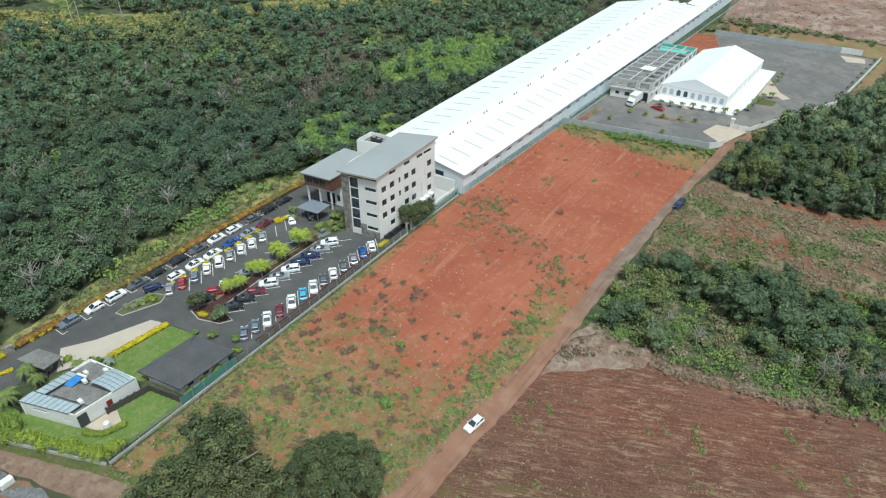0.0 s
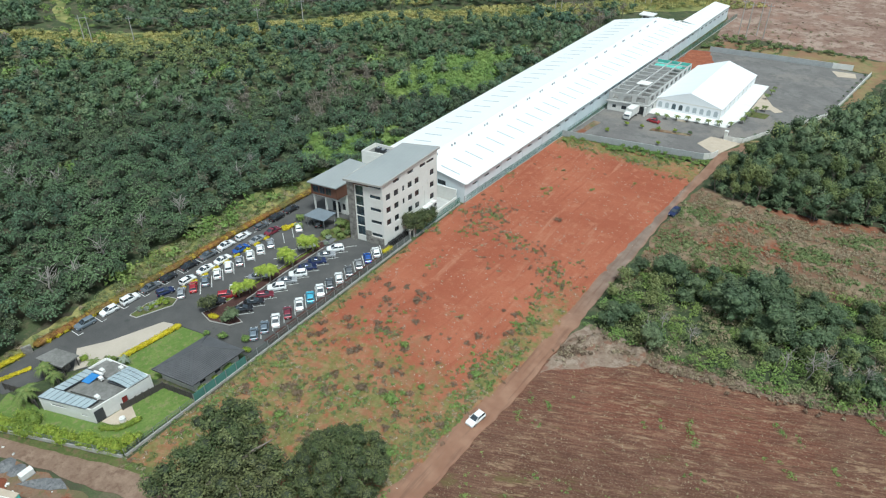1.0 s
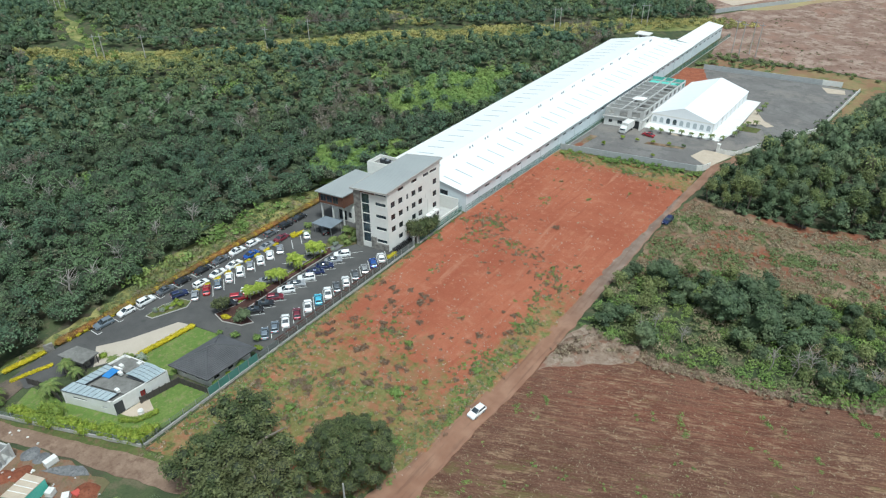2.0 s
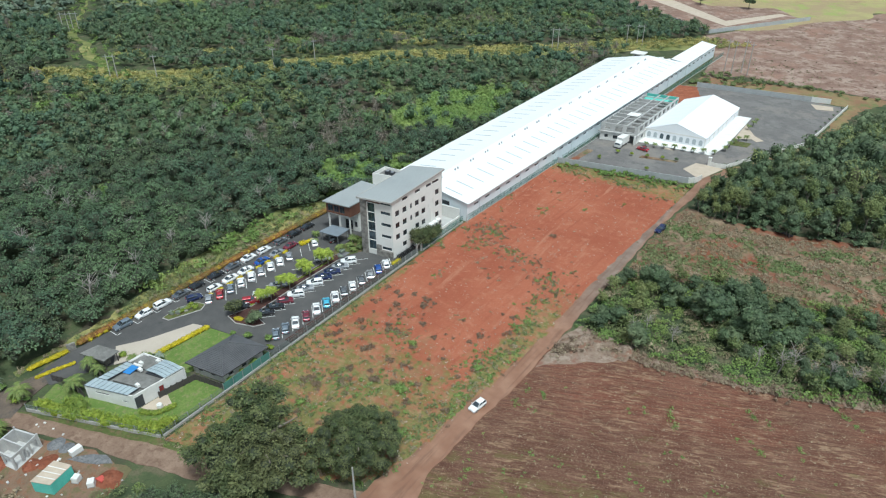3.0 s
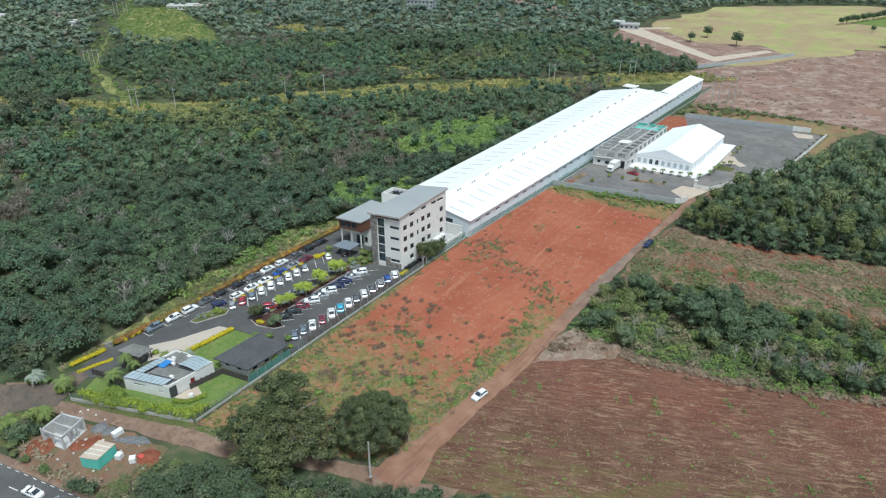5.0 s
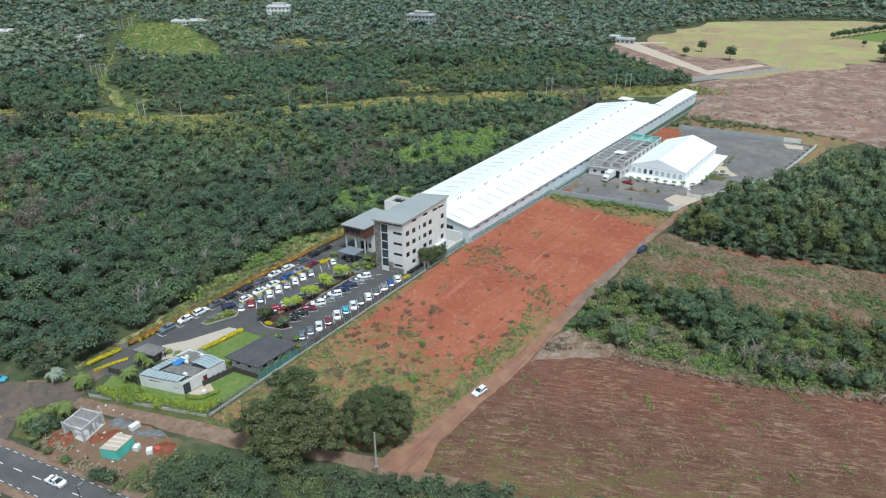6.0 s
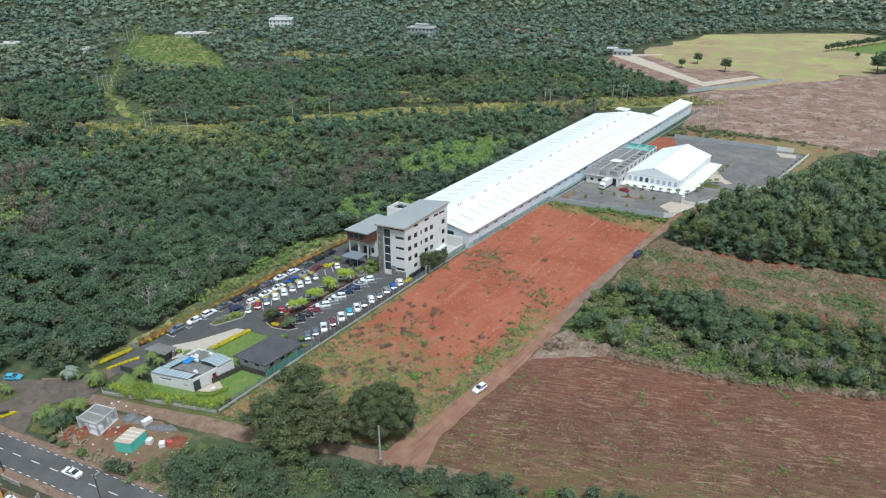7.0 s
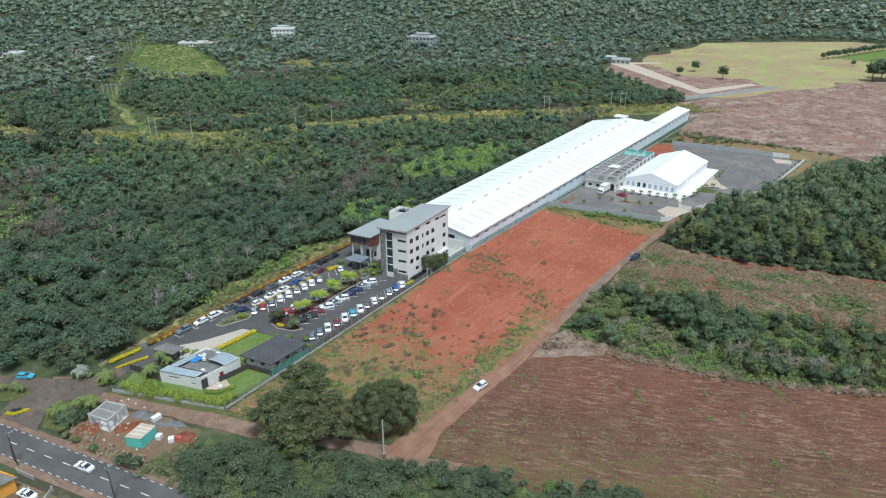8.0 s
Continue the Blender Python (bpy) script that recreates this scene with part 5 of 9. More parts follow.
def tent():
    t = thing("event_tent", "large white event marquee with arched windows", "marquee")
    A, B, C, D = Vector((19.4, 187.4)), Vector((39.9, 189.2)), Vector((41.2, 229.2)), Vector((20.9, 227.6))
    E, R = 3.9, 7.3
    d, L = (B - A).normalized(), (B - A).length
    nrm = Vector((d.y, -d.x))
    wall = part("wall", G().prism([tuple(A), tuple(B), tuple(C), tuple(D)], 0.3, E), M["tent"], t)
    f, b = (A + B) / 2, (C + D) / 2
    for p, q, o in ((A, B, f), (D, C, b)):
        part("gable", G().add([(p.x, p.y, E), (q.x, q.y, E), (o.x, o.y, R)], [(0, 1, 2)]), M["tent"], t)
    n = 8
    for k in range(n):
        for side, (p, q) in enumerate(((A, D), (B, C))):
            s0, s1 = k / n, (k + 1) / n
            lo0, lo1 = p.lerp(q, s0), p.lerp(q, s1)
            hi0, hi1 = f.lerp(b, s0), f.lerp(b, s1)
            out = -d * 0.35 if side == 0 else d * 0.35
            g = G()
            rows = 5
            for r in range(rows + 1):
                w = r / rows
                for c in range(5):
                    v = c / 4
                    lo, hi = lo0.lerp(lo1, v) + out, hi0.lerp(hi1, v)
                    sag = 0.10 * math.sin(math.pi * v) * math.sin(math.pi * min(1, w + 0.1))
                    pnt = lo.lerp(hi, w)
                    g.v.append((pnt.x, pnt.y, E - 0.1 + (R - E + 0.14) * w - sag))
            for r in range(rows):
                for c in range(4):
                    i = r * 5 + c
                    g.f.append((i, i + 1, i + 6, i + 5) if side == 1 else (i, i + 5, i + 6, i + 1))
            part("roof_panel", g, M["tent"], t, smooth=True)
    # eave valance and ribs
    for p, q in ((A, D), (B, C), (A, B)):
        part("valance", G().bar(p, q, 0.10, E - 0.45, E - 0.02, 0), M["white"], t)
    for k in range(n + 1):
        for p, q in ((A, D), (B, C)):
            m = p.lerp(q, k / n)
            part("leg", G().box(m.x - 0.1, m.x + 0.1, m.y - 0.1, m.y + 0.1, 0.3, E), M["white"], t)
    for i in range(9):
        u = L * (i + 0.6) / 9.2
        c = A + d * u + nrm * 0.06
        dark = i in (2, 3)
        w, h0, h1 = 0.62, 1.0, 2.3
        pts = [(-w, h0), (w, h0), (w, h1)] + [(w * math.cos(a), h1 + w * math.sin(a)) for a in np.linspace(0.3, math.pi - 0.3, 6)] + [(-w, h1)]
        gw = G()
        gw.v = [(c.x + d.x * x, c.y + d.y * x, z) for x, z in pts] + [(c.x + d.x * x - nrm.x * 0.06, c.y + d.y * x - nrm.y * 0.06, z) for x, z in pts]
        m = len(pts)
        gw.f = [tuple(range(m))] + [(j, j + m, (j + 1) % m + m, (j + 1) % m) for j in range(m)]
        part("window", gw, M["glass_blue"] if dark else M["skylight"], t, "arched dark blue window" if dark else "arched clear plastic window")
    # paved plinth with steps
    p = thing("tent_plinth", "pale paved plinth round the marquee", "plinth")
    part("platform", G().prism([(18.9, 182.2), (43.4, 184.2), (45.6, 193.7), (46.2, 230.5), (20.3, 229.0)], 0.0, 0.3), M["white"], p)
    part("step", G().prism([(28.6, 181.2), (31.4, 181.4), (31.3, 182.9), (28.5, 182.7)], 0.0, 0.17), M["beige"], p)
    part("apron", G().prism([(46.2, 205), (51.5, 208), (53.5, 206.0), (55.5, 208.5), (51.5, 212.0), (46.2, 222)], 0.0, 0.16), M["beige"], p)


tent()


def unfinished():
    u = thing("unfinished_building", "unroofed concrete storey above a white ground floor", "building under construction")
    A, B, C, D = (6.3, 177.4), (19.0, 179.8), (20.2, 220.5), (8.0, 218.5)
    facade(u, "wall", A, B, 0.0, 3.2, [(1.6, 2.8, 1.1, 2.2), (4.6, 6.2, 0.9, 2.2), (8.6, 12.2, 0.0, 2.8)], M["white"])
    facade(u, "wall", B, C, 0.0, 3.2, [(4.0 + 5 * i, 6.0 + 5 * i, 0.9, 2.3) for i in range(7)], M["white"])
    facade(u, "wall", C, D, 0.0, 3.2, [], M["white"])
    facade(u, "wall", D, A, 0.0, 3.2, [], M["white"])
    part("slab", G().prism(grow([A, B, C, D], 0.5), 3.2, 3.5), M["concrete"], u)
    # dark sheet on the floor paints the shade between the open beams
    part("upper_floor", G().prism(grow([A, B, C, D], -0.4), 3.5, 3.54), M["slab"], u, "unfinished floor coloured dark for the shade between the beams")
    facade(u, "upper_wall", A, B, 3.5, 6.4, [(1.4, 3.2, 4.2, 5.8), (5.0, 7.6, 3.7, 5.8), (9.0, 11.8, 4.0, 5.8)], M["concrete"], 0.25, glass="none")
    facade(u, "upper_wall", B, C, 3.5, 6.4, [(2.0 + 4.4 * i, 4.6 + 4.4 * i, 4.1, 5.8) for i in range(9)], M["concrete"], 0.25, glass="none")
    facade(u, "upper_wall", D, A, 3.5, 6.4, [(3 + 5 * i, 5 + 5 * i, 4.3, 5.8) for i in range(7)], M["concrete"], 0.25, glass="none")
    facade(u, "upper_wall", C, D, 3.5, 6.4, [], M["teal"], 0.25)
    a, b, c, d = (Vector(p) for p in (A, B, C, D))
    for k in range(1, 10):
        l, r = a.lerp(d, k / 10), b.lerp(c, k / 10)
        part("cross_wall", G().bar(l.lerp(r, 0.02), l.lerp(r, 0.44 if k % 2 else 0.6), 0.22, 3.5, 6.3), M["concrete"], u)
        part("beam", G().bar(l, r, 0.3, 6.0, 6.42), M["concrete"], u)
    for s in (0.42, 0.7):
        part("beam", G().bar(a.lerp(b, s), d.lerp(c, s), 0.3, 6.0, 6.46), M["concrete"], u)
    part("corner_column", G().box(18.4, 19.0, 178.4, 179.0, 0.0, 3.2), M["white"], u)
    part("roof_sheet", G().prism([(11, 189), (15, 189.6), (15.3, 193.5), (11.3, 193)], 6.45, 6.55), M["white"], u, "white sheet laid over the beams")
    part("tarpaulin", G().prism([(9, 212), (18, 213.5), (18.3, 217.5), (9.2, 216.5)], 6.0, 6.05), M["teal"], u, "teal tarpaulin")
    # white lorry and red car in front are placed with the vehicles


unfinished()


def panel_wall(name, line, h, material, label, step=3.0, cap=None, group="", thick=0.14):
    """A wall of separate panels between posts."""
    w = thing(name, label, "wall", group, "structure")
    for a, b in zip(line, line[1:]):
        a, b = Vector(a), Vector(b)
        n = max(1, round((b - a).length / step))
        for i in range(n):
            p, q = a.lerp(b, i / n), a.lerp(b, (i + 1) / n)
            part("panel", G().bar(p, q, thick, 0.0, h), material, w)
            part("post", G().box(p.x - 0.14, p.x + 0.14, p.y - 0.14, p.y + 0.14, 0.0, h + 0.12), cap or material, w)
    return w


panel_wall("yard_wall", [(3.4, 149.8), (44.0, 158.2)], 1.9, M["grey_wall"], "grey concrete panel wall along the yard")
panel_wall("yard_wall", [(44.1, 158.3), (45.4, 159.6), (46.3, 161.2), (46.7, 163.0)], 1.9, M["white"], "curved white rendered gate wall", 1.5)
panel_wall("yard_wall", [(50.4, 176.2), (55.0, 186.0), (59.6, 195.4), (68.7, 213.4), (72.0, 240), (74.9, 265.2)], 1.3, M["white"], "low white balustrade wall along the yard", 2.4)
panel_wall("yard_wall", [(45.4, 175.6), (47.8, 175.3), (50.4, 176.2)], 1.5, M["white"], "white curved wall at the yard gate", 1.3)
panel_wall("yard_wall", [(16.7, 259.2), (61.5, 265.6)], 2.1, M["grey_wall"], "grey concrete panel wall behind the yard")
panel_wall("yard_gate", [(61.6, 265.7), (68.5, 266.8)], 2.1, M["white"], "white sheet gate in the rear yard wall", 3.4)
sheet("gate_paving", [(39.4, 168.1), (41.4, 175.3), (45.4, 175.7), (50.3, 175.4), (47.2, 166), (46.4, 163)], 0.15, M["beige"], "pale paving inside the yard gate", "paving")
sheet("gate_paving", [(62, 262), (70, 263), (71, 258), (65, 256)], 0.15, M["beige"], "pale paving inside the rear gate", "paving")
gp = thing("gate_pillar", "tall white rendered gate pillar", "gate pillar")
part("pillar", G().box(45.1, 45.9, 175.4, 176.2, 0, 2.8), M["white"], gp)
part("cap", G().box(44.95, 46.05, 175.25, 176.35, 2.8, 2.95), M["white"], gp)


def white_house():
    h = thing("gate_house", "white rendered bungalow with flat grey roofs and glazed canopies", "house")
    A, B, C, D = (-20.2, -1.8), (-10.0, 1.6), (-9.0, 12.1), (-19.4, 10.4)
    facade(h, "wall", A, B, 0.0, 3.05, [(2.2, 5.2, 1.9, 2.3), (8.0, 9.3, 1.2, 1.5)], M["white"])
    facade(h, "wall", B, C, 0.0, 3.05, [(4.9, 5.9, 0.1, 2.1)], M["white"], glass=M["red_door"])
    facade(h, "wall", C, D, 0.0, 3.05, [], M["white"])
    facade(h, "wall", D, A, 0.0, 3.05, [(2, 4, 0.9, 2.2)], M["white"])
    a, b, c, d = (Vector(p) for p in (A, B, C, D))
    def q(u, v):
        return tuple(a.lerp(b, u).lerp(d.lerp(c, u), v))
    part("roof", G().prism([q(0.02, 0.02), q(0.98, 0.02), q(0.98, 0.98), q(0.02, 0.98)], 2.7, 2.85), M["slab"], h, "weathered dark flat roof")
    for p0, p1 in ((q(0, 0), q(1, 0)), (q(1, 0), q(1, 1)), (q(1, 1), q(0, 1)), (q(0, 1), q(0, 0))):
        part("parapet", G().bar(p0, p1, 0.2, 3.05, 3.2, 0.12), M["white"], h)
    part("upper_roof", G().prism([q(0.30, 0.24), q(0.97, 0.24), q(0.97, 0.55), q(0.30, 0.55)], 2.9, 3.3), M["slab"], h, "stained dark roof slab")
    part("upper_roof", G().prism([q(0.2, 0.66), q(0.55, 0.66), q(0.55, 0.97), q(0.2, 0.97)], 2.9, 3.35), M["slab"], h, "stained dark roof slab")
    # sloping glazed lean-to along the front, in panes
    lean = part("lean_to_roof", G().prism([q(-0.01, -0.01), q(0.9, -0.01), q(0.9, 0.2), q(-0.01, 0.2)], [3.16] * 4, [3.2, 3.2, 3.42, 3.42]), M["frame_dark"], h)
    for i in range(9):
        u0, u1 = i / 9 * 0.9 + 0.005, (i + 1) / 9 * 0.9 - 0.008
        part("pane", G().prism([q(u0, 0.0), q(u1, 0.0), q(u1, 0.19), q(u0, 0.19)], [3.21, 3.21, 3.42, 3.42], [3.25, 3.25, 3.46, 3.46]), M["poly"], lean)
    lean2 = part("lean_to_roof", G().prism([q(0.02, 0.2), q(0.22, 0.2), q(0.22, 0.7), q(0.02, 0.7)], 3.1, 3.36), M["frame_dark"], h)
    for i in range(6):
        v0 = 0.21 + i * 0.08
        part("pane", G().prism([q(0.03, v0), q(0.21, v0), q(0.21, v0 + 0.07), q(0.03, v0 + 0.07)], 3.37, 3.42), M["poly"], lean2)
    # barrel vaulted glazed roof over the court
    vault = part("vault_frame", G().prism([q(0.57, 0.6), q(1.0, 0.6), q(1.0, 0.97), q(0.57, 0.97)], 3.0, 3.15), M["frame_dark"], h)
    n, m = 5, 6
    for i in range(n):
        for j in range(m):
            s0, s1 = j / m, (j + 1) / m
            v0, v1 = 0.6 + 0.37 * i / n + 0.004, 0.6 + 0.37 * (i + 1) / n - 0.004
            z0, z1 = 3.15 + 0.75 * math.sin(math.pi * (0.08 + 0.6 * s0)), 3.15 + 0.75 * math.sin(math.pi * (0.08 + 0.6 * s1))
            u0, u1 = 1.0 - 0.43 * s0, 1.0 - 0.43 * s1 + 0.006
            part("pane", G().prism([q(u1, v0), q(u0, v0), q(u0, v1), q(u1, v1)], [z1 - 0.04, z0 - 0.04, z0 - 0.04, z1 - 0.04], [z1, z0, z0, z1]), M["poly"], vault)
    panel = part("solar_panel", G().prism([q(0.26, 0.44), q(0.42, 0.44), q(0.42, 0.62), q(0.26, 0.62)], [3.45, 3.45, 3.9, 3.9], [3.52, 3.52, 3.97, 3.97]), M["blue_panel"], h, "tilted blue solar water panel")
    part("water_cylinder", G().tube(q(0.25, 0.66) + (3.85,), q(0.43, 0.66) + (3.85,), 0.24, 0.24, 10), M["white"], h)
    for u, v in ((0.46, 0.6), (0.3, 0.74), (0.5, 0.9), (0.83, 0.25)):
        x, y = q(u, v)
        part("roof_unit", G().box(x - 0.45, x + 0.45, y - 0.3, y + 0.3, 3.3, 3.85), M["white"], h)
    part("screen", G().bar(q(1.005, 0.01), q(1.005, 0.16), 0.06, 0.1, 2.6), M["frame_dark"], h, "dark slatted corner screen")
    s = thing("septic_tank", "round white plastic tank on the terrace", "tank")
    part("tank", G().tube((-6.9, 4.4, 0.1), (-6.9, 4.4, 0.8), 0.55, 0.5, 14), M["white"], s)
    part("lid", G().tube((-6.9, 4.4, 0.8), (-6.9, 4.4, 0.95), 0.3, 0.25, 12), M["white"], s)
    sheet("terrace", [(-9.6, 2.2), (-6.0, 3.2), (-5.8, 6.2), (-9.2, 7.5)], 0.15, M["beige"], "beige paved terrace beside the bungalow", "terrace")


white_house()


def hip_house():
    h = thing("pavilion", "white walled pavilion with a dark tiled hip roof", "pavilion")
    A, B, C, D = (-10.7, 13.4), (-1.4, 14.9), (-0.9, 26.2), (-9.9, 25.0)
    W = grow([A, B, C, D], -0.85)
    for i in range(4):
        a, b = W[i], W[(i + 1) % 4]
        facade(h, "wall", a, b, 0.0, 2.6, [(1.2, 2.4, 0.9, 2.1), (4.4, 5.6, 0.9, 2.1)], M["white"])
    a, b, c, d = (Vector((*p, 2.55)) for p in (A, B, C, D))
    E = [a, b, c, d]
    r0, r1 = Vector((-5.9, 19.1, 5.3)), Vector((-5.6, 20.6, 5.3))
    part("soffit", G().prism([A, B, C, D], 2.4, 2.55), M["dark_wood"], h)
    roof = part("roof", G().add([a, b, c, d, r0, r1], [(0, 1, 4), (1, 2, 5, 4), (2, 3, 5), (3, 0, 4, 5)]), M["tile"], h, "dark grey tiled hip roof")
    # tile courses: overlapping rows across each slope
    for i, (lo0, lo1, hi0, hi1) in enumerate(((a, b, r0, r0), (b, c, r0, r1), (c, d, r1, r1), (d, a, r1, r0))):
        rows = 17
        for k in range(rows):
            s0, s1 = k / rows, min(1.0, (k + 1.12) / rows)
            p0, p1, q0, q1 = lo0.lerp(hi0, s0), lo1.lerp(hi1, s0), lo0.lerp(hi0, s1), lo1.lerp(hi1, s1)
            up = Vector((0, 0, 0.13))
            lift = Vector((0, 0, 0.02))
            part("tile_course", G().add([p0 + up, p1 + up, q1 + lift, q0 + lift, p0, p1], [(0, 1, 2, 3), (4, 5, 1, 0)]), M["tile"], roof)
    for p, q in ((a, r0), (b, r0), (c, r1), (d, r1), (r0, r1)):
        part("hip_cap", G().tube(p + Vector((0, 0, 0.06)), q + Vector((0, 0, 0.06)), 0.12, 0.12, 6), M["tile"], roof)


hip_house()


def gate_hut():
    h = thing("gate_hut", "small security hut with a wide grey flat roof", "gate hut")
    R = [(-30.6, 3.2), (-24.4, 4.6), (-24.8, 8.2), (-30.0, 6.9)]
    part("roof", G().prism(R, 2.3, 2.55), M["slab"], h, "weathered grey flat roof")
    part("wall", G().prism(grow(R, -1.3), 0.0, 2.3), M["stone"], h)
    for p in grow(R, -0.4):
        part("post", G().tube((*p, 0), (*p, 2.3), 0.1), M["dark_wood"], h)
    w = thing("gate_wall", "low rubble stone gate wall at the drive", "wall", "", "structure")
    part("wall", G().bar((-36.3, 3.4), (-35.9, 5.0), 0.5, 0, 1.8), M["stone"], w)


gate_hut()
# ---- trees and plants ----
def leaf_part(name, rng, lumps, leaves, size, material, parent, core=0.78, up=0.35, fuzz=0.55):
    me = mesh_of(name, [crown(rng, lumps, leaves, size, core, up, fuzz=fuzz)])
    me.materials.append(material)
    # the core's dark colour paints the shade between leaf clumps
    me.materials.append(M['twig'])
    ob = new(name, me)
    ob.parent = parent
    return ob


def tree(name, label, seed, h, r, lumps_n, leaves, size, leafmat, trunk_r=0.2, base=0.35, group="", category="tree", core=0.75, flat=0.75):
    rng = np.random.default_rng(seed)
    t = thing(name, label, category, group)
    g = G()
    limbs(g, rng, (0, 0, -0.1), (rng.uniform(-0.3, 0.3), rng.uniform(-0.3, 0.3), h * 0.68), trunk_r, 4, r * 0.55)
    part("trunk", g, M["bark"], t)
    c = leaf_part("crown", rng, lumpy(rng, h, r, lumps_n, flat, base), leaves, size, leafmat, t, core)
    if leafmat in (M["wood"], M["thicket"]):
        c.data.materials[1] = leafmat
    return t


def dead_tree(seed, h):
    rng = np.random.default_rng(seed)
    t = thing("dead_tree", "bare bleached dead tree standing in the scrub", "tree", "bare trees")
    g = G()
    limbs(g, rng, (0, 0, -0.1), (0.2, 0.1, h), 0.13, 5, h * 0.28, 5)
    part("trunk", g, M["deadwood"], t)
    g = G()
    for i in range(26):
        s = Vector((rng.normal() * h * 0.12, rng.normal() * h * 0.12, h * rng.uniform(0.45, 0.95)))
        e = s + Vector((rng.normal() * h * 0.12, rng.normal() * h * 0.12, h * rng.uniform(0.08, 0.25)))
        g.tube(s, e, 0.035, 0.012, 4)
    part("branchwork", g, M["deadwood"], t)
    return t


def palm(name, label, seed, h, fronds, length, leafmat, group="", droop=0.9, trunk_r=0.14, wide=0.11):
    rng = np.random.default_rng(seed)
    t = thing(name, label, "palm", group)
    g = G()
    lean = Vector((rng.uniform(-0.15, 0.15), rng.uniform(-0.15, 0.15), 0)) * h
    for k in range(5):
        a, b = k / 5, (k + 1) / 5
        g.tube(lean * a * a + Vector((0, 0, h * a - (0.1 if k == 0 else 0))), lean * b * b + Vector((0, 0, h * b)), trunk_r * (1.25 - 0.35 * a), trunk_r * (1.2 - 0.35 * b), 8)
    part("trunk", g, M["palm_bark"], t)
    top = lean + Vector((0, 0, h))
    for i in range(fronds):
        a = 2 * math.pi * i / fronds * 2.4 + rng.uniform(-0.2, 0.2)
        lift = rng.uniform(0.1, 0.95)
        L = length * rng.uniform(0.8, 1.1)
        d = Vector((math.cos(a), math.sin(a), 0))
        g = G()
        pts = []
        for k in range(8):
            s = k / 7
            pts.append(top + d * L * s * (1 - 0.15 * s) + Vector((0, 0, L * (lift * s - droop * s * s))))
        side = Vector((-d.y, d.x, 0))
        for k in range(7):
            g.tube(pts[k], pts[k + 1], 0.03, 0.02, 3)
        for k in range(1, 8):
            w = L * wide * 2.1 * math.sin(math.pi * min(0.95, 0.2 + 0.75 * k / 7))
            fw = (pts[k] - pts[k - 1])
            for s in (-1, 1):
                for o in (0.0, 0.33, 0.66):
                    c = pts[k - 1] + fw * o
                    tip = c + side * s * w + fw * 0.8 + Vector((0, 0, -w * 0.35))
                    m = fw.normalized() * 0.09 * L * 0.32
                    g.add([c - m, c + m, tip], [(0, 1, 2)])
        part("frond", g, leafmat, t)
    return t


def on_line(line, step):
    out = []
    for a, b in zip(line, line[1:]):
        a, b = Vector(a), Vector(b)
        n = max(1, round((b - a).length / step))
        out += [a.lerp(b, (i + 0.5) / n) for i in range(n)]
    return out


def hedge(line, w, h, material, label, name="hedge", seed=1, dens=75, size=0.13, z=0.0):
    """A clipped or loose hedge: a leafy ridge along a line, one thing."""
    rng = np.random.default_rng(seed)
    wild = 0.22 if h > 1.5 else 0.0
    lumps = [(p.x + rng.normal() * w * wild, p.y + rng.normal() * w * wild, z + h * (0.5 + rng.normal() * wild * 0.4), w * 0.62 * (1 + rng.normal() * wild), h * 0.55) for p in on_line(line, w * (0.5 - wild))]
    me = mesh_of(name, [crown(rng, lumps, int(dens * len(lumps)), size, 0.86, 0.5)])
    me.materials.append(material)
    return tagged(new(name, me), label, "hedge")


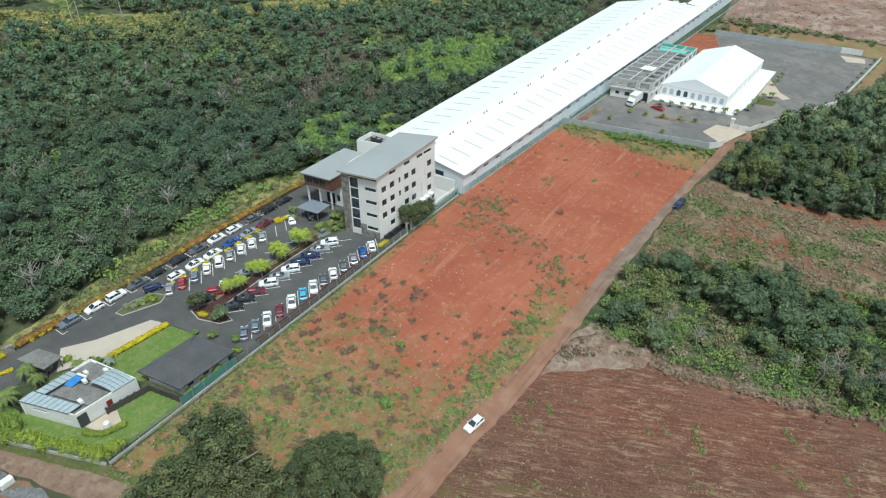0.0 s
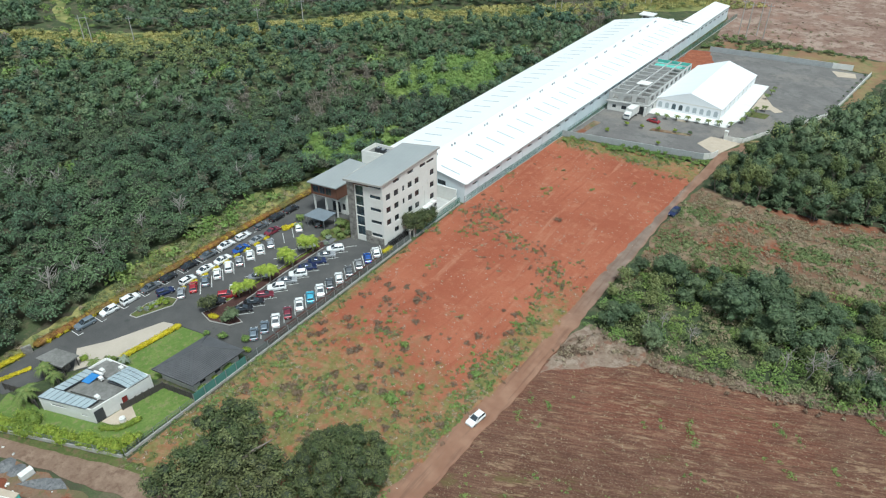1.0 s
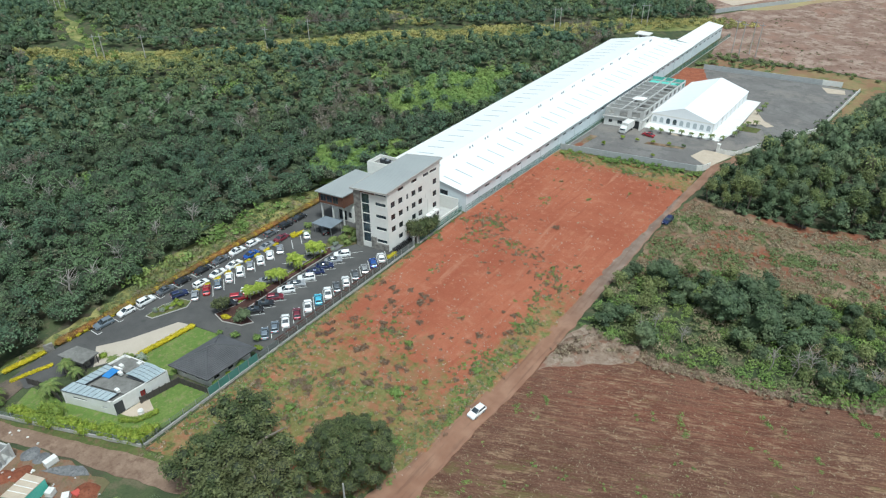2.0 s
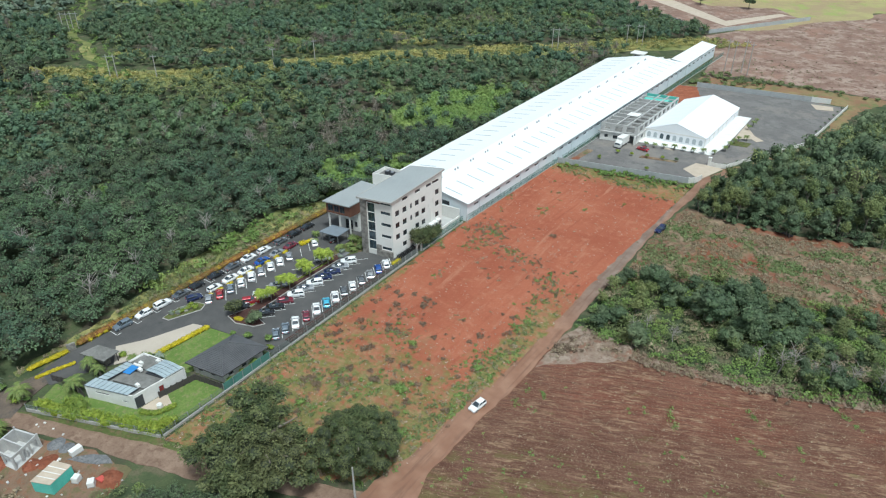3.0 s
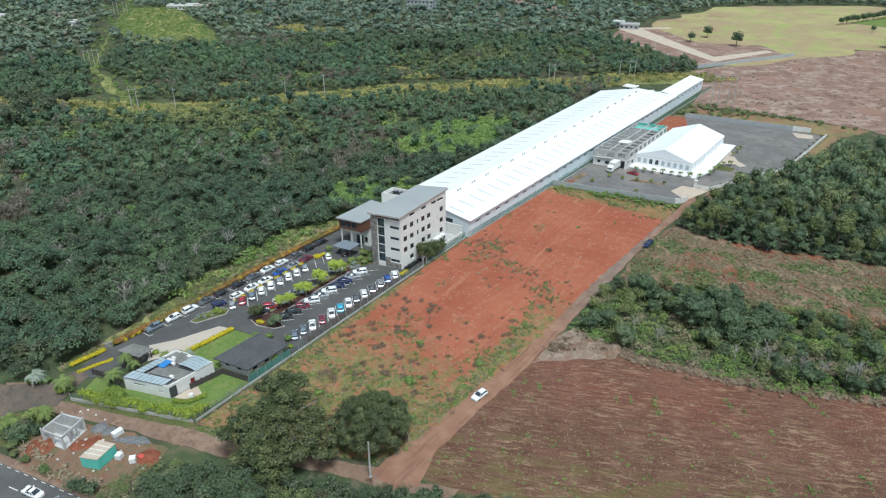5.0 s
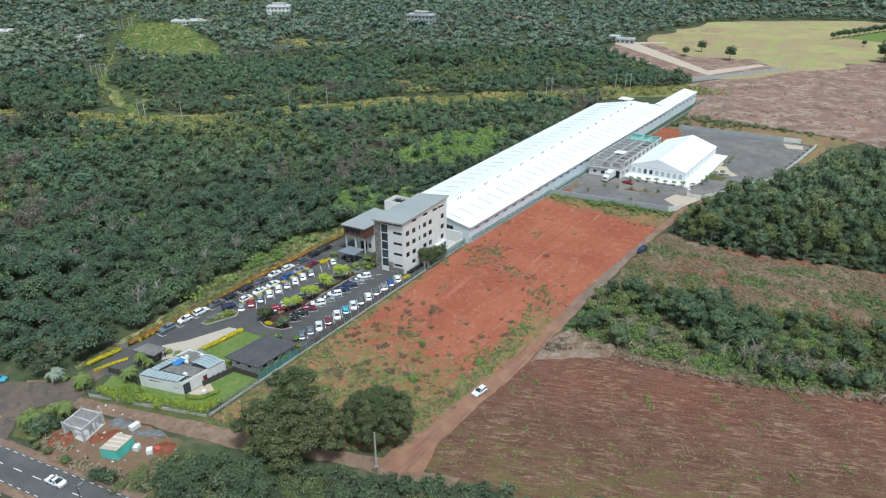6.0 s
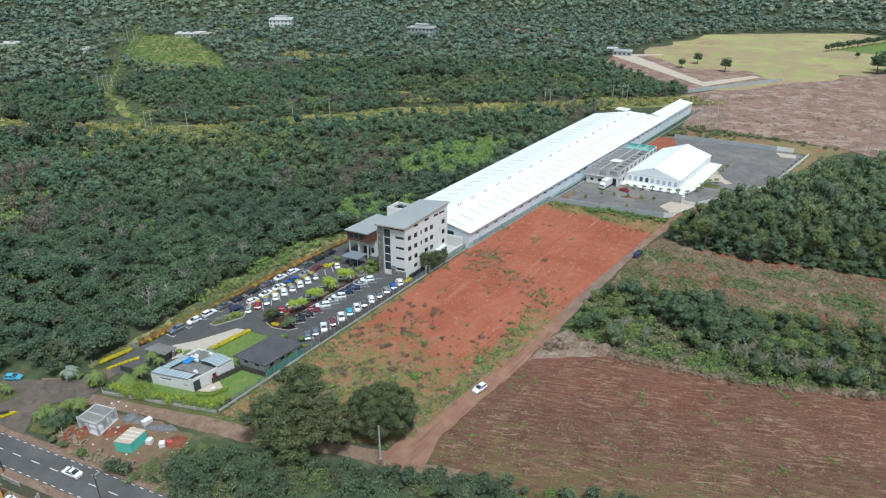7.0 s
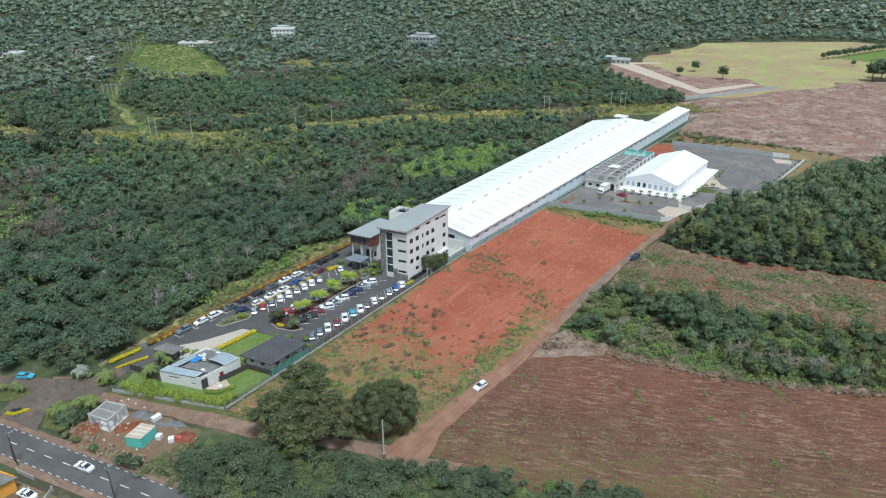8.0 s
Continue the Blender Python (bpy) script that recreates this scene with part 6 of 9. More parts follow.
# the two large dark trees by the lane
def big_trees():
    rng = np.random.default_rng(21)
    t = thing("broad_tree", "broad dark green tree with a rounded dense crown", "tree", "large trees by the lane", "", pose(32.6, 15.6, 0))
    g = G()
    limbs(g, rng, (0, 0, -0.2), (0.3, 0.2, 7.0), 0.7, 6, 4.8, 8)
    part("trunk", g, M["bark"], t)
    lum = [(0, 0, 5.4, 4.7, 3.6)]
    for i in range(105):
        # clumps spread evenly over the dome
        e, a = math.asin(-0.3 + 1.3 * (i + 0.5) / 105), i * 2.39996 + rng.uniform(-0.25, 0.25)
        rr = 1.0 + 0.07 * math.sin(2 * a) + rng.uniform(-0.09, 0.07)
        lum.append((math.cos(a) * math.cos(e) * 6.0 * rr, math.sin(a) * math.cos(e) * 6.0 * rr, 5.0 + math.sin(e) * 4.7 * rr, rng.uniform(0.8, 1.2), rng.uniform(0.7, 1.0)))
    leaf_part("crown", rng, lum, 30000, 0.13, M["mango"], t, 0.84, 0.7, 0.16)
    t = thing("broad_tree", "tall dark green tree with an uneven leafy crown", "tree", "large trees by the lane", "", pose(20.2, 5.0, 0) @ Matrix.Diagonal((1.36, 1.36, 1.08, 1)))
    g = G()
    limbs(g, rng, (0, 0, -0.2), (0.4, 0.5, 7.6), 0.6, 6, 4.8, 8)
    part("trunk", g, M["bark"], t)
    lum = [(0, 0, 5.8, 4.6, 4.0), (-2.6, 2.6, 8.2, 3.2, 3.0), (3.8, 0.6, 5.2, 3.6, 3.0), (-2.4, -3.2, 5.2, 3.6, 3.4), (2.0, -3.6, 4.2, 3.2, 2.8)]
    for cx, cy, cz, cr, ch in lum[:5]:
        for i in range(24):
            e, a = math.asin(-0.4 + 1.4 * (i + 0.5) / 24), i * 2.39996 + rng.uniform(-0.4, 0.4)
            lum.append((cx + math.cos(a) * math.cos(e) * cr * rng.uniform(0.9, 1.15), cy + math.sin(a) * math.cos(e) * cr * rng.uniform(0.9, 1.15), cz + math.sin(e) * ch * rng.uniform(0.9, 1.12), rng.uniform(0.7, 1.25), rng.uniform(0.5, 0.9)))
    lum[:5] = [(x, y, z, r * 0.86, h * 0.86) for x, y, z, r, h in lum[:5]]
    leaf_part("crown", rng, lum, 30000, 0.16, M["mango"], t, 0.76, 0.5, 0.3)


big_trees()

# thicket between the ploughed field and the scrub strip
BELT = [(48, 71), (64, 71.5), (77, 73), (90, 75), (111, 85), (121, 91), (175, 122), (175, 136), (121, 116), (93, 109), (76, 106), (63, 106), (51, 100), (47.5, 90)]


def thicket():
    rng = np.random.default_rng(31)
    dark = [tree("bush_tree", "dense dark green small tree in the thicket", 40 + i, h, r, 9, 800, 0.22, M["thicket"], 0.13, 0.22, "thicket trees")
            for i, (h, r) in enumerate(((5.4, 2.7), (4.8, 2.5), (6.4, 2.9), (4.0, 2.2)))]
    airy = [tree("bush_tree", "airy olive green small tree in the thicket", 45 + i, h, r, 8, 520, 0.2, M["wood"], 0.11, 0.25, "thicket trees", core=0.4, flat=1.0)
            for i, (h, r) in enumerate(((5.0, 2.0), (4.2, 1.8), (5.8, 2.1)))]
    x, y = spread(rng, (46, 176, 68, 140), 3.7)
    ok = inside(BELT, x, y)
    x, y = x[ok], y[ok]
    # a grassy opening through the middle of the belt, and looser growth past the dark clump
    gap = (rng.random(len(x)) < 0.15) | (((x - 66) / 8) ** 2 + ((y - 79) / 9) ** 2 < 1) | ((y < 79 + (x - 70) * 0.2) & (x > 70) & (x < 84))
    heart = (((x - 77) / 10) ** 2 + ((y - 92) / 9) ** 2 < 1) | (((x - 51) / 6) ** 2 + ((y - 95) / 6) ** 2 < 1)
    used = set()
    for i in range(len(x)):
        if gap[i]:
            continue
        kinds, size = (dark, (1.0, 1.35)) if heart[i] else ((airy, (0.75, 1.2)) if rng.random() < 0.5 else (dark, (0.6, 1.0)))
        k = int(rng.integers(0, len(kinds)))
        m = pose(x[i], y[i], 0, 0, 0, rng.uniform(0, 360)) @ Matrix.Scale(float(rng.uniform(*size)), 4)
        if kinds[k].name not in used:
            kinds[k].matrix_basis = m
            used.add(kinds[k].name)
        else:
            copy_thing(kinds[k], m)
    bush = [crown(rng, lumpy(rng, 1.2, 1.15, 3), 46, 0.2, 0.0, 0.7) for _ in range(5)]
    x, y = spread(rng, (46, 140, 66, 125), 1.15)
    belt = inside(grow(BELT, 1.2), x, y)
    nz = np.array([noise.noise((a * 0.14, b * 0.14, 8.0)) for a, b in zip(x, y)])
    for lo, hi, share, size, material, lab in ((-9, 0.12, 0.6, 1.0, "weed", "tangled green undergrowth of the thicket"), (0.05, 9, 0.7, 1.1, "lush", "bright green grass and bushes in the thicket"), (-9, -0.12, 0.4, 1.1, "straw", "dry pale grass among the thicket")):
        ok = belt & (nz > lo) & (nz < hi) & (rng.random(len(x)) < share)
        p = np.stack([x[ok], y[ok], np.zeros(ok.sum())], 1)
        scatter("thicket_undergrowth", bush, p, rng.uniform(0.5, 1.2, len(p)) * size, M[material], lab, "undergrowth", rng=rng)
    d0 = dead_tree(3, 5.0)
    spots = [(66, 77), (60, 78), (82, 79), (86, 79.5), (88, 81), (92, 82), (95, 83.5), (99, 84), (103.5, 84.5), (105, 86), (113, 91), (58, 74)]
    for i, (px, py) in enumerate(spots):
        m = pose(px, py, 0, 0, 0, 47 * i) @ Matrix.Scale(0.85 + 0.1 * (i % 5), 4)
        if i == 0:
            d0.matrix_basis = pose(px, py, 0)
        else:
            copy_thing(d0, m)
    copy_thing(d0, pose(-46.2, 16.2, 0, 0, 0, 60) @ Matrix.Scale(1.75, 4))["label"] = "tall bare pale tree at the forest edge"
    rng2 = random.Random(17)
    for i in range(26):
        px, py = rng2.uniform(-130, -46), rng2.uniform(5, 120)
        copy_thing(d0, pose(px, py, 0.0, 0, 0, 77 * i) @ Matrix.Scale(rng2.uniform(1.1, 1.5), 4))["label"] = "bare grey trunk among the forest crowns"


thicket()

# taller wood beyond the scrub strip
WOODLAND = [(50, 140.5), (61, 137.5), (76, 139.5), (90, 144), (115, 149), (180, 168), (200, 178), (200, 322), (130, 296), (104, 272), (84, 240), (76, 214), (66, 196), (57, 178), (52.5, 164)]


def woodland():
    rng = np.random.default_rng(51)
    tall = [tree("woodland_tree", "slender tree with an airy yellowish green crown", 60 + i, h, r, 10, 760, 0.22, M["wood"], 0.16, 0.42, "woodland edge trees", core=0.5, flat=1.1)
            for i, (h, r) in enumerate(((10.0, 2.2), (8.6, 2.0), (11.0, 2.3), (7.6, 1.9)))]
    dark = [tree("woodland_tree", "bushy dark green tree in the woodland", 65 + i, h, r, 9, 760, 0.25, M["thicket"], 0.16, 0.2, "woodland edge trees")
            for i, (h, r) in enumerate(((7.0, 2.7), (6.0, 2.5), (8.2, 2.9)))]
    x, y = spread(rng, (48, 300, 136, 330), 3.8)
    ok = inside(WOODLAND, x, y)
    x, y = x[ok], y[ok]
    front = (y < 172 + (x - 50) * 0.12) & (x < 135)
    used = set()
    for i in np.where(front)[0]:
        edge = y[i] < 152 + (x[i] - 50) * 0.18
        kinds = tall if rng.random() < (0.65 if edge else 0.3) else dark
        k = int(rng.integers(0, len(kinds)))
        m = pose(x[i], y[i], 0, 0, 0, rng.uniform(0, 360)) @ Matrix.Scale(float(rng.uniform(0.65, 1.08)), 4)
        if kinds[k].name not in used:
            kinds[k].matrix_basis = m
            used.add(kinds[k].name)
        else:
            copy_thing(kinds[k], m)
    back = [crown(rng, lumpy(rng, 8.0, 2.7, 7, 1.0), 190, 0.34, 0.78, 0.8, cores=3) for _ in range(5)]
    w = ~front
    p = np.stack([x[w], y[w], np.zeros(w.sum())], 1)
    olive = rng.random(len(p)) < 0.3
    scatter("woodland", back, p[~olive], rng.uniform(0.7, 1.15, int((~olive).sum())), M["thicket"], "dark green woodland beside the yard wall", "woodland", rng=rng)
    scatter("woodland", back, p[olive], rng.uniform(0.7, 1.1, int(olive.sum())), M["wood"], "yellowish green trees of the woodland", "woodland", rng=rng, inner=M["thicket"])
    bush = [crown(rng, lumpy(rng, 1.6, 1.4, 3), 60, 0.26) for _ in range(4)]
    x, y = spread(rng, (48, 135, 134, 172), 2.6)
    ok = inside(grow(WOODLAND, 0.0), x, y)
    p = np.stack([x[ok], y[ok], np.zeros(ok.sum())], 1)
    scatter("woodland_undergrowth", bush, p, rng.uniform(0.5, 1.3, len(p)), M["thicket"], "dark undergrowth along the woodland edge", "undergrowth", rng=rng)


woodland()

# roadside scrub in the foreground
FRONT_SCRUB = [(-13, -24.4), (-0.5, -21.5), (3.0, -12.5), (9, -7.2), (20, -2.6), (33, 2.6), (46, 9.0), (60.7, 16.5), (70.6, 20.0), (84.5, 26.0), (100, 29), (120, 42), (150, 60), (150, 12), (60, -12), (14, -21.5)]


def front_scrub():
    rng = np.random.default_rng(71)
    dense = [crown(rng, lumpy(rng, 2.6, 1.6, 6), 230, 0.155, 0.8, 0.7, cores=3) for _ in range(5)]
    low = [crown(rng, lumpy(rng, 1.3, 1.25, 4), 110, 0.15, 0.0, 0.6) for _ in range(4)]
    x, y = spread(rng, (-14, 130, -26, 62), 1.75)
    ok = inside(FRONT_SCRUB, x, y)
    x, y = x[ok], y[ok]
    nz = np.array([noise.noise((a * 0.11, b * 0.11, 4.0)) for a, b in zip(x, y)])
    tall = nz + np.where(x < 10, 0.0, 0.25) > 0.0
    thin = rng.random(len(x)) < 0.95
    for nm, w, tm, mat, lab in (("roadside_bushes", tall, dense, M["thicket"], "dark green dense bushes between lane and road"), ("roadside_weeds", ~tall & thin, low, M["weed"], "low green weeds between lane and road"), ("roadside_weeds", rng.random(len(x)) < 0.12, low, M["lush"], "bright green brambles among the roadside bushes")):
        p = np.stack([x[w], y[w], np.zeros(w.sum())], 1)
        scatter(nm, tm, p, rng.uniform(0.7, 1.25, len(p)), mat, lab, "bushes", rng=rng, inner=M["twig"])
    straw = [crown(rng, [(0, 0, 0.25, 0.5, 0.4)], 30, 0.22, 0.0, 1.2) for _ in range(3)]
    x, y = spread(rng, (-24, 24, -27, -3), 0.9)
    ok = inside([(-24, -24.8), (-14, -24.8), (4, -20.8), (14, -19), (16, -8), (6, -12), (0, -18), (-12, -21), (-24, -19)], x, y) & (rng.random(len(x)) < 0.55)
    p = np.stack([x[ok], y[ok], np.zeros(ok.sum())], 1)
    scatter("dry_grass", straw, p, rng.uniform(0.5, 1.2, len(p)), M["straw"], "tufts of dry straw-coloured grass by the road", "grass", rng=rng)


front_scrub()


# weeds on the red lot, the field and the scrub strip
PALE = foliage("pale_litter", [(0.42, 0.33, 0.25), (0.5, 0.42, 0.34), (0.36, 0.27, 0.2), (0.6, 0.54, 0.46)], 0.5)


def weeds():
    rng = np.random.default_rng(81)
    tuft = [crown(rng, [(0, 0, 0.12, 0.42, 0.22), (0.3, 0.1, 0.1, 0.25, 0.16)], 26, 0.16, 0.0, 0.9) for _ in range(5)]
    brush = [crown(rng, [(0, 0, 0.25, 0.5, 0.32), (0.3, 0.2, 0.2, 0.35, 0.25), (-0.3, 0.1, 0.2, 0.3, 0.22)], 36, 0.16, 0.0, 0.5) for _ in range(4)]
    x, y = spread(rng, (0.5, 46, -1, 154), 0.62)
    ok = inside(RED_FIELD, x, y)
    x, y = x[ok], y[ok]
    track = np.array([np.interp(b, [20, 40, 66, 95, 114, 141], [39, 40.5, 42.3, 43, 44, 45.3]) for b in y])
    nz = np.array([noise.noise((a * 0.16, b * 0.16, 6.0)) + 0.5 * noise.noise((a * 0.5, b * 0.5, 1.0)) for a, b in zip(x, y)])
    arc = np.exp(-(off_line([(5, 101), (10, 95), (14, 92), (20, 89), (28, 87), (37, 79)], x, y) / 3.6) ** 2) + 0.7 * np.exp(-(((x - 10) / 5) ** 2 + ((y - 94) / 8) ** 2))
    dens = np.clip((60 - y) / 30, 0, 1) * 0.42 + np.clip((5 - x) / 3, 0, 1) * 0.4 * (y < 95) + np.clip((x - track + 9) / 5, 0, 1) * np.clip((88 - y) / 22, 0, 1) * 0.6
    dens += np.clip((y - 140) / 6, 0, 1) * 0.5 + arc * 0.30 + 0.12 * np.exp(-(((x - 11) / 6) ** 2 + ((y - 92) / 10) ** 2))
    p_on = np.clip(dens + nz * 0.55 - 0.22, 0, 0.9) * (x < track - 0.4)
    bright = (rng.random(len(x)) < p_on * 0.45) & (nz > 0.0)
    p = np.stack([x[bright], y[bright], np.full(bright.sum(), 0.1)], 1)
    scatter("field_weeds", tuft, p, rng.uniform(0.5, 1.3, len(p)), M["lush"], "bright green weeds over the red earth", "weeds", rng=rng)
    ok = rng.random(len(x)) < p_on * 0.75
    p = np.stack([x[ok], y[ok], np.full(ok.sum(), 0.1)], 1)
    scatter("field_weeds", tuft, p, rng.uniform(0.4, 1.1, len(p)), M["weed"], "low green weeds over the red earth", "weeds", rng=rng)
    ok = rng.random(len(x)) < np.clip(p_on * 0.34 + arc * 0.12 + 0.0012, 0, 1)
    p = np.stack([x[ok], y[ok], np.full(ok.sum(), 0.1)], 1)
    scatter("field_straw", tuft, p, rng.uniform(0.5, 1.0, len(p)), M["straw"], "dry straw-coloured grass over the red earth", "dry grass", rng=rng)
    stone = [crown(rng, [(0, 0, 0.02, 0.3, 0.06)], 5, 0.11, 0.0, 1.5) for _ in range(4)]
    ok = rng.random(len(x)) < 0.09 + 0.3 * np.exp(-(((x - 13) / 6) ** 2 + ((y - 92) / 9) ** 2)) + 0.06 * (y < 60)
    p = np.stack([x[ok], y[ok], np.full(ok.sum(), 0.12)], 1)
    scatter("field_litter", stone, p, rng.uniform(0.5, 1.3, len(p)), PALE, "pale stones and dry litter on the red earth", "litter", rng=rng)
    ok = rng.random(len(x)) < np.clip(arc * 0.14 + 0.02 * (y < 62) + nz * 0.03, 0, 0.5)
    p = np.stack([x[ok], y[ok], np.full(ok.sum(), 0.1)], 1)
    scatter("field_brush", brush, p, rng.uniform(0.35, 0.9, len(p)), M["drybrush"], "dry brown brush over the red earth", "dry brush", rng=rng)
    # brown shrubs, single things
    protos = []
    for i in range(4):
        me = mesh_of("shrub", [crown(rng, [(0, 0, 0.26, 0.7, 0.36), (0.5, 0.3, 0.2, 0.45, 0.26), (-0.55, 0.15, 0.2, 0.45, 0.24), (0.1, -0.55, 0.16, 0.4, 0.2)], 150, 0.13, 0.35, 0.5)])
        me.materials.append(M["drybrush"])
        protos.append(me)
    n = 0
    while n < 105:
        a, b = rng.uniform(2.5, 38), rng.uniform(8, 118)
        keep = 0.9 if (b < 62 and a < 22) else (0.34 if b < 58 else 0.04)
        if rng.random() < keep:
            o = tagged(new("shrub", protos[n % 4]), "low brown dried shrub on the red earth", "shrub", "dried shrubs")
            o.matrix_basis = pose(a, b, 0.08, 0, 0, rng.uniform(0, 360)) @ Matrix.Scale(float(rng.uniform(0.5, 1.15)), 4)
            n += 1
    # bright green clumps
    for a, b, s in ((27.5, 33.5, 1.5), (34, 24, 1.2), (21, 46, 1.0), (36.5, 47, 1.1), (30, 39, 0.8), (14, 20, 1.0)):
        me = mesh_of("shrub", [crown(rng, lumpy(rng, 0.8, 1.0, 4), 160, 0.15)])
        me.materials.append(M["lush"])
        o = tagged(new("shrub", me), "bright green leafy clump on the red earth", "shrub", "green clumps")
        o.matrix_basis = pose(a, b, 0.05) @ Matrix.Scale(s, 4)
    # the ploughed field: seedlings along furrows
    x, y = spread(rng, (44, 150, 16, 90), 0.9)
    ok = inside(PLOUGH, x, y)
    x, y = x[ok], y[ok]
    nz = np.array([noise.noise((a * 0.22, b * 0.22, 3.0)) + 0.4 * noise.noise((a * 0.8, b * 0.8, 1.0)) for a, b in zip(x, y)])
    low = np.clip((44 - (y - (x - 50) * 0.35)) / 24, 0, 1)
    ok = rng.random(len(x)) < np.clip(nz * 0.9 - 0.30 + low * 0.42, 0, 0.6)
    p = np.stack([x[ok], y[ok], np.full(ok.sum(), 0.1)], 1)
    scatter("seedlings", tuft, p, rng.uniform(0.3, 0.75, len(p)), M["lush"], "scattered green seedlings in the furrows", "weeds", rng=rng)
    ok = rng.random(len(x)) < np.clip(0.38 + nz * 0.4 + 0.15 * np.clip((y - 45) / 20, 0, 1), 0, 0.9)
    p = np.stack([x[ok], y[ok], np.full(ok.sum(), 0.12)], 1)
    scatter("field_stubble", stone, p, rng.uniform(0.4, 1.1, len(p)), M["straw"], "pale straw stubble over the ploughed field", "stubble", rng=rng)
    for k, (a, b, size) in enumerate(((73.2, 55.7, 1.3), (68.1, 54.8, 0.7), (65.6, 53.1, 0.6), (50.6, 48.0, 0.9), (47.3, 48.0, 0.7), (47.4, 43.0, 0.8), (85.0, 64.7, 1.0), (87.7, 56.9, 1.0), (94.0, 60.5, 0.8), (88.0, 64.1, 0.6), (83.7, 57.6, 0.5), (100.0, 73.7, 1.1), (48.3, 24.8, 0.9), (97.2, 75.6, 1.0), (96, 47, 0.9), (103, 49.5, 1.0), (110, 58, 1.1))):
        lum = [(rng.normal() * 0.4, rng.normal() * 1.1, 0.12, rng.uniform(0.25, 0.5), 0.2) for _ in range(8)]
        me = mesh_of("shrub", [crown(rng, lum, 190, 0.11, 0.0, 1.0)])
        me.materials.append(M["lush"])
        o = tagged(new("shrub", me), "bright green weed clump in the furrows", "shrub", "field clumps")
        o.matrix_basis = pose(a, b, 0.06, 0, 0, 25 + 9 * (k % 4)) @ Matrix.Scale(size, 4)
    # scrub strip
    x, y = spread(rng, (47, 140, 84, 152), 0.8)
    ok = inside([(47.3, 86), (47, 128), (50, 139), (60, 136), (76, 138), (92, 143), (150, 158), (150, 118), (120, 116), (93, 110), (64, 107), (52, 100)], x, y)
    x, y = x[ok], y[ok]
    nz = np.array([noise.noise((a * 0.07, b * 0.13, 9.0)) + 0.4 * noise.noise((a * 0.35, b * 0.35, 1.0)) for a, b in zip(x, y)])
    ok = rng.random(len(x)) < np.clip(nz * 1.3 + 0.12, 0, 0.8)
    p = np.stack([x[ok], y[ok], np.full(ok.sum(), 0.05)], 1)
    scatter("scrub_weeds", tuft, p, rng.uniform(0.8, 1.9, len(p)), M["weed"], "green weeds in the scrub strip", "weeds", rng=rng)
    ok = rng.random(len(x)) < np.clip(-nz * 1.1 + 0.30, 0, 0.7)
    p = np.stack([x[ok], y[ok], np.full(ok.sum(), 0.05)], 1)
    scatter("scrub_straw", brush, p, rng.uniform(0.6, 1.3, len(p)), M["straw"], "dry pale brush in the scrub strip", "dry brush", rng=rng)


weeds()


def spoil_heap():
    """Pale heap at the head of the ploughed field, running on as a low bank of rubble."""
    rng = np.random.default_rng(91)
    line = [(47.0, 60), (48.4, 65), (52.0, 68.6), (58, 68.8), (65, 69.0), (77, 72.0), (90, 75.4), (101, 79.6), (119, 88.5), (150, 107)]
    g = G()
    step, nx = 0.4, 16
    pts = on_line(line, step)
    for i, p in enumerate(pts):
        q = pts[min(i + 1, len(pts) - 1)] if i < len(pts) - 1 else p + (p - pts[i - 1])
        d = (q - p).normalized()
        nn = Vector((-d.y, d.x))
        u = i / len(pts)
        ends = min(1.0, i * step / 6.0)
        h = (1.0 if p.x < 62 else 0.7) * ends
        w = (3.0 if p.x < 60 else 1.5) * (0.5 + 0.5 * ends)
        for j in range(nx + 1):
            s = (j / nx - 0.5) * 2
            c = p + nn * s * w
            z = h * max(0.0, 1 - s * s) * (0.6 + 0.9 * noise.noise((c.x * 0.45, c.y * 0.45, 5))) + (0.35 * noise.noise((c.x * 1.7, c.y * 1.7, 2)) + 0.2 * noise.noise((c.x * 4, c.y * 4, 2))) * (1 - s * s) * ends
            g.v.append((c.x, c.y, max(0.0, z) + 0.02 - 0.1 * (abs(s) == 1)))
    k = nx + 1
    for i in range(len(pts) - 1):
        for j in range(nx):
            a = i * k + j
            g.f.append((a, a + k, a + k + 1, a + 1))
    heap = mixed_ground("pale_spoil", [(0.21, 0.155, 0.115), (0.30, 0.235, 0.18), (0.15, 0.10, 0.075), (0.20, 0.11, 0.075)], 0.6)
    tagged(part("spoil_bank", g, heap, smooth=True), "pale bank of spoil and dry brush along the field", "spoil heap", "", "structure")
    brush = [crown(rng, [(0, 0, 0.15, 0.4, 0.25), (0.2, 0.1, 0.1, 0.3, 0.2)], 40, 0.15, 0.0, 0.4) for _ in range(4)]
    xs = np.array([(p.x, p.y) for p in on_line(line, 0.07)])
    xs = xs + rng.normal(size=xs.shape) * np.array([1.1, 1.1])
    p = np.concatenate([xs, np.full((len(xs), 1), 0.25)], 1)
    half = rng.random(len(p)) < 0.5
    scatter("brush_litter", brush, p[half], rng.uniform(0.4, 1.1, int(half.sum())), M["straw"], "dry pale straw over the bank", "dry brush", rng=rng)
    scatter("brush_litter", brush, p[~half], rng.uniform(0.4, 1.2, int((~half).sum())), M["drybrush"], "dry brown twigs over the bank", "dry brush", rng=rng)


spoil_heap()
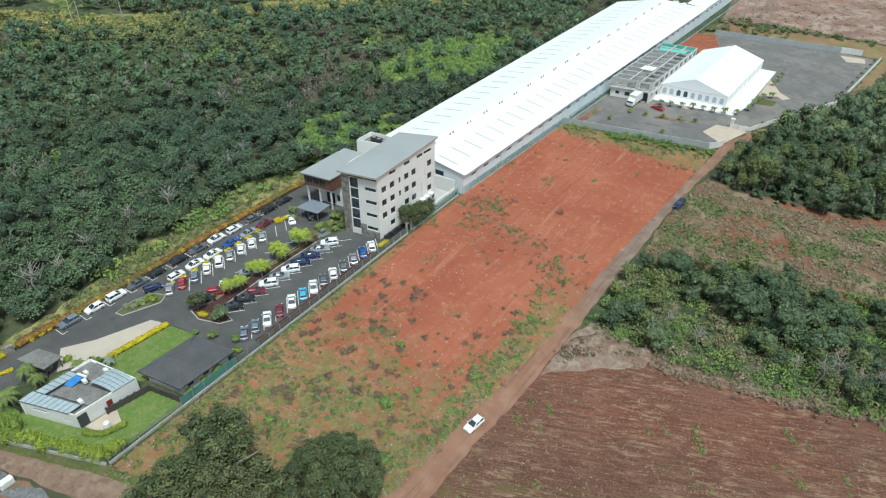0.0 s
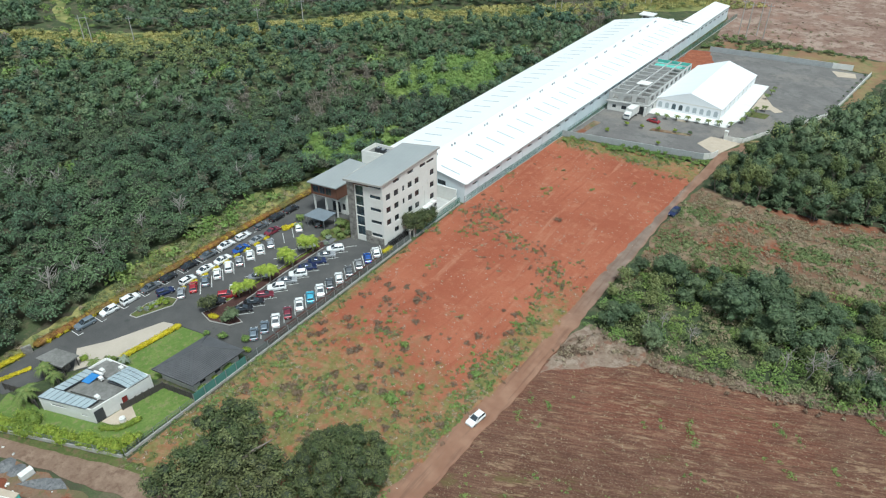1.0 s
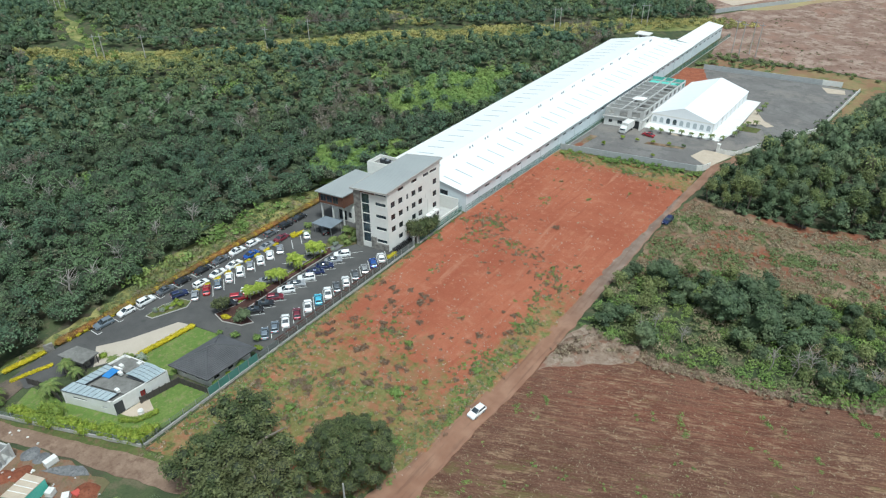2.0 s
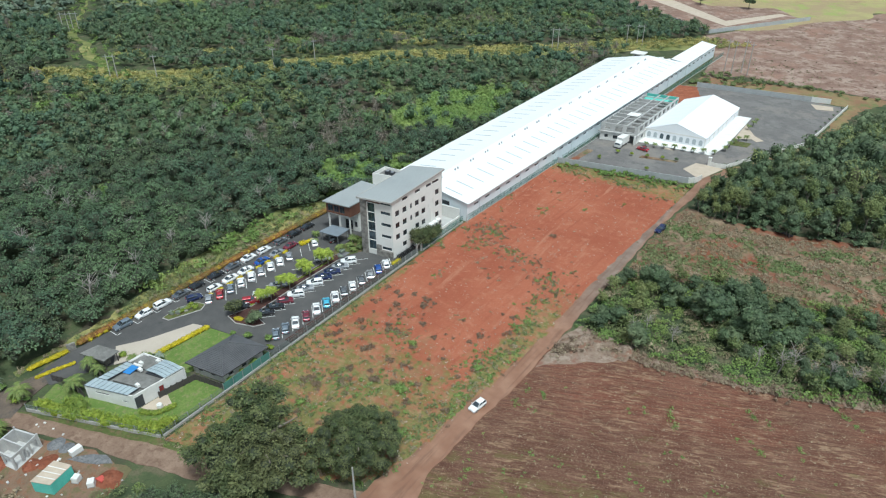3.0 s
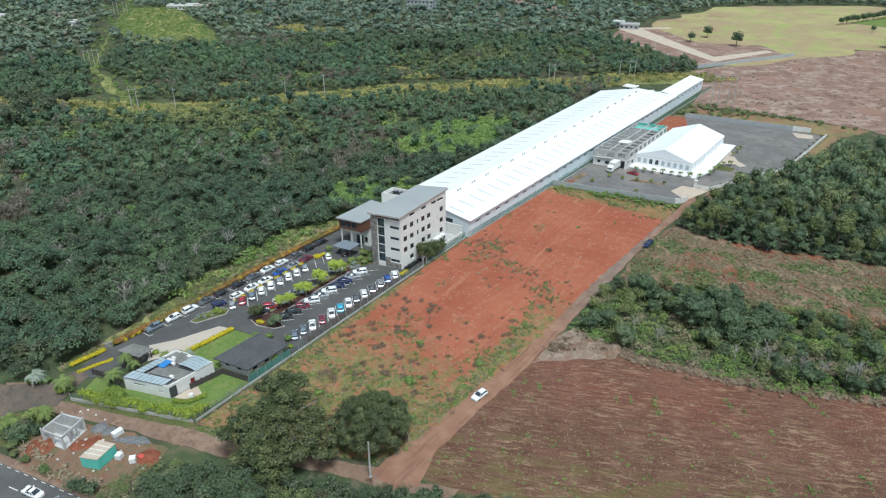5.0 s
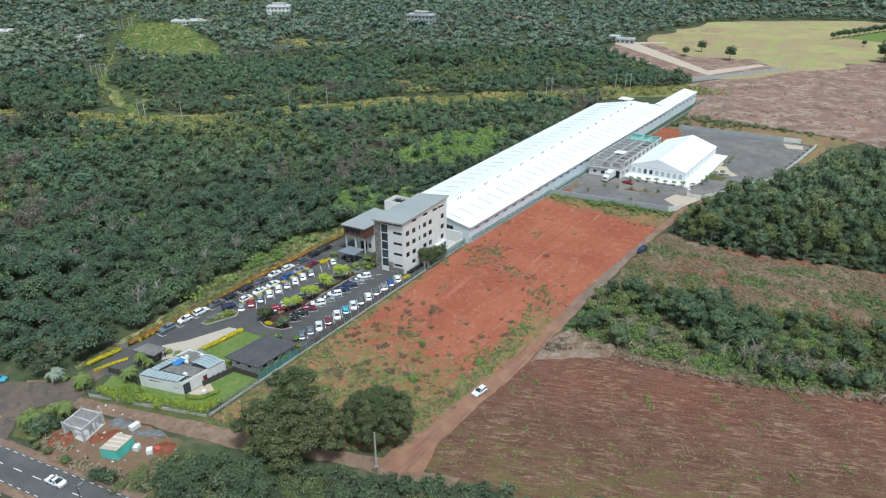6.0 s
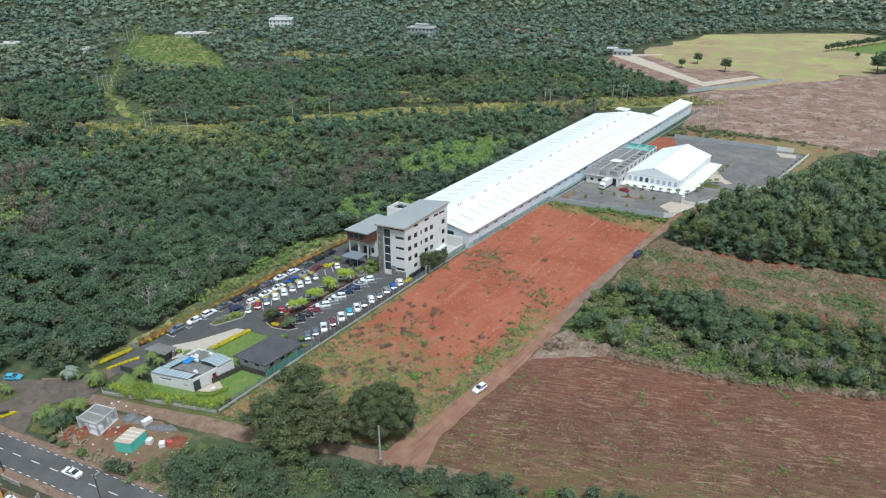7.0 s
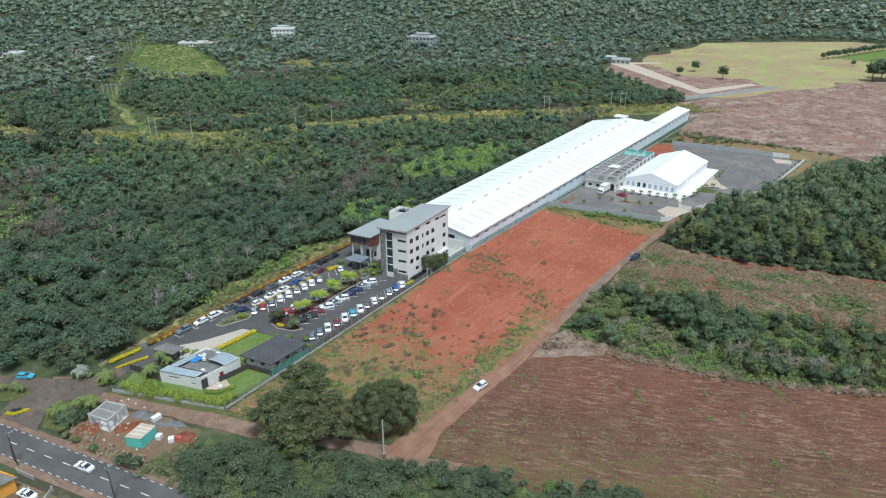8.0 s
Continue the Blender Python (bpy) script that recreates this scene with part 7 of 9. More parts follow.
# ---- vehicles ----
PAINT = {k: paint_car("car_paint_" + k, c, m) for k, c, m in (
    ("white", (0.78, 0.78, 0.77), 0.0), ("silver", (0.45, 0.46, 0.47), 0.5), ("grey", (0.16, 0.17, 0.18), 0.4), ("black", (0.018, 0.019, 0.022), 0.2),
    ("red", (0.34, 0.02, 0.03), 0.2), ("blue", (0.02, 0.09, 0.36), 0.2), ("navy", (0.018, 0.03, 0.10), 0.3), ("cyan", (0.10, 0.45, 0.62), 0.2), ("maroon", (0.20, 0.03, 0.05), 0.3), ("slate", (0.22, 0.26, 0.30), 0.4))}
SHAPES = {"hatch": [(-1.95, 0.72, 0.85), (-1.72, 0.93, 1.36), (-1.30, 0.94, 1.46), (-0.05, 0.93, 1.45), (1.0, 0.93, 0.94), (1.72, 0.80, 0.80), (1.98, 0.62, 0.66)],
          "sedan": [(-2.25, 0.75, 0.80), (-1.95, 0.98, 0.99), (-1.55, 0.96, 1.0), (-0.75, 0.96, 1.42), (0.1, 0.95, 1.42), (1.15, 0.93, 0.95), (1.95, 0.86, 0.86), (2.22, 0.60, 0.64)],
          "suv": [(-2.15, 0.85, 1.0), (-1.95, 1.03, 1.55), (-1.45, 1.04, 1.64), (0.05, 1.03, 1.62), (1.0, 1.02, 1.04), (1.85, 0.92, 0.92), (2.1, 0.70, 0.74)]}


def car(kind, paint, label):
    """A car that points along +y: lower body, glass house, roof, lamps and wheels."""
    t = thing("car", label, "car", "parked cars")
    prof = SHAPES[kind]
    L0, L1 = prof[0][0], prof[-1][0]
    W = 0.88 if kind != "suv" else 0.92
    belt = [min(b, z) for y, b, z in prof]
    g = G()
    ring = []
    n = len(prof)
    for i, (y, b, z) in enumerate(prof):
        taper = 0.90 if i in (0, n - 1) else 1.0
        zb = belt[i]
        ring.append(len(g.v))
        g.v += [(-W * taper * 0.94, y, 0.22), (-W * taper, y, 0.45), (-W * taper, y, zb * 0.82), (-W * taper * 0.90, y, zb), (W * taper * 0.90, y, zb), (W * taper, y, zb * 0.82), (W * taper, y, 0.45), (W * taper * 0.94, y, 0.22)]
    for a, b in zip(ring, ring[1:]):
        for j in range(8):
            g.f.append((a + j, a + (j + 1) % 8, b + (j + 1) % 8, b + j))
    g.f += [tuple(range(7, -1, -1)), tuple(ring[-1] + j for j in range(8))]
    part("body", g, paint, t)
    # glass house between the belt and the roof
    cab = [i for i in range(n) if prof[i][2] - belt[i] > 0.3]
    lo, hi = max(0, cab[0] - 1), min(n - 1, cab[-1] + 1)
    gl, roof = G(), G()
    yb0, yb1 = prof[lo][0] + (0.12 if kind != "sedan" else 0.1), prof[hi][0]
    yt0, yt1 = prof[cab[0]][0] + 0.12, prof[cab[-1]][0] + 0.05
    zb, zt = belt[cab[0]] - 0.02, prof[cab[0]][2] - 0.02
    w0, w1 = W * 0.88, W * 0.70
    B = [(-w0, yb0, zb), (w0, yb0, zb), (w0, yb1, zb - 0.03), (-w0, yb1, zb - 0.03), (-w1, yt0, zt), (w1, yt0, zt), (w1, yt1, zt), (-w1, yt1, zt)]
    gl.add(B, [(3, 2, 1, 0), (4, 5, 6, 7), (0, 1, 5, 4), (1, 2, 6, 5), (2, 3, 7, 6), (3, 0, 4, 7)])
    part("glazing", gl, M["glass"], t, "dark tinted glass")
    ym = (yt0 + yt1) / 2
    roof.add([(-w1, yt0, zt), (w1, yt0, zt), (w1, yt1, zt), (-w1, yt1, zt), (-w1 * 0.86, yt0 + 0.12, zt + 0.07), (w1 * 0.86, yt0 + 0.12, zt + 0.07), (w1 * 0.86, yt1 - 0.15, zt + 0.07), (-w1 * 0.86, yt1 - 0.15, zt + 0.07)],
             [(3, 2, 1, 0), (4, 5, 6, 7), (0, 1, 5, 4), (1, 2, 6, 5), (2, 3, 7, 6), (3, 0, 4, 7)])
    rf = part("roof", roof, paint, t)
    for s in (-1, 1):
        for (p, q) in (((w0, yb0, zb), (w1, yt0, zt)), ((w0, yb1, zb), (w1, yt1, zt)), ((w0, (yb0 + yb1) / 2 - 0.1, zb), (w1, ym, zt))):
            part("pillar", G().tube((s * p[0], p[1], p[2]), (s * q[0], q[1], q[2] + 0.03), 0.05, 0.045, 5), paint, t)
    for s in (-1, 1):
        part("headlight", G().box(s * W * 0.62 - 0.2, s * W * 0.62 + 0.2, L1 - 0.16, L1 + 0.015, 0.52, 0.66), M["lamp_white"], t)
        part("tail_light", G().box(s * W * 0.70 - 0.14, s * W * 0.70 + 0.14, L0 - 0.015, L0 + 0.12, 0.58, 0.76), M["lamp_red"], t)
        part("mirror", G().box(s * (W + 0.1) - 0.09, s * (W + 0.1) + 0.09, yb1 - 0.42, yb1 - 0.28, zb, zb + 0.13), paint, t)
        for y in (L0 + 0.78, L1 - 0.82):
            wh = part("wheel", G().tube((s * (W - 0.16), y, 0.31), (s * (W + 0.015), y, 0.31), 0.31, 0.31, 14), M["rubber"], t)
            part("rim", G().tube((s * (W + 0.012), y, 0.31), (s * (W + 0.03), y, 0.31), 0.19, 0.17, 10), M["rim"], wh)
    part("number_plate", G().box(-0.25, 0.25, L0 - 0.02, L0 + 0.05, 0.42, 0.53), M["white_paint"], t)
    return t


KEEP = {}
WORDS = {"hatch": "hatchback", "sedan": "saloon car", "suv": "tall estate car"}


def park(x, y, turn, kind, colour, where="parked on the asphalt", z=0.10):
    """Parks a car with its nose turned by degrees from +y (counter-clockwise)."""
    m = pose(x, y, z, 0, 0, turn)
    key = (kind, colour)
    if key in KEEP:
        c = copy_thing(KEEP[key], m)
    else:
        c = KEEP[key] = car(kind, PAINT[colour], "")
        c.matrix_basis = m @ Matrix.Scale(0.93, 4)
    c["label"] = "%s %s %s" % (colour if colour not in ("slate",) else "slate grey", WORDS[kind], where)
    return c


along = "parked beside the rust-coloured hedge"
for (x, y), k, c in zip([(-34.6, 14.9), (-34.4, 20.0), (-34.2, 24.7), (-34.1, 29.6), (-34.0, 34.0), (-33.9, 39.5), (-33.8, 44.6), (-33.6, 49.5), (-33.3, 54.3), (-33.1, 60.0), (-33.0, 65.0), (-32.9, 69.8)],
                        ["suv", "hatch", "suv", "sedan", "hatch", "sedan", "sedan", "sedan", "hatch", "hatch", "suv", "sedan"],
                        ["slate", "white", "white", "grey", "black", "black", "grey", "white", "white", "grey", "black", "black"]):
    park(x, y, -2 if y > 20 else 176, k, c, along)
island = "parked beside the central kerb"
for (x, y), k, c in zip([(-29.8, 35.7), (-29.8, 40.5), (-29.6, 45.1), (-29.6, 50.4), (-29.4, 55.2), (-29.2, 59.9)], ["hatch", "sedan", "sedan", "sedan", "sedan", "sedan"], ["white", "white", "white", "blue", "silver", "maroon"]):
    park(x, y, 0, k, c, island)
for (x, y), k, c, a in zip([(-30.4, 30.4), (-27.2, 32.0), (-26.8, 34.8), (-26.5, 37.7), (-26.5, 40.9), (-26.4, 44.0), (-26.2, 46.9), (-26.1, 49.9), (-25.9, 52.8), (-25.8, 55.9), (-25.4, 64.7)],
                           ["hatch", "hatch", "hatch", "hatch", "hatch", "suv", "hatch", "hatch", "hatch", "hatch", "hatch"],
                           ["navy", "silver", "red", "slate", "white", "white", "silver", "white", "white", "silver", "white"], [20] + [-51] * 10):
    park(x, y, -a, k, c, "parked nose-in with yellow shrubs ahead" if a < 0 else island)
for (x, y), k, c in zip([(-18.9, 34.2), (-18.7, 37.0), (-18.4, 39.9), (-18.3, 45.2), (-18.1, 60.0)], ["sedan", "suv", "suv", "sedan", "suv"], ["black", "red", "white", "silver", "white"]):
    park(x, y, -41, k, c, "parked beside the palm island")
for (x, y), k, c in zip([(-12.5, 35.7), (-12.4, 38.6), (-12.3, 41.6), (-12.2, 44.8), (-12.0, 47.7), (-11.9, 50.8), (-11.9, 53.8), (-11.8, 56.8), (-11.8, 59.7), (-11.8, 62.8)],
                        ["sedan", "sedan", "hatch", "suv", "sedan", "suv", "sedan", "sedan", "sedan", "suv"], ["black", "black", "maroon", "white", "silver", "white", "navy", "navy", "silver", "white"]):
    park(x, y, -43 if k != 'suv' else 137, k, c, "parked in a marked bay")
for (x, y), k, c in zip([(-4.9, 31.7), (-4.7, 34.3), (-4.4, 37.0), (-4.2, 40.1), (-4.2, 43.4), (-4.0, 46.4), (-3.9, 49.3), (-3.8, 52.1), (-3.6, 54.9), (-3.5, 58.0), (-3.4, 61.2), (-3.3, 64.2), (-3.2, 67.1)],
                        ["hatch", "hatch", "sedan", "hatch", "sedan", "hatch", "sedan", "hatch", "hatch", "hatch", "hatch", "hatch", "hatch"],
                        ["slate", "slate", "white", "maroon", "white", "cyan", "white", "grey", "white", "grey", "silver", "blue", "white"]):
    park(x, y, 47, k, c, "parked beside the side fence")
park(-23.2, 68.6, 60, "suv", "black", "parked under the entrance canopy")
park(42.0, 38.0, 171, "hatch", "white", "standing on the dirt track", 0.16)
park(47.2, 123.4, 175, "suv", "navy", "standing on the dirt track", 0.16)
park(-47.8, -18.8, -55, "hatch", "cyan", "standing on the dusty lane", 0.12)
park(22.9, 175.8, 82, "sedan", "red", "parked in the event yard")
park(-7.9, -27.3, 101, "sedan", "white", "standing on the main road", 0.06)
park(-9.7, -37.2, 100, "sedan", "white", "parked in the forecourt", 0.1)


def lorry(m):
    t = thing("lorry", "white box lorry parked before the unfinished building", "lorry", "", "", m)
    part("box_body", G().box(-1.2, 1.2, -3.6, 1.6, 0.9, 3.4), M["white"], t)
    cab = part("cab", G().prism([(-1.1, 1.75), (1.1, 1.75), (1.1, 3.4), (-1.1, 3.4)], 0.5, [2.6, 2.6, 1.5, 1.5]), M["white"], t)
    part("windscreen", G().prism([(-0.95, 3.0), (0.95, 3.0), (0.95, 3.42), (-0.95, 3.42)], [1.5, 1.5, 1.45, 1.45], [1.82, 1.82, 1.53, 1.53]), M["glass"], cab)
    part("chassis", G().box(-0.6, 0.6, -3.5, 3.2, 0.5, 0.9), M["frame_dark"], t)
    for y in (-2.4, 2.6):
        for s in (-1, 1):
            w = part("wheel", G().tube((s * 0.85, y, 0.42), (s * 1.15, y, 0.42), 0.42, 0.42, 14), M["rubber"], t)
            part("rim", G().tube((s * 1.15, y, 0.42), (s * 1.17, y, 0.42), 0.22, 0.2, 10), M["rim"], w)
    for s in (-1, 1):
        part("headlight", G().box(s * 0.8 - 0.15, s * 0.8 + 0.15, 3.38, 3.43, 0.7, 0.9), M["lamp_white"], t)


lorry(pose(15.2, 175.6, 0.1, 0, 0, 176))


def motorbike():
    t = thing("motorbike", "dark motorbike parked against the office wall", "motorbike", "motorbikes by the office")
    for y in (-0.6, 0.6):
        part("wheel", G().tube((-0.05, y, 0.3), (0.05, y, 0.3), 0.3, 0.3, 12), M["rubber"], t)
    part("frame", G().prism([(-0.12, -0.45), (0.12, -0.45), (0.12, 0.4), (-0.12, 0.4)], [0.45, 0.45, 0.4, 0.4], [0.75, 0.75, 0.85, 0.85]), PAINT["black"], t)
    part("seat", G().box(-0.13, 0.13, -0.65, 0.0, 0.75, 0.85), M["rubber"], t)
    part("handlebar", G().tube((-0.35, 0.45, 1.0), (0.35, 0.45, 1.0), 0.025), M["metal"], t)
    part("fork", G().tube((0, 0.6, 0.3), (0, 0.42, 1.0), 0.04), M["metal"], t)
    return t


mb = motorbike()
mb.matrix_basis = pose(-2.7, 71.6, 0.1, 0, 0, 70)
for i in range(1, 11):
    copy_thing(mb, pose(-2.65 + 0.05 * (i % 3), 71.6 + 0.62 * i, 0.1, 0, 0, 65 + 4 * (i % 4)))

# ---- car park fittings ----
def line_mark(a, b, w=0.12, z=0.10, name="bay_line"):
    return tagged(part(name, G().bar(a, b, w, z - 0.02, z + 0.006), M["white_paint"]), "white painted bay line on the asphalt", "road marking", "bay lines", "structure")


for i in range(13):
    x, y = -4.2 + i * 0.11, 35.7 + i * 2.98 - 2.9
    line_mark((x + 1.1, y - 1.0), (x - 2.3, y + 2.1))
for i in range(11):
    x, y = -12.3 + i * 0.13, 34.4 + i * 3.05
    line_mark((x - 1.8, y - 2.0), (x + 2.0, y + 2.2))
for i in range(11):
    x, y = -24.1 + i * 0.05, 34.3 + i * 3.0
    line_mark((x, y), (x - 3.4, y + 2.75))
for i in range(6):
    x, y = -19.6, 37.0 + i * 4.2
    line_mark((x - 1.5, y - 1.6), (x + 1.2, y + 1.5))
for i in range(13):
    y = 12.4 + i * 4.95
    line_mark((-35.4, y), (-33.0, y))
for i in range(11):
    line_mark((-33.0, 12.4 + 5 * i), (-33.0, 13.4 + 5 * i))


def island(name, pts, label, top):
    t = thing(name, label, "planting island", "", "structure")
    part("kerb", G().prism(pts, 0.0, 0.24), M["kerb"], t)
    part("bed", G().prism(grow(pts, -0.18), 0.1, 0.29), top, t)
    return t


island("palm_island", [(-18.9, 30.4), (-15.5, 29.6), (-11.2, 31.0), (-9.8, 33.2), (-14.6, 34.3), (-15.0, 50), (-14.6, 63.5), (-17.0, 63.8), (-17.2, 50), (-17.4, 35.2)], "long mulched palm island with pale kerb", M["mulch"])
island("rock_garden", [(-30.2, 21.6), (-28.4, 21.9), (-25.6, 28.6), (-26.6, 30.6), (-29.0, 29.9), (-30.6, 26)], "small rock garden island with pale kerb", M["verge"])
for i in range(12):
    y = 32.9 + i * 2.92
    k = thing("planter_bed", "dark mulched bed with a kerb at the fence", "planting bed", "fence beds", "structure")
    part("kerb", G().prism([(-2.3, y - 1.1), (-0.7, y - 1.0), (-0.7, y + 1.5), (-2.2 + 0.05, y + 1.3)], 0.0, 0.2), M["mulch"], k)
sheet("entrance_bed", [(-18.8, 63.5), (-15.2, 64.0), (-12.6, 68.8), (-13.2, 74.5), (-19.2, 74.5), (-18.6, 70)], 0.22, M["verge"], "green planting bed at the office entrance", "planting bed")
sheet("stone_bed", [(-17.2, 61.5), (-14.4, 61.8), (-14.6, 66.5), (-16.6, 66)], 0.25, M["gravel"], "grey pebble bed at the island's end", "planting bed")

# hedges
hedge([(-20.3, 13.2), (-19.0, 25.2)], 1.0, 0.95, M["hedge"], "clipped bright yellow hedge along the lawn", seed=2, dens=110)
hedge([(-37.0, -4.2), (-36.1, 3.2)], 0.9, 0.9, M["hedge"], "clipped bright yellow hedge along the drive", seed=3, dens=110)
hedge([(-33.6, -4.6), (-32.9, -1.8), (-31.6, 2.2)], 0.6, 0.6, M["hedge"], "low clipped yellow hedge beside the drive", seed=4)
hedge([(-36.5, 6.0), (-36.2, 30), (-36.1, 56), (-35.4, 80)], 1.7, 1.3, M["rust_hedge"], "loose hedge of rust and yellow foliage", seed=5, dens=110)
rng_h = random.Random(6)
for i in range(9):
    y = 7.5 + i * 1.9 + rng_h.uniform(-0.5, 0.5)
    hedge([(-36.0, y), (-35.9, y + 0.7)], 0.8, 0.9, M["hedge"], "small yellow shrub in the rust hedge", "shrub", 20 + i, 60)
for i in range(11):
    y = 33.3 + i * 2.98
    if i not in (9,):
        hedge([(-28.55, y - 0.7), (-28.5, y + 0.6)], 0.75, 0.7, M["hedge"], "small clipped yellow shrub between the bays", "shrub", 40 + i, 60)
hedge([(-27.6, 62.0), (-27.2, 65.5)], 0.9, 0.8, M["hedge"], "clipped yellow shrub at the car park end", "shrub", 55, 80)
hedge([(-1.9, 68.2), (-1.5, 70.6)], 1.2, 0.95, M["hedge"], "rounded bright yellow shrub by the fence", "shrub", 56, 90)
hedge([(-16.4, 30.6), (-15.0, 31.2)], 1.0, 0.9, M["hedge"], "rounded bright yellow shrub on the island", "shrub", 57, 90)
hedge([(-26.4, 8.9), (-25.6, 9.6)], 1.6, 0.8, M["creeper"], "rounded lime green shrub by the forecourt", "shrub", 58, 120)
hedge([(-18.0, 35.5), (-16.6, 50), (-16.0, 62)], 0.5, 0.35, M["creeper"], "low lime ground cover along the palm island", "ground_cover", 59, 30)

# trees of the car park
def at(ob, x, y, z=0.2, turn=0, s=1.0):
    ob.matrix_basis = pose(x, y, z, 0, 0, turn) @ Matrix.Scale(s, 4)
    return ob


pl = palm("palm", "palm with a full lime green crown on a pale trunk", 101, 3.3, 34, 2.0, M["palm_lime"], "car park palms", 0.8, 0.13, 0.17)
at(pl, -16.4, 38.2)
for i, (x, y, s) in enumerate(((-15.6, 40.4, 0.95), (-16.9, 44.8, 1.0), (-14.9, 45.6, 1.05), (-17.0, 52.0, 1.05), (-15.0, 52.4, 1.0), (-16.6, 58.4, 1.1), (-15.4, 59.3, 1.15))):
    copy_thing(pl, pose(x, y, 0.2, 0, 0, 50 * i) @ Matrix.Scale(s, 4))
at(tree("round_tree", "small round clipped dark green tree on the island", 111, 3.0, 1.7, 6, 900, 0.14, M["mango"], 0.12, 0.35, "", core=0.85), -17.8, 31.6, 0.2, 0, 1.3)
at(tree("round_tree", "small round grey-green shrub tree on the island", 112, 2.4, 1.6, 6, 800, 0.14, M["thicket"], 0.1, 0.2, "", core=0.85), -11.9, 32.2, 0.2, 0, 1.25)
ot = at(tree("side_tree", "leafy dark green tree beside the office and fence", 113, 6.0, 2.9, 8, 2600, 0.2, M["mango"], 0.2, 0.25, "trees beside the office"), -1.2, 78.6, 0)
copy_thing(ot, pose(-0.6, 82.4, 0, 0, 0, 130) @ Matrix.Scale(0.85, 4))
copy_thing(ot, pose(-0.9, 85.2, 0, 0, 0, 230) @ Matrix.Scale(0.7, 4))
for i, (x, y, s) in enumerate(((-18.0, 66.2, 1.0), (-16.4, 68.4, 0.9), (-14.4, 67.4, 0.8), (-17.6, 71.0, 1.1), (-14.6, 71.4, 1.0), (-25.2, 64.8, 0.9), (-28.0, 68.0, 0.9))):
    at(palm("palm", "low bushy palm in the entrance bed", 120 + i, 1.2, 14, 1.6, M["palm"], "entrance bed palms", 0.8, 0.09, 0.2), x, y, 0.15, 33 * i, s)
for i, (x, y, s) in enumerate(((-16.0, 65.2, 1.0), (-14.9, 63.2, 0.8), (-13.6, 69.5, 1.2), (-19.0, 72.5, 1.1), (-28.2, 25.5, 0.8), (-27.0, 28.2, 0.9), (-29.5, 24.0, 0.6), (-28.8, 28.4, 0.7))):
    rg = np.random.default_rng(140 + i)
    me = mesh_of("shrub", [crown(rg, lumpy(rg, 1.2, 0.9, 4), 260, 0.12)])
    me.materials.append(M["palm_grey"] if i in (0, 1) else (M["creeper"] if i > 3 else M["weed"]))
    at(tagged(new("shrub", me), "silver-grey leafy shrub in the pebble bed" if i in (0, 1) else "leafy green shrub in a planting bed", "shrub", "bed shrubs"), x, y, 0.2, 0, s)

rk = random.Random(33)
for i in range(16):
    a, b = rk.uniform(0.1, 0.9), rk.uniform(0.15, 0.85)
    x, y, size = -30.2 + 1.6 * b + 3.4 * a * (0.4 + 0.5 * b), 22.2 + 7.6 * a, rk.uniform(0.22, 0.55)
    g = G()
    for p in ICO_V:
        k = 1 + 0.35 * noise.noise((p[0] * 1.7 + i, p[1] * 1.7, p[2] * 1.7))
        g.v.append((p[0] * size * k, p[1] * size * k * 0.8, p[2] * size * k * 0.7 + size * 0.25))
    g.f = [tuple(int(q) for q in f) for f in ICO_F]
    at(tagged(part("rock", g, M["stone"]), "rough grey rock in the planted island", "rock", "island rocks"), x, y, 0.27, 40 * i)
    if i % 2:
        rg = np.random.default_rng(320 + i)
        me = mesh_of("shrub", [crown(rg, lumpy(rg, 0.9, 0.7, 4), 200, 0.1, 0.5)])
        me.materials.append(M["palm_grey"] if i % 4 == 1 else M["creeper"])
        at(tagged(new("shrub", me), "low leafy shrub between the island rocks", "shrub", "bed shrubs"), x, y, 0.2, 0, 1.0)

# garden palms and shrubs round the bungalow
for i, (x, y, h, L, mat, lab) in enumerate(((-37.2, -11.6, 2.4, 2.9, "palm_grey", "silver date palm beside the lane"), (-29.9, -9.4, 2.6, 3.1, "palm", "green date palm at the gate"),
                                            (-23.3, -1.9, 3.0, 2.8, "palm", "arching green palm beside the bungalow"), (-27.4, 2.6, 2.6, 2.2, "palm", "green palm behind the gate hut"),
                                            (-24.2, 3.2, 2.2, 1.9, "palm", "green palm behind the gate hut"), (-21.9, 9.0, 1.6, 1.6, "palm", "green palm beside the forecourt"), (-18.6, 12.6, 1.4, 1.5, "palm_grey", "grey-green palm by the lawn"))):
    at(palm("palm", lab, 160 + i, h, 20, L, M[mat], "garden palms", 0.95, 0.2, 0.11), x, y, 0.1, 20 * i)
for i, (x, y) in enumerate(((-36.8, -11.0), (-38.2, -12.2), (-35.8, -10.2), (-30.0, -10.2), (-28.8, -8.8), (-25.4, -1.5), (-21.6, 6.5), (-20.8, 11.2), (-12.6, 26.6), (-2.4, 27.8), (-4.8, 29.6), (-1.6, 22.6), (-1.6, 19.6), (-1.5, 16.6), (-9.2, 27.8))):
    rg = np.random.default_rng(180 + i)
    me = mesh_of("shrub", [crown(rg, lumpy(rg, 1.5, 1.1, 5), 320, 0.14)])
    me.materials.append(M["lush"] if i % 3 else M["creeper"])
    at(tagged(new("shrub", me), "leafy green garden shrub beside the wall", "shrub", "garden shrubs"), x, y, 0.0, 0, 0.7 + 0.13 * (i % 4))
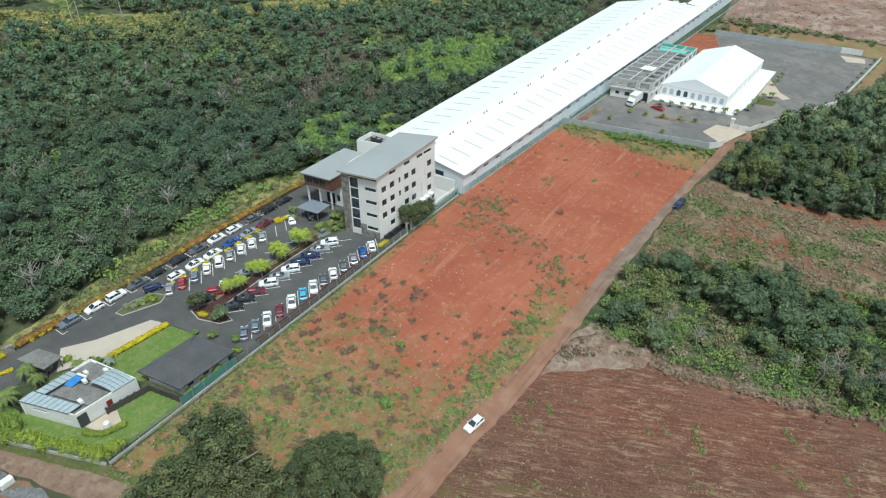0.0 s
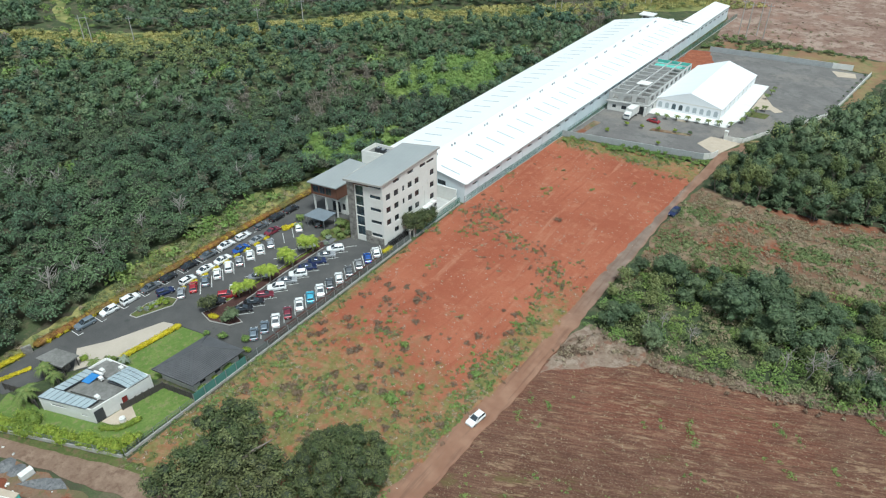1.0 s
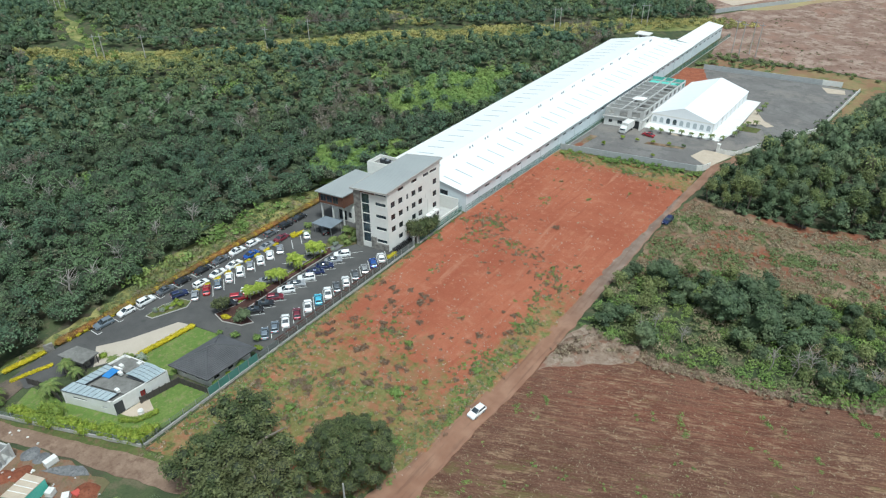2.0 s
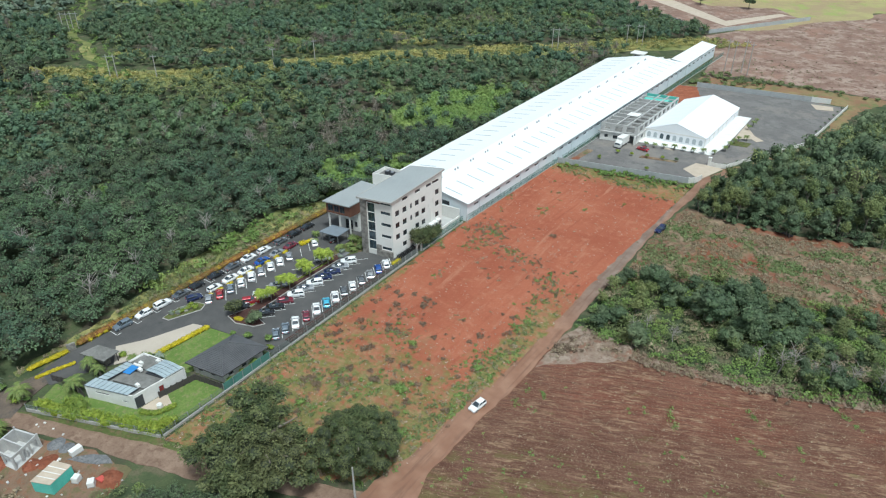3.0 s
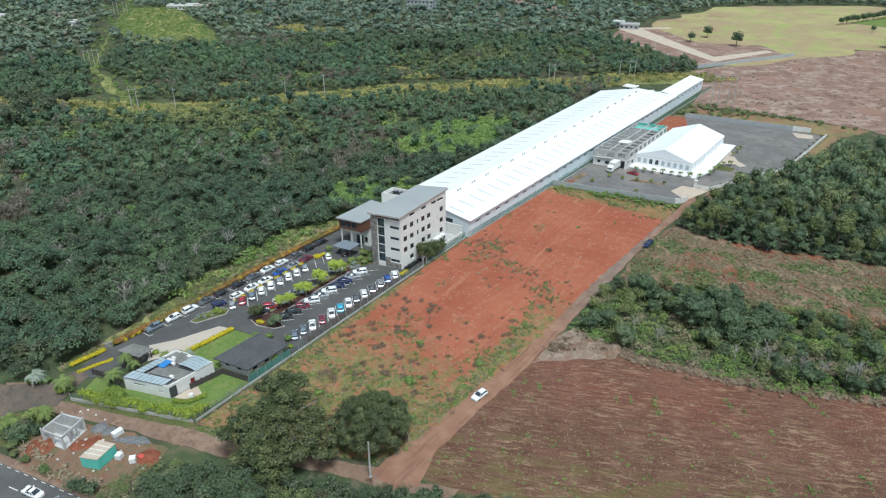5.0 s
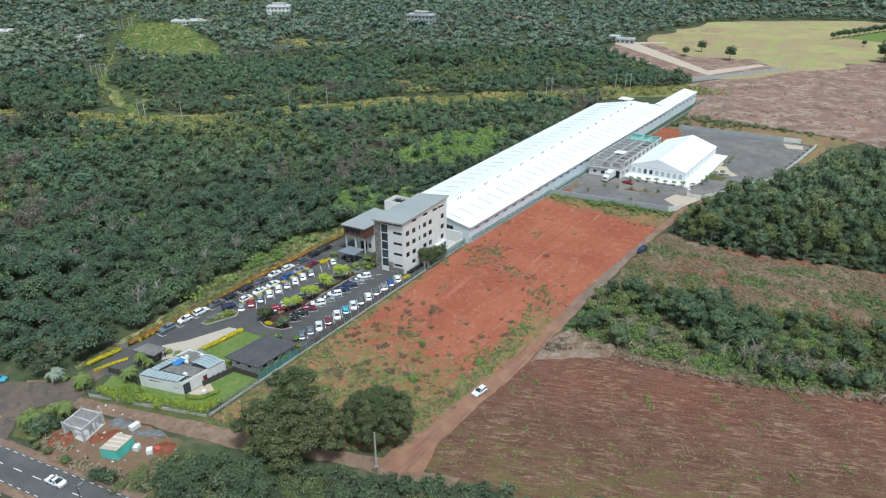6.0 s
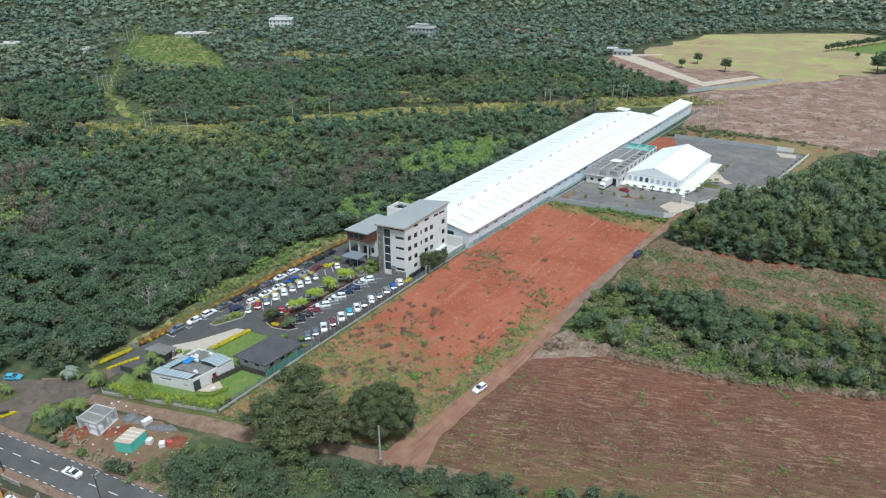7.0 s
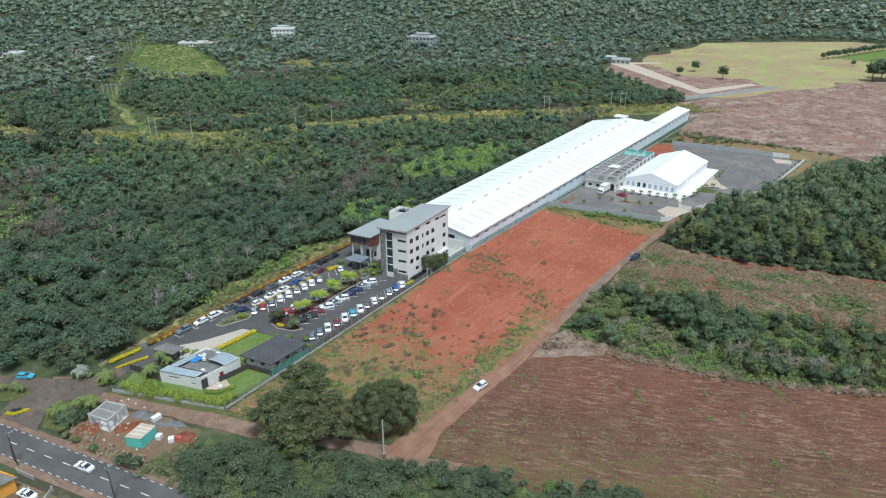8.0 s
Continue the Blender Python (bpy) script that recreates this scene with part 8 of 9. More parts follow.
hedge([(-25.0, -8.6), (-20, -6.8), (-13.0, -4.2), (-9.0, -2.6)], 1.4, 1.9, M["creeper"], "overgrown lime green creeper along the front fence", "creeper_hedge", 61, 170, 0.16)
hedge([(-20.6, -4.4), (-18.6, -3.8)], 2.0, 2.2, M["creeper"], "overgrown lime green shrubs before the bungalow", "creeper_hedge", 62, 190, 0.16)
hedge([(-8.6, -2.4), (-4.9, -1.1), (-1.6, 0.3), (-1.2, 3.4)], 1.4, 2.0, M["creeper"], "overgrown lime green creeper at the wall corner", "creeper_hedge", 63, 170, 0.16)
hedge([(-8.2, 1.2), (-5.6, 3.0), (-4.6, 6.2)], 0.9, 0.9, M["creeper"], "yellow-green hedge round the terrace", "hedge", 64, 110)
hedge([(-22.5, 4.4), (-21.0, 12.4)], 0.9, 1.0, M["lush"], "green shrubs behind the bungalow", "hedge", 65, 90)

# ---- fences and walls of the compound ----
def mesh_fence(name, line, h, material, label, low=0.0, step=2.6, wires=0.16, lowmat=None):
    """A low wall with posts and panels of upright wires above it."""
    t = thing(name, label, "fence", "", "structure")
    for a, b in zip(line, line[1:]):
        a, b = Vector(a), Vector(b)
        n = max(1, round((b - a).length / step))
        for i in range(n):
            p, q = a.lerp(b, i / n), a.lerp(b, (i + 1) / n)
            if low:
                part("plinth", G().bar(p, q, 0.28, 0.0, low), lowmat or M["kerb"], t)
            part("post", G().box(p.x - 0.05, p.x + 0.05, p.y - 0.05, p.y + 0.05, 0.0, h + 0.1), M["metal"], t)
            g = G()
            m = max(1, int((q - p).length / wires))
            for j in range(m):
                c = p.lerp(q, (j + 0.5) / m)
                g.box(c.x - 0.018, c.x + 0.018, c.y - 0.018, c.y + 0.018, low, h)
            for z in (low + 0.1, (low + h) / 2, h - 0.05):
                g.bar(p, q, 0.04, z - 0.03, z + 0.03)
            part("panel", g, material, t)
    return t


mesh_fence("side_fence", [(0, 25.5), (0, 76.2)], 2.0, M["fence_grey"], "grey mesh fence on a pale low wall", 0.5)
mesh_fence("side_fence", [(0, 78.2), (0.2, 97.0)], 2.2, M["fence_green"], "green mesh fence on a pale low wall", 0.5)
mesh_fence("side_fence", [(0.9, 98.0), (3.4, 149.6)], 2.0, M["fence_green"], "green mesh fence along the long shed", 0.25, 3.2, 0.22)
mesh_fence("side_fence", [(4.0, 152.0), (9.6, 257), (12.2, 318)], 2.0, M["fence_green"], "green mesh fence along the long shed", 0.25, 4.0, 0.4)
mesh_fence("side_fence", [(0, 0.2), (0, 13.6)], 1.7, M["fence_grey"], "fine grey mesh fence on a pale low wall", 0.55, 2.6, 0.3)
mesh_fence("front_fence", [(-26.3, -10.2), (-0.1, -0.2)], 1.7, M["fence_grey"], "fine grey mesh fence on a pale front wall", 0.75, 2.6, 0.3)
cl = thing("shade_screen", "teal green shade cloth screen on the side fence", "fence", "", "structure")
for i in range(5):
    part("cloth", G().bar((-0.02, 13.8 + i * 2.34), (-0.02, 13.8 + i * 2.34 + 2.26), 0.04, 0.55, 2.3), M["fence_green"], cl)
    part("post", G().box(-0.06, 0.06, 13.72 + i * 2.34, 13.84 + i * 2.34, 0, 2.4), M["metal"], cl)
    part("plinth", G().bar((0, 13.7 + i * 2.34), (0, 13.7 + i * 2.34 + 2.34), 0.28, 0, 0.5), M["kerb"], cl)
panel_wall("timber_screen", [(-30.4, -3.0), (-26.0, -1.6), (-20.6, -2.2)], 1.5, M["dark_wood"], "dark timber screen fence beside the bungalow", 1.3, thick=0.07)
panel_wall("timber_screen", [(-8.9, 5.9), (-7.6, 13.0), (-0.5, 14.4)], 1.5, M["dark_wood"], "dark grey timber screen fence on the lawn", 1.3, thick=0.07)

# ---- yard planting ----
yp = at(palm("palm", "short green palm along the marquee plinth", 201, 1.5, 12, 1.3, M["palm"], "yard palms", 0.8, 0.09, 0.2), 22.4, 179.6, 0.1)
for i, (x, y) in enumerate(((25.3, 180.2), (28.5, 181.0), (31.8, 181.9), (35.0, 182.7), (38.2, 183.4), (41.3, 184.4), (44.4, 186.0), (46.6, 191.2), (46.8, 196), (47.0, 200.5), (48.0, 217), (48.6, 222), (48.8, 226.5), (48.2, 203), (50.4, 205.2))):
    copy_thing(yp, pose(x, y, 0.1, 0, 0, 37 * i) @ Matrix.Scale(1.0 + 0.1 * (i % 3), 4))
for i, (x, y) in enumerate(((16.9, 168.4), (21.6, 169.0), (26.4, 170.3), (31.1, 171.9), (35.6, 172.8), (13.5, 160.5), (30.0, 160.0))):
    rg = np.random.default_rng(210 + i)
    me = mesh_of("shrub", [crown(rg, lumpy(rg, 1.6, 0.9, 4), 220, 0.14)])
    me.materials.append(M["creeper"] if i != 4 else M["thicket"])
    at(tagged(new("shrub", me), "small yellow-green shrub in the yard bed", "shrub", "yard shrubs"), x, y, 0.1, 0, 0.9)
sheet("yard_bed", [(24.0, 169.0), (35.8, 171.8), (36.2, 173.6), (24.4, 171.2)], 0.16, M["scrub"], "narrow earth bed in the event yard", "planting bed")
sheet("yard_bed", [(46.8, 198), (52, 199), (52.5, 203.5), (47, 203)], 0.2, M["verge"], "green bed beside the plinth", "planting bed")
sheet("yard_bed", [(5.6, 152.5), (8.0, 156), (9.0, 166), (6.6, 166)], 0.16, M["scrub"], "earth bed beside the shed", "planting bed", 0.4)
for i in range(16):
    s = i / 15
    x, y = (50.0 + 24 * s, 178 + 84 * s) if s > 0.4 else (50.0 + 20 * s * 1.2, 178 + 84 * s * 0.95)
    rg = np.random.default_rng(230 + i)
    me = mesh_of("shrub", [crown(rg, lumpy(rg, 1.2, 0.7, 4), 130, 0.14)])
    me.materials.append(M["thicket"])
    at(tagged(new("shrub", me), "small dark shrub along the white wall", "shrub", "wall shrubs"), np.interp(y, [176, 195.4, 213.4, 265], [50.4, 59.6, 68.7, 74.9]) - 1.3, y, 0.1, 0, 0.8)

# ---- main road ----
def dash(off, s0, s1, w):
    c = Vector((-22.0, -30.6))
    return tagged(part("lane_dash", G().bar(c + road_dir * s0, c + road_dir * s1, w, 0.04, 0.068, off), M["white_paint"]), "white painted dash on the main road", "road marking", "lane dashes", "structure")


for i in range(-14, 16):
    dash(0.0, i * 5.05 - 1.1, i * 5.05 + 1.1, 0.16)
for i in range(-20, 34):
    for off in (3.05, -3.05):
        dash(off, i * 2.2, i * 2.2 + 1.0, 0.12)


def street_pole(x, y, h, label, arm=True):
    t = thing("street_pole", label, "street pole", "poles by the road", "", pose(x, y, 0))
    part("mast", G().tube((0, 0, -0.1), (0, 0, h), 0.13, 0.09, 8), M["dark_wood"], t)
    if arm:
        part("cross_arm", G().box(-0.8, 0.8, -0.06, 0.06, h - 0.5, h - 0.38), M["metal"], t)
        part("lamp_head", G().box(-0.15, 0.15, 0.1, 1.1, h - 0.25, h - 0.12), M["metal"], t)
    return t


street_pole(-19.6, -34.2, 8.0, "dark timber utility pole beside the road")
street_pole(4.6, -28.6, 8.0, "dark timber utility pole with a lamp head")
street_pole(-21.0, -34.0, 4.0, "short dark post beside the road", False)
pp = thing("concrete_pole", "pale concrete utility pole beside the lane", "utility pole", "", "", pose(37.4, 8.8, 0))
part("mast", G().tube((0, 0, -0.2), (0, 0, 8.4), 0.20, 0.13, 8), M["kerb"], pp)
part("base_collar", G().tube((0, 0, 0), (0, 0, 0.3), 0.3, 0.3, 8), M["concrete"], pp)
sp = thing("marker_post", "dark marker post with a white head by the tree", "post", "", "", pose(37.2, 20.0, 0))
part("mast", G().tube((0, 0, 0), (0, 0, 1.6), 0.07, 0.06, 6), M["frame_dark"], sp)
part("head", G().tube((0, 0, 1.6), (0, 0, 1.9), 0.12, 0.12, 8), M["white"], sp)

# orange house and forecourt by the road
oh = thing("roadside_house", "orange rendered roadside house with a flat grey roof", "house")
part("wall", G().prism([(-25.5, -48.4), (-13.9, -46.4), (-12.7, -37.5), (-24.0, -40.1)], 0.0, 3.0), M["orange_wall"], oh)
part("roof", G().prism(grow([(-25.5, -48.4), (-13.9, -46.4), (-12.7, -37.5), (-24.0, -40.1)], 0.4), 3.0, 3.25), M["slab"], oh)
part("parapet", G().bar((-24.0, -40.0), (-12.6, -37.4), 0.2, 3.25, 3.6), M["orange_wall"], oh)
sheet("forecourt", [(-16.5, -36.6), (-5, -34.2), (-4, -39.5), (-13, -41)], 0.1, M["scrub"], "reddish paved forecourt beside the orange house", "forecourt")
panel_wall("forecourt_wall", [(-17.6, -35.2), (-13.0, -34.4)], 1.0, M["kerb"], "low pale forecourt wall by the road", 2.0)
panel_wall("forecourt_wall", [(-7.4, -33.8), (-4.4, -37.8)], 1.0, M["kerb"], "low pale forecourt wall beside the drive", 2.0)

# junction island, sign and planted verge
si = thing("sign_bed", "dark sign board in a clipped yellow hedge bed", "sign")
part("board", G().bar((-37.0, -27.2), (-35.8, -25.4), 0.25, 0.1, 1.2), M["frame_dark"], si, "dark blank sign board")
part("kerb", G().prism([(-38.0, -28.0), (-35.9, -26.6), (-34.8, -24.2), (-35.8, -24.4), (-37.4, -26.4)], 0.0, 0.3), M["yellow_paint"], si)
hedge([(-37.6, -27.9), (-36.0, -26.9), (-35.0, -24.6)], 0.6, 0.6, M["hedge"], "clipped yellow hedge round the sign", seed=71, dens=90)
sheet("verge_island", [(-48, -24.0), (-43.0, -20.6), (-40.4, -21.4), (-41.8, -25.2), (-47, -29.5), (-60, -34), (-62, -28)], 0.2, M["verge"], "grassy verge island at the junction", "verge", 0.3)
sheet("verge_island", [(-32.5, -20.5), (-30.5, -17.2), (-25.5, -14.6), (-21.5, -15.5), (-21.5, -24.0), (-27.0, -25.6)], 0.14, M["verge"], "planted verge beside the building site", "verge", 0.3)
for i, (x, y, h, L) in enumerate(((-28.6, -22.6, 1.8, 2.0), (-26.8, -20.8, 2.0, 2.0), (-25.6, -17.0, 2.6, 2.2), (-24.4, -15.8, 2.4, 2.2), (-23.2, -16.8, 2.4, 2.0), (-26.6, -18.6, 2.0, 2.0), (-29.6, -20.8, 1.8, 1.8), (-44.5, -22.6, 1.8, 1.6), (-42.6, -22.0, 1.8, 1.6), (-46.5, -24.4, 1.8, 1.6), (-48.5, -26.2, 1.6, 1.6))):
    at(palm("palm", "green palm on the junction verge", 260 + i, h, 16, L, M["palm"], "verge palms", 0.95, 0.14, 0.11), x, y, 0.15, 31 * i)
for i, (x, y, s) in enumerate(((-24.0, -20.6, 1.2), (-23.0, -22.4, 1.3), (-25.2, -22.6, 1.0), (-22.4, -19.4, 0.9), (-21.8, -24.0, 0.8), (-19.6, -24.6, 0.6), (-16.5, -24.2, 0.6), (-11.0, -23.6, 0.7))):
    rg = np.random.default_rng(280 + i)
    me = mesh_of("shrub", [crown(rg, lumpy(rg, 2.4, 1.6, 6), 700, 0.16)])
    me.materials.append(M["thicket"] if i < 4 else M["weed"])
    at(tagged(new("shrub", me), "dense dark green shrub on the verge", "shrub", "verge shrubs"), x, y, 0.1, 0, s)

# ---- building site ----
def frame_house():
    h = thing("block_house", "small unroofed grey concrete block house", "building under construction")
    A, B, C, D = (-19.2, -19.4), (-14.0, -18.4), (-15.6, -13.3), (-20.4, -14.7)
    O = [A, B, C, D]
    op = [[(0.35, 2.4, 0.1, 2.3), (2.8, 4.95, 0.1, 2.3)], [(0.35, 1.6, 0.1, 2.3), (1.95, 3.3, 0.1, 2.3), (3.65, 5.0, 0.1, 2.3)], [(1.5, 3.5, 0.9, 2.1)], [(1.5, 3.5, 0.9, 2.1)]]
    for i in range(4):
        facade(h, "wall", O[i], O[(i + 1) % 4], 0.0, 2.9, [], M["concrete"]) if i > 1 else open_wall(h, O[i], O[(i + 1) % 4], 2.9, op[i])
    a, b, c, d = (Vector(p) for p in O)
    part("cross_wall", G().bar(a.lerp(d, 0.5), b.lerp(c, 0.5), 0.2, 0.0, 2.8), M["concrete"], h)
    part("floor_slab", G().prism(grow(O, 0.2), 0.0, 0.14), M["concrete"], h)
    for p in O:
        part("column", G().box(p[0] - 0.14, p[0] + 0.14, p[1] - 0.14, p[1] + 0.14, 0, 3.1), M["concrete"], h)


def open_wall(parent, a, b, z1, holes):
    """A wall with unglazed openings."""
    a, b = Vector(a), Vector(b)
    L, d = (b - a).length, (b - a).normalized()
    u = 0.0
    for u0, u1, v0, v1 in holes:
        part("wall", G().bar(a + d * u, a + d * u0, 0.2, 0, z1, 0.1), M["concrete"], parent)
        part("lintel", G().bar(a + d * u0, a + d * u1, 0.2, v1, z1, 0.1), M["concrete"], parent)
        if v0 > 0.2:
            part("wall", G().bar(a + d * u0, a + d * u1, 0.2, 0, v0, 0.1), M["concrete"], parent)
        u = u1
    part("wall", G().bar(a + d * u, b, 0.2, 0, z1, 0.1), M["concrete"], parent)


frame_house()


def mound(name, x, y, r, h, material, label, seed):
    g = G()
    rings, seg = 7, 22
    for i in range(rings + 1):
        s = i / rings
        for j in range(seg):
            a = 2 * math.pi * j / seg
            rr = r * s * (1 + 0.25 * noise.noise((math.cos(a) * 1.5, math.sin(a) * 1.5, seed)))
            z = h * (1 - s) ** 1.3 * (1 + 0.5 * noise.noise((s * 3 * math.cos(a), s * 3 * math.sin(a), seed + 3)))
            g.v.append((x + rr * math.cos(a), y + rr * math.sin(a), z + 0.05 - (0.15 if i == rings else 0)))
    for i in range(rings):
        for j in range(seg):
            g.f.append((i * seg + j, (i + 1) * seg + j, (i + 1) * seg + (j + 1) % seg, i * seg + (j + 1) % seg))
    return tagged(part(name, g, material, smooth=True), label, "heap")


site_red = mixed_ground("fresh_red_spoil", [(0.20, 0.07, 0.04), (0.26, 0.10, 0.06), (0.15, 0.06, 0.038)], 0.7)
mound("earth_heap", -18.2, -20.6, 3.0, 0.6, site_red, "fresh red earth heaped round the block house", 1)
mound("earth_heap", -11.2, -14.6, 1.9, 0.7, site_red, "heap of fresh red earth", 2)
mound("earth_heap", -12.8, -16.4, 1.7, 0.6, site_red, "heap of fresh red earth", 3)
mound("earth_heap", 0.6, -10.8, 2.4, 0.9, site_red, "heap of red earth on the building site", 4)
mound("gravel_heap", -14.0, -11.6, 1.7, 0.8, M["gravel"], "heap of grey crushed stone", 5)
mound("gravel_heap", -11.6, -11.0, 1.4, 0.6, M["gravel"], "heap of grey crushed stone", 6)
sheet("gravel_patch", [(-9.0, -12.6), (-3.6, -10.4), (-2.0, -8.2), (-4.6, -8.0), (-8.2, -10.8)], 0.13, M["gravel"], "spread of grey crushed stone", "gravel", 0.5)
ct = thing("site_container", "teal sheet metal site container with a pale roof", "container")
CT = [(-6.9, -19.0), (-3.7, -17.6), (-4.7, -13.5), (-7.9, -14.6)]
part("body", G().prism(CT, 0.12, 2.45), M["teal"], ct)
part("roof", G().prism(grow(CT, 0.06), 2.45, 2.56), M["beige"], ct, "dusty pale roof sheet")
for s in (0.25, 0.5, 0.75):
    a, b = Vector(CT[0]).lerp(Vector(CT[3]), s), Vector(CT[1]).lerp(Vector(CT[2]), s)
    part("roof_rib", G().bar(a, b, 0.12, 2.56, 2.63), M["white"], ct)
for i in range(12):
    a = Vector(CT[1]).lerp(Vector(CT[2]), (i + 0.5) / 12)
    part("wall_rib", G().box(a.x - 0.02, a.x + 0.07, a.y - 0.05, a.y + 0.05, 0.15, 2.42), M["teal"], ct)
for i, (x, y, L) in enumerate(((-9.2, -10.6, 2.0), (-3.4, -13.9, 1.2), (-0.6, -13.0, 1.2))):
    t = thing("water_tank", "white plastic water tank on the building site", "tank", "site tanks", "", pose(x, y, 0.08, 0, 0, 25 * i))
    g = G().prism([(-0.55, -L / 2), (0.55, -L / 2), (0.55, L / 2), (-0.55, L / 2)], 0.15, 1.05)
    part("tank", g, M["white"], t)
    part("cradle", G().box(-0.6, 0.6, -L / 2 - 0.05, L / 2 + 0.05, 0.0, 0.15), M["metal"], t)
    part("lid", G().tube((0, 0, 1.05), (0, 0, 1.15), 0.22, 0.2, 10), M["white"], t)
rr = random.Random(12)
for i in range(34):
    x, y = rr.uniform(-22, 3), rr.uniform(-21, -9)
    s = rr.uniform(0.12, 0.3)
    t = tagged(part("rubble_block", G().box(-s, s, -s * 0.7, s * 0.7, -0.02, s * 0.8), M["concrete"] if i % 3 else M["white"]), "loose concrete rubble block on the site", "rubble", "site rubble")
    t.matrix_basis = pose(x, y, 0.07, 0, 0, rr.uniform(0, 180))
tl = thing("tool_pile", "red plastic sheet pile beside the tanks", "pile", "", "", pose(-0.2, -11.6, 0.1))
part("sheet_pile", G().prism([(-0.8, -0.5), (0.9, -0.4), (0.7, 0.5), (-0.6, 0.6)], 0.0, [0.4, 0.6, 0.5, 0.3]), worn("red_plastic", (0.55, 0.10, 0.08), (0.4, 0.08, 0.06), 3.0, 0.8), tl)
for i, (x, y) in enumerate(((-20.8, -22.4), (-20.0, -23.2))):
    t = thing("timber_post", "leaning pale timber post on the verge", "post", "", "", pose(x, y, 0))
    part("post", G().tube((0, 0, 0), (0.3, 0.1, 1.7), 0.09, 0.07, 6), M["beige"], t)
lg = thing("log_pile", "dark fallen timber on the red strip", "log", "", "", pose(75.5, 141.0, 0.05, 0, 0, -12))
for i in range(3):
    part("log", G().tube((-2.2, -0.3 + 0.3 * i, 0.22), (2.2, -0.3 + 0.32 * i, 0.25), 0.2, 0.16, 8), M["dark_wood"], lg)

# ---- power lines ----
WIRE = worn("power_cable", (0.10, 0.10, 0.10), (0.06, 0.06, 0.06), 2.0, 0.5, 0.5)


def power_pole(x, y, h, twin, label, turn=0):
    t = thing("power_pole", label, "power pole", "power line poles", "", pose(x, y, 0, 0, 0, turn))
    for o in ((-1.5, 1.5) if twin else (0.0,)):
        part("mast", G().tube((o, 0, -0.3), (o, 0, h), 0.22, 0.15, 8), M["kerb"], t)
    part("cross_arm", G().box(-2.6 if twin else -1.3, 2.6 if twin else 1.3, -0.1, 0.1, h - 1.2, h - 1.0), M["metal"], t)
    for o in (-1.1, 0, 1.1):
        part("insulator", G().tube((o, 0, h - 1.0), (o, 0, h - 0.7), 0.07, 0.05, 6), M["white"], t)
    return t


LINE1 = [(-305.0, 157.0), (-203.4, 121.0), (-187.0, 131.7), (-153.2, 171.0), (-148.1, 192.7), (-63.0, 281.0), (-36.0, 311.0)]
for i, (x, y) in enumerate(LINE1):
    power_pole(x, y, 11.0, i in (0, 1, 5), "pale concrete power line pole in the clearing", 40)
for x, y in ((-302, 161), (-474, 281), (-466, 285), (-30, 314)):
    power_pole(x, y, 11.0, True, "distant twin power line poles in the forest", 40)
for x, y, h in ((24.0, 286.5, 15.0), (30.5, 289.0, 15.0), (20.0, 290.5, 15.0), (27.0, 293.0, 15.0)):
    power_pole(x, y, h, False, "tall grey power line pole behind the yard", 20)
for x, y in ((96.1, 286.9), (101.4, 290.9)):
    power_pole(x, y, 10.0, False, "timber power line pole in the cleared field", 20)


def cable(a, b, sag):
    g = G()
    a, b = Vector(a), Vector(b)
    n = 10
    pts = [a.lerp(b, i / n) - Vector((0, 0, sag * 4 * (i / n) * (1 - i / n))) for i in range(n + 1)]
    for p, q in zip(pts, pts[1:]):
        g.tube(p, q, 0.03, 0.03, 4)
    return tagged(part("power_cable", g, WIRE), "thin sagging power cable between poles", "cable", "power cables")


for a, b in zip(LINE1[1:], LINE1[2:]):
    for o in (-1.1, 1.1):
        cable((a[0] + o, a[1], 10.3), (b[0] + o, b[1], 10.3), 1.5)

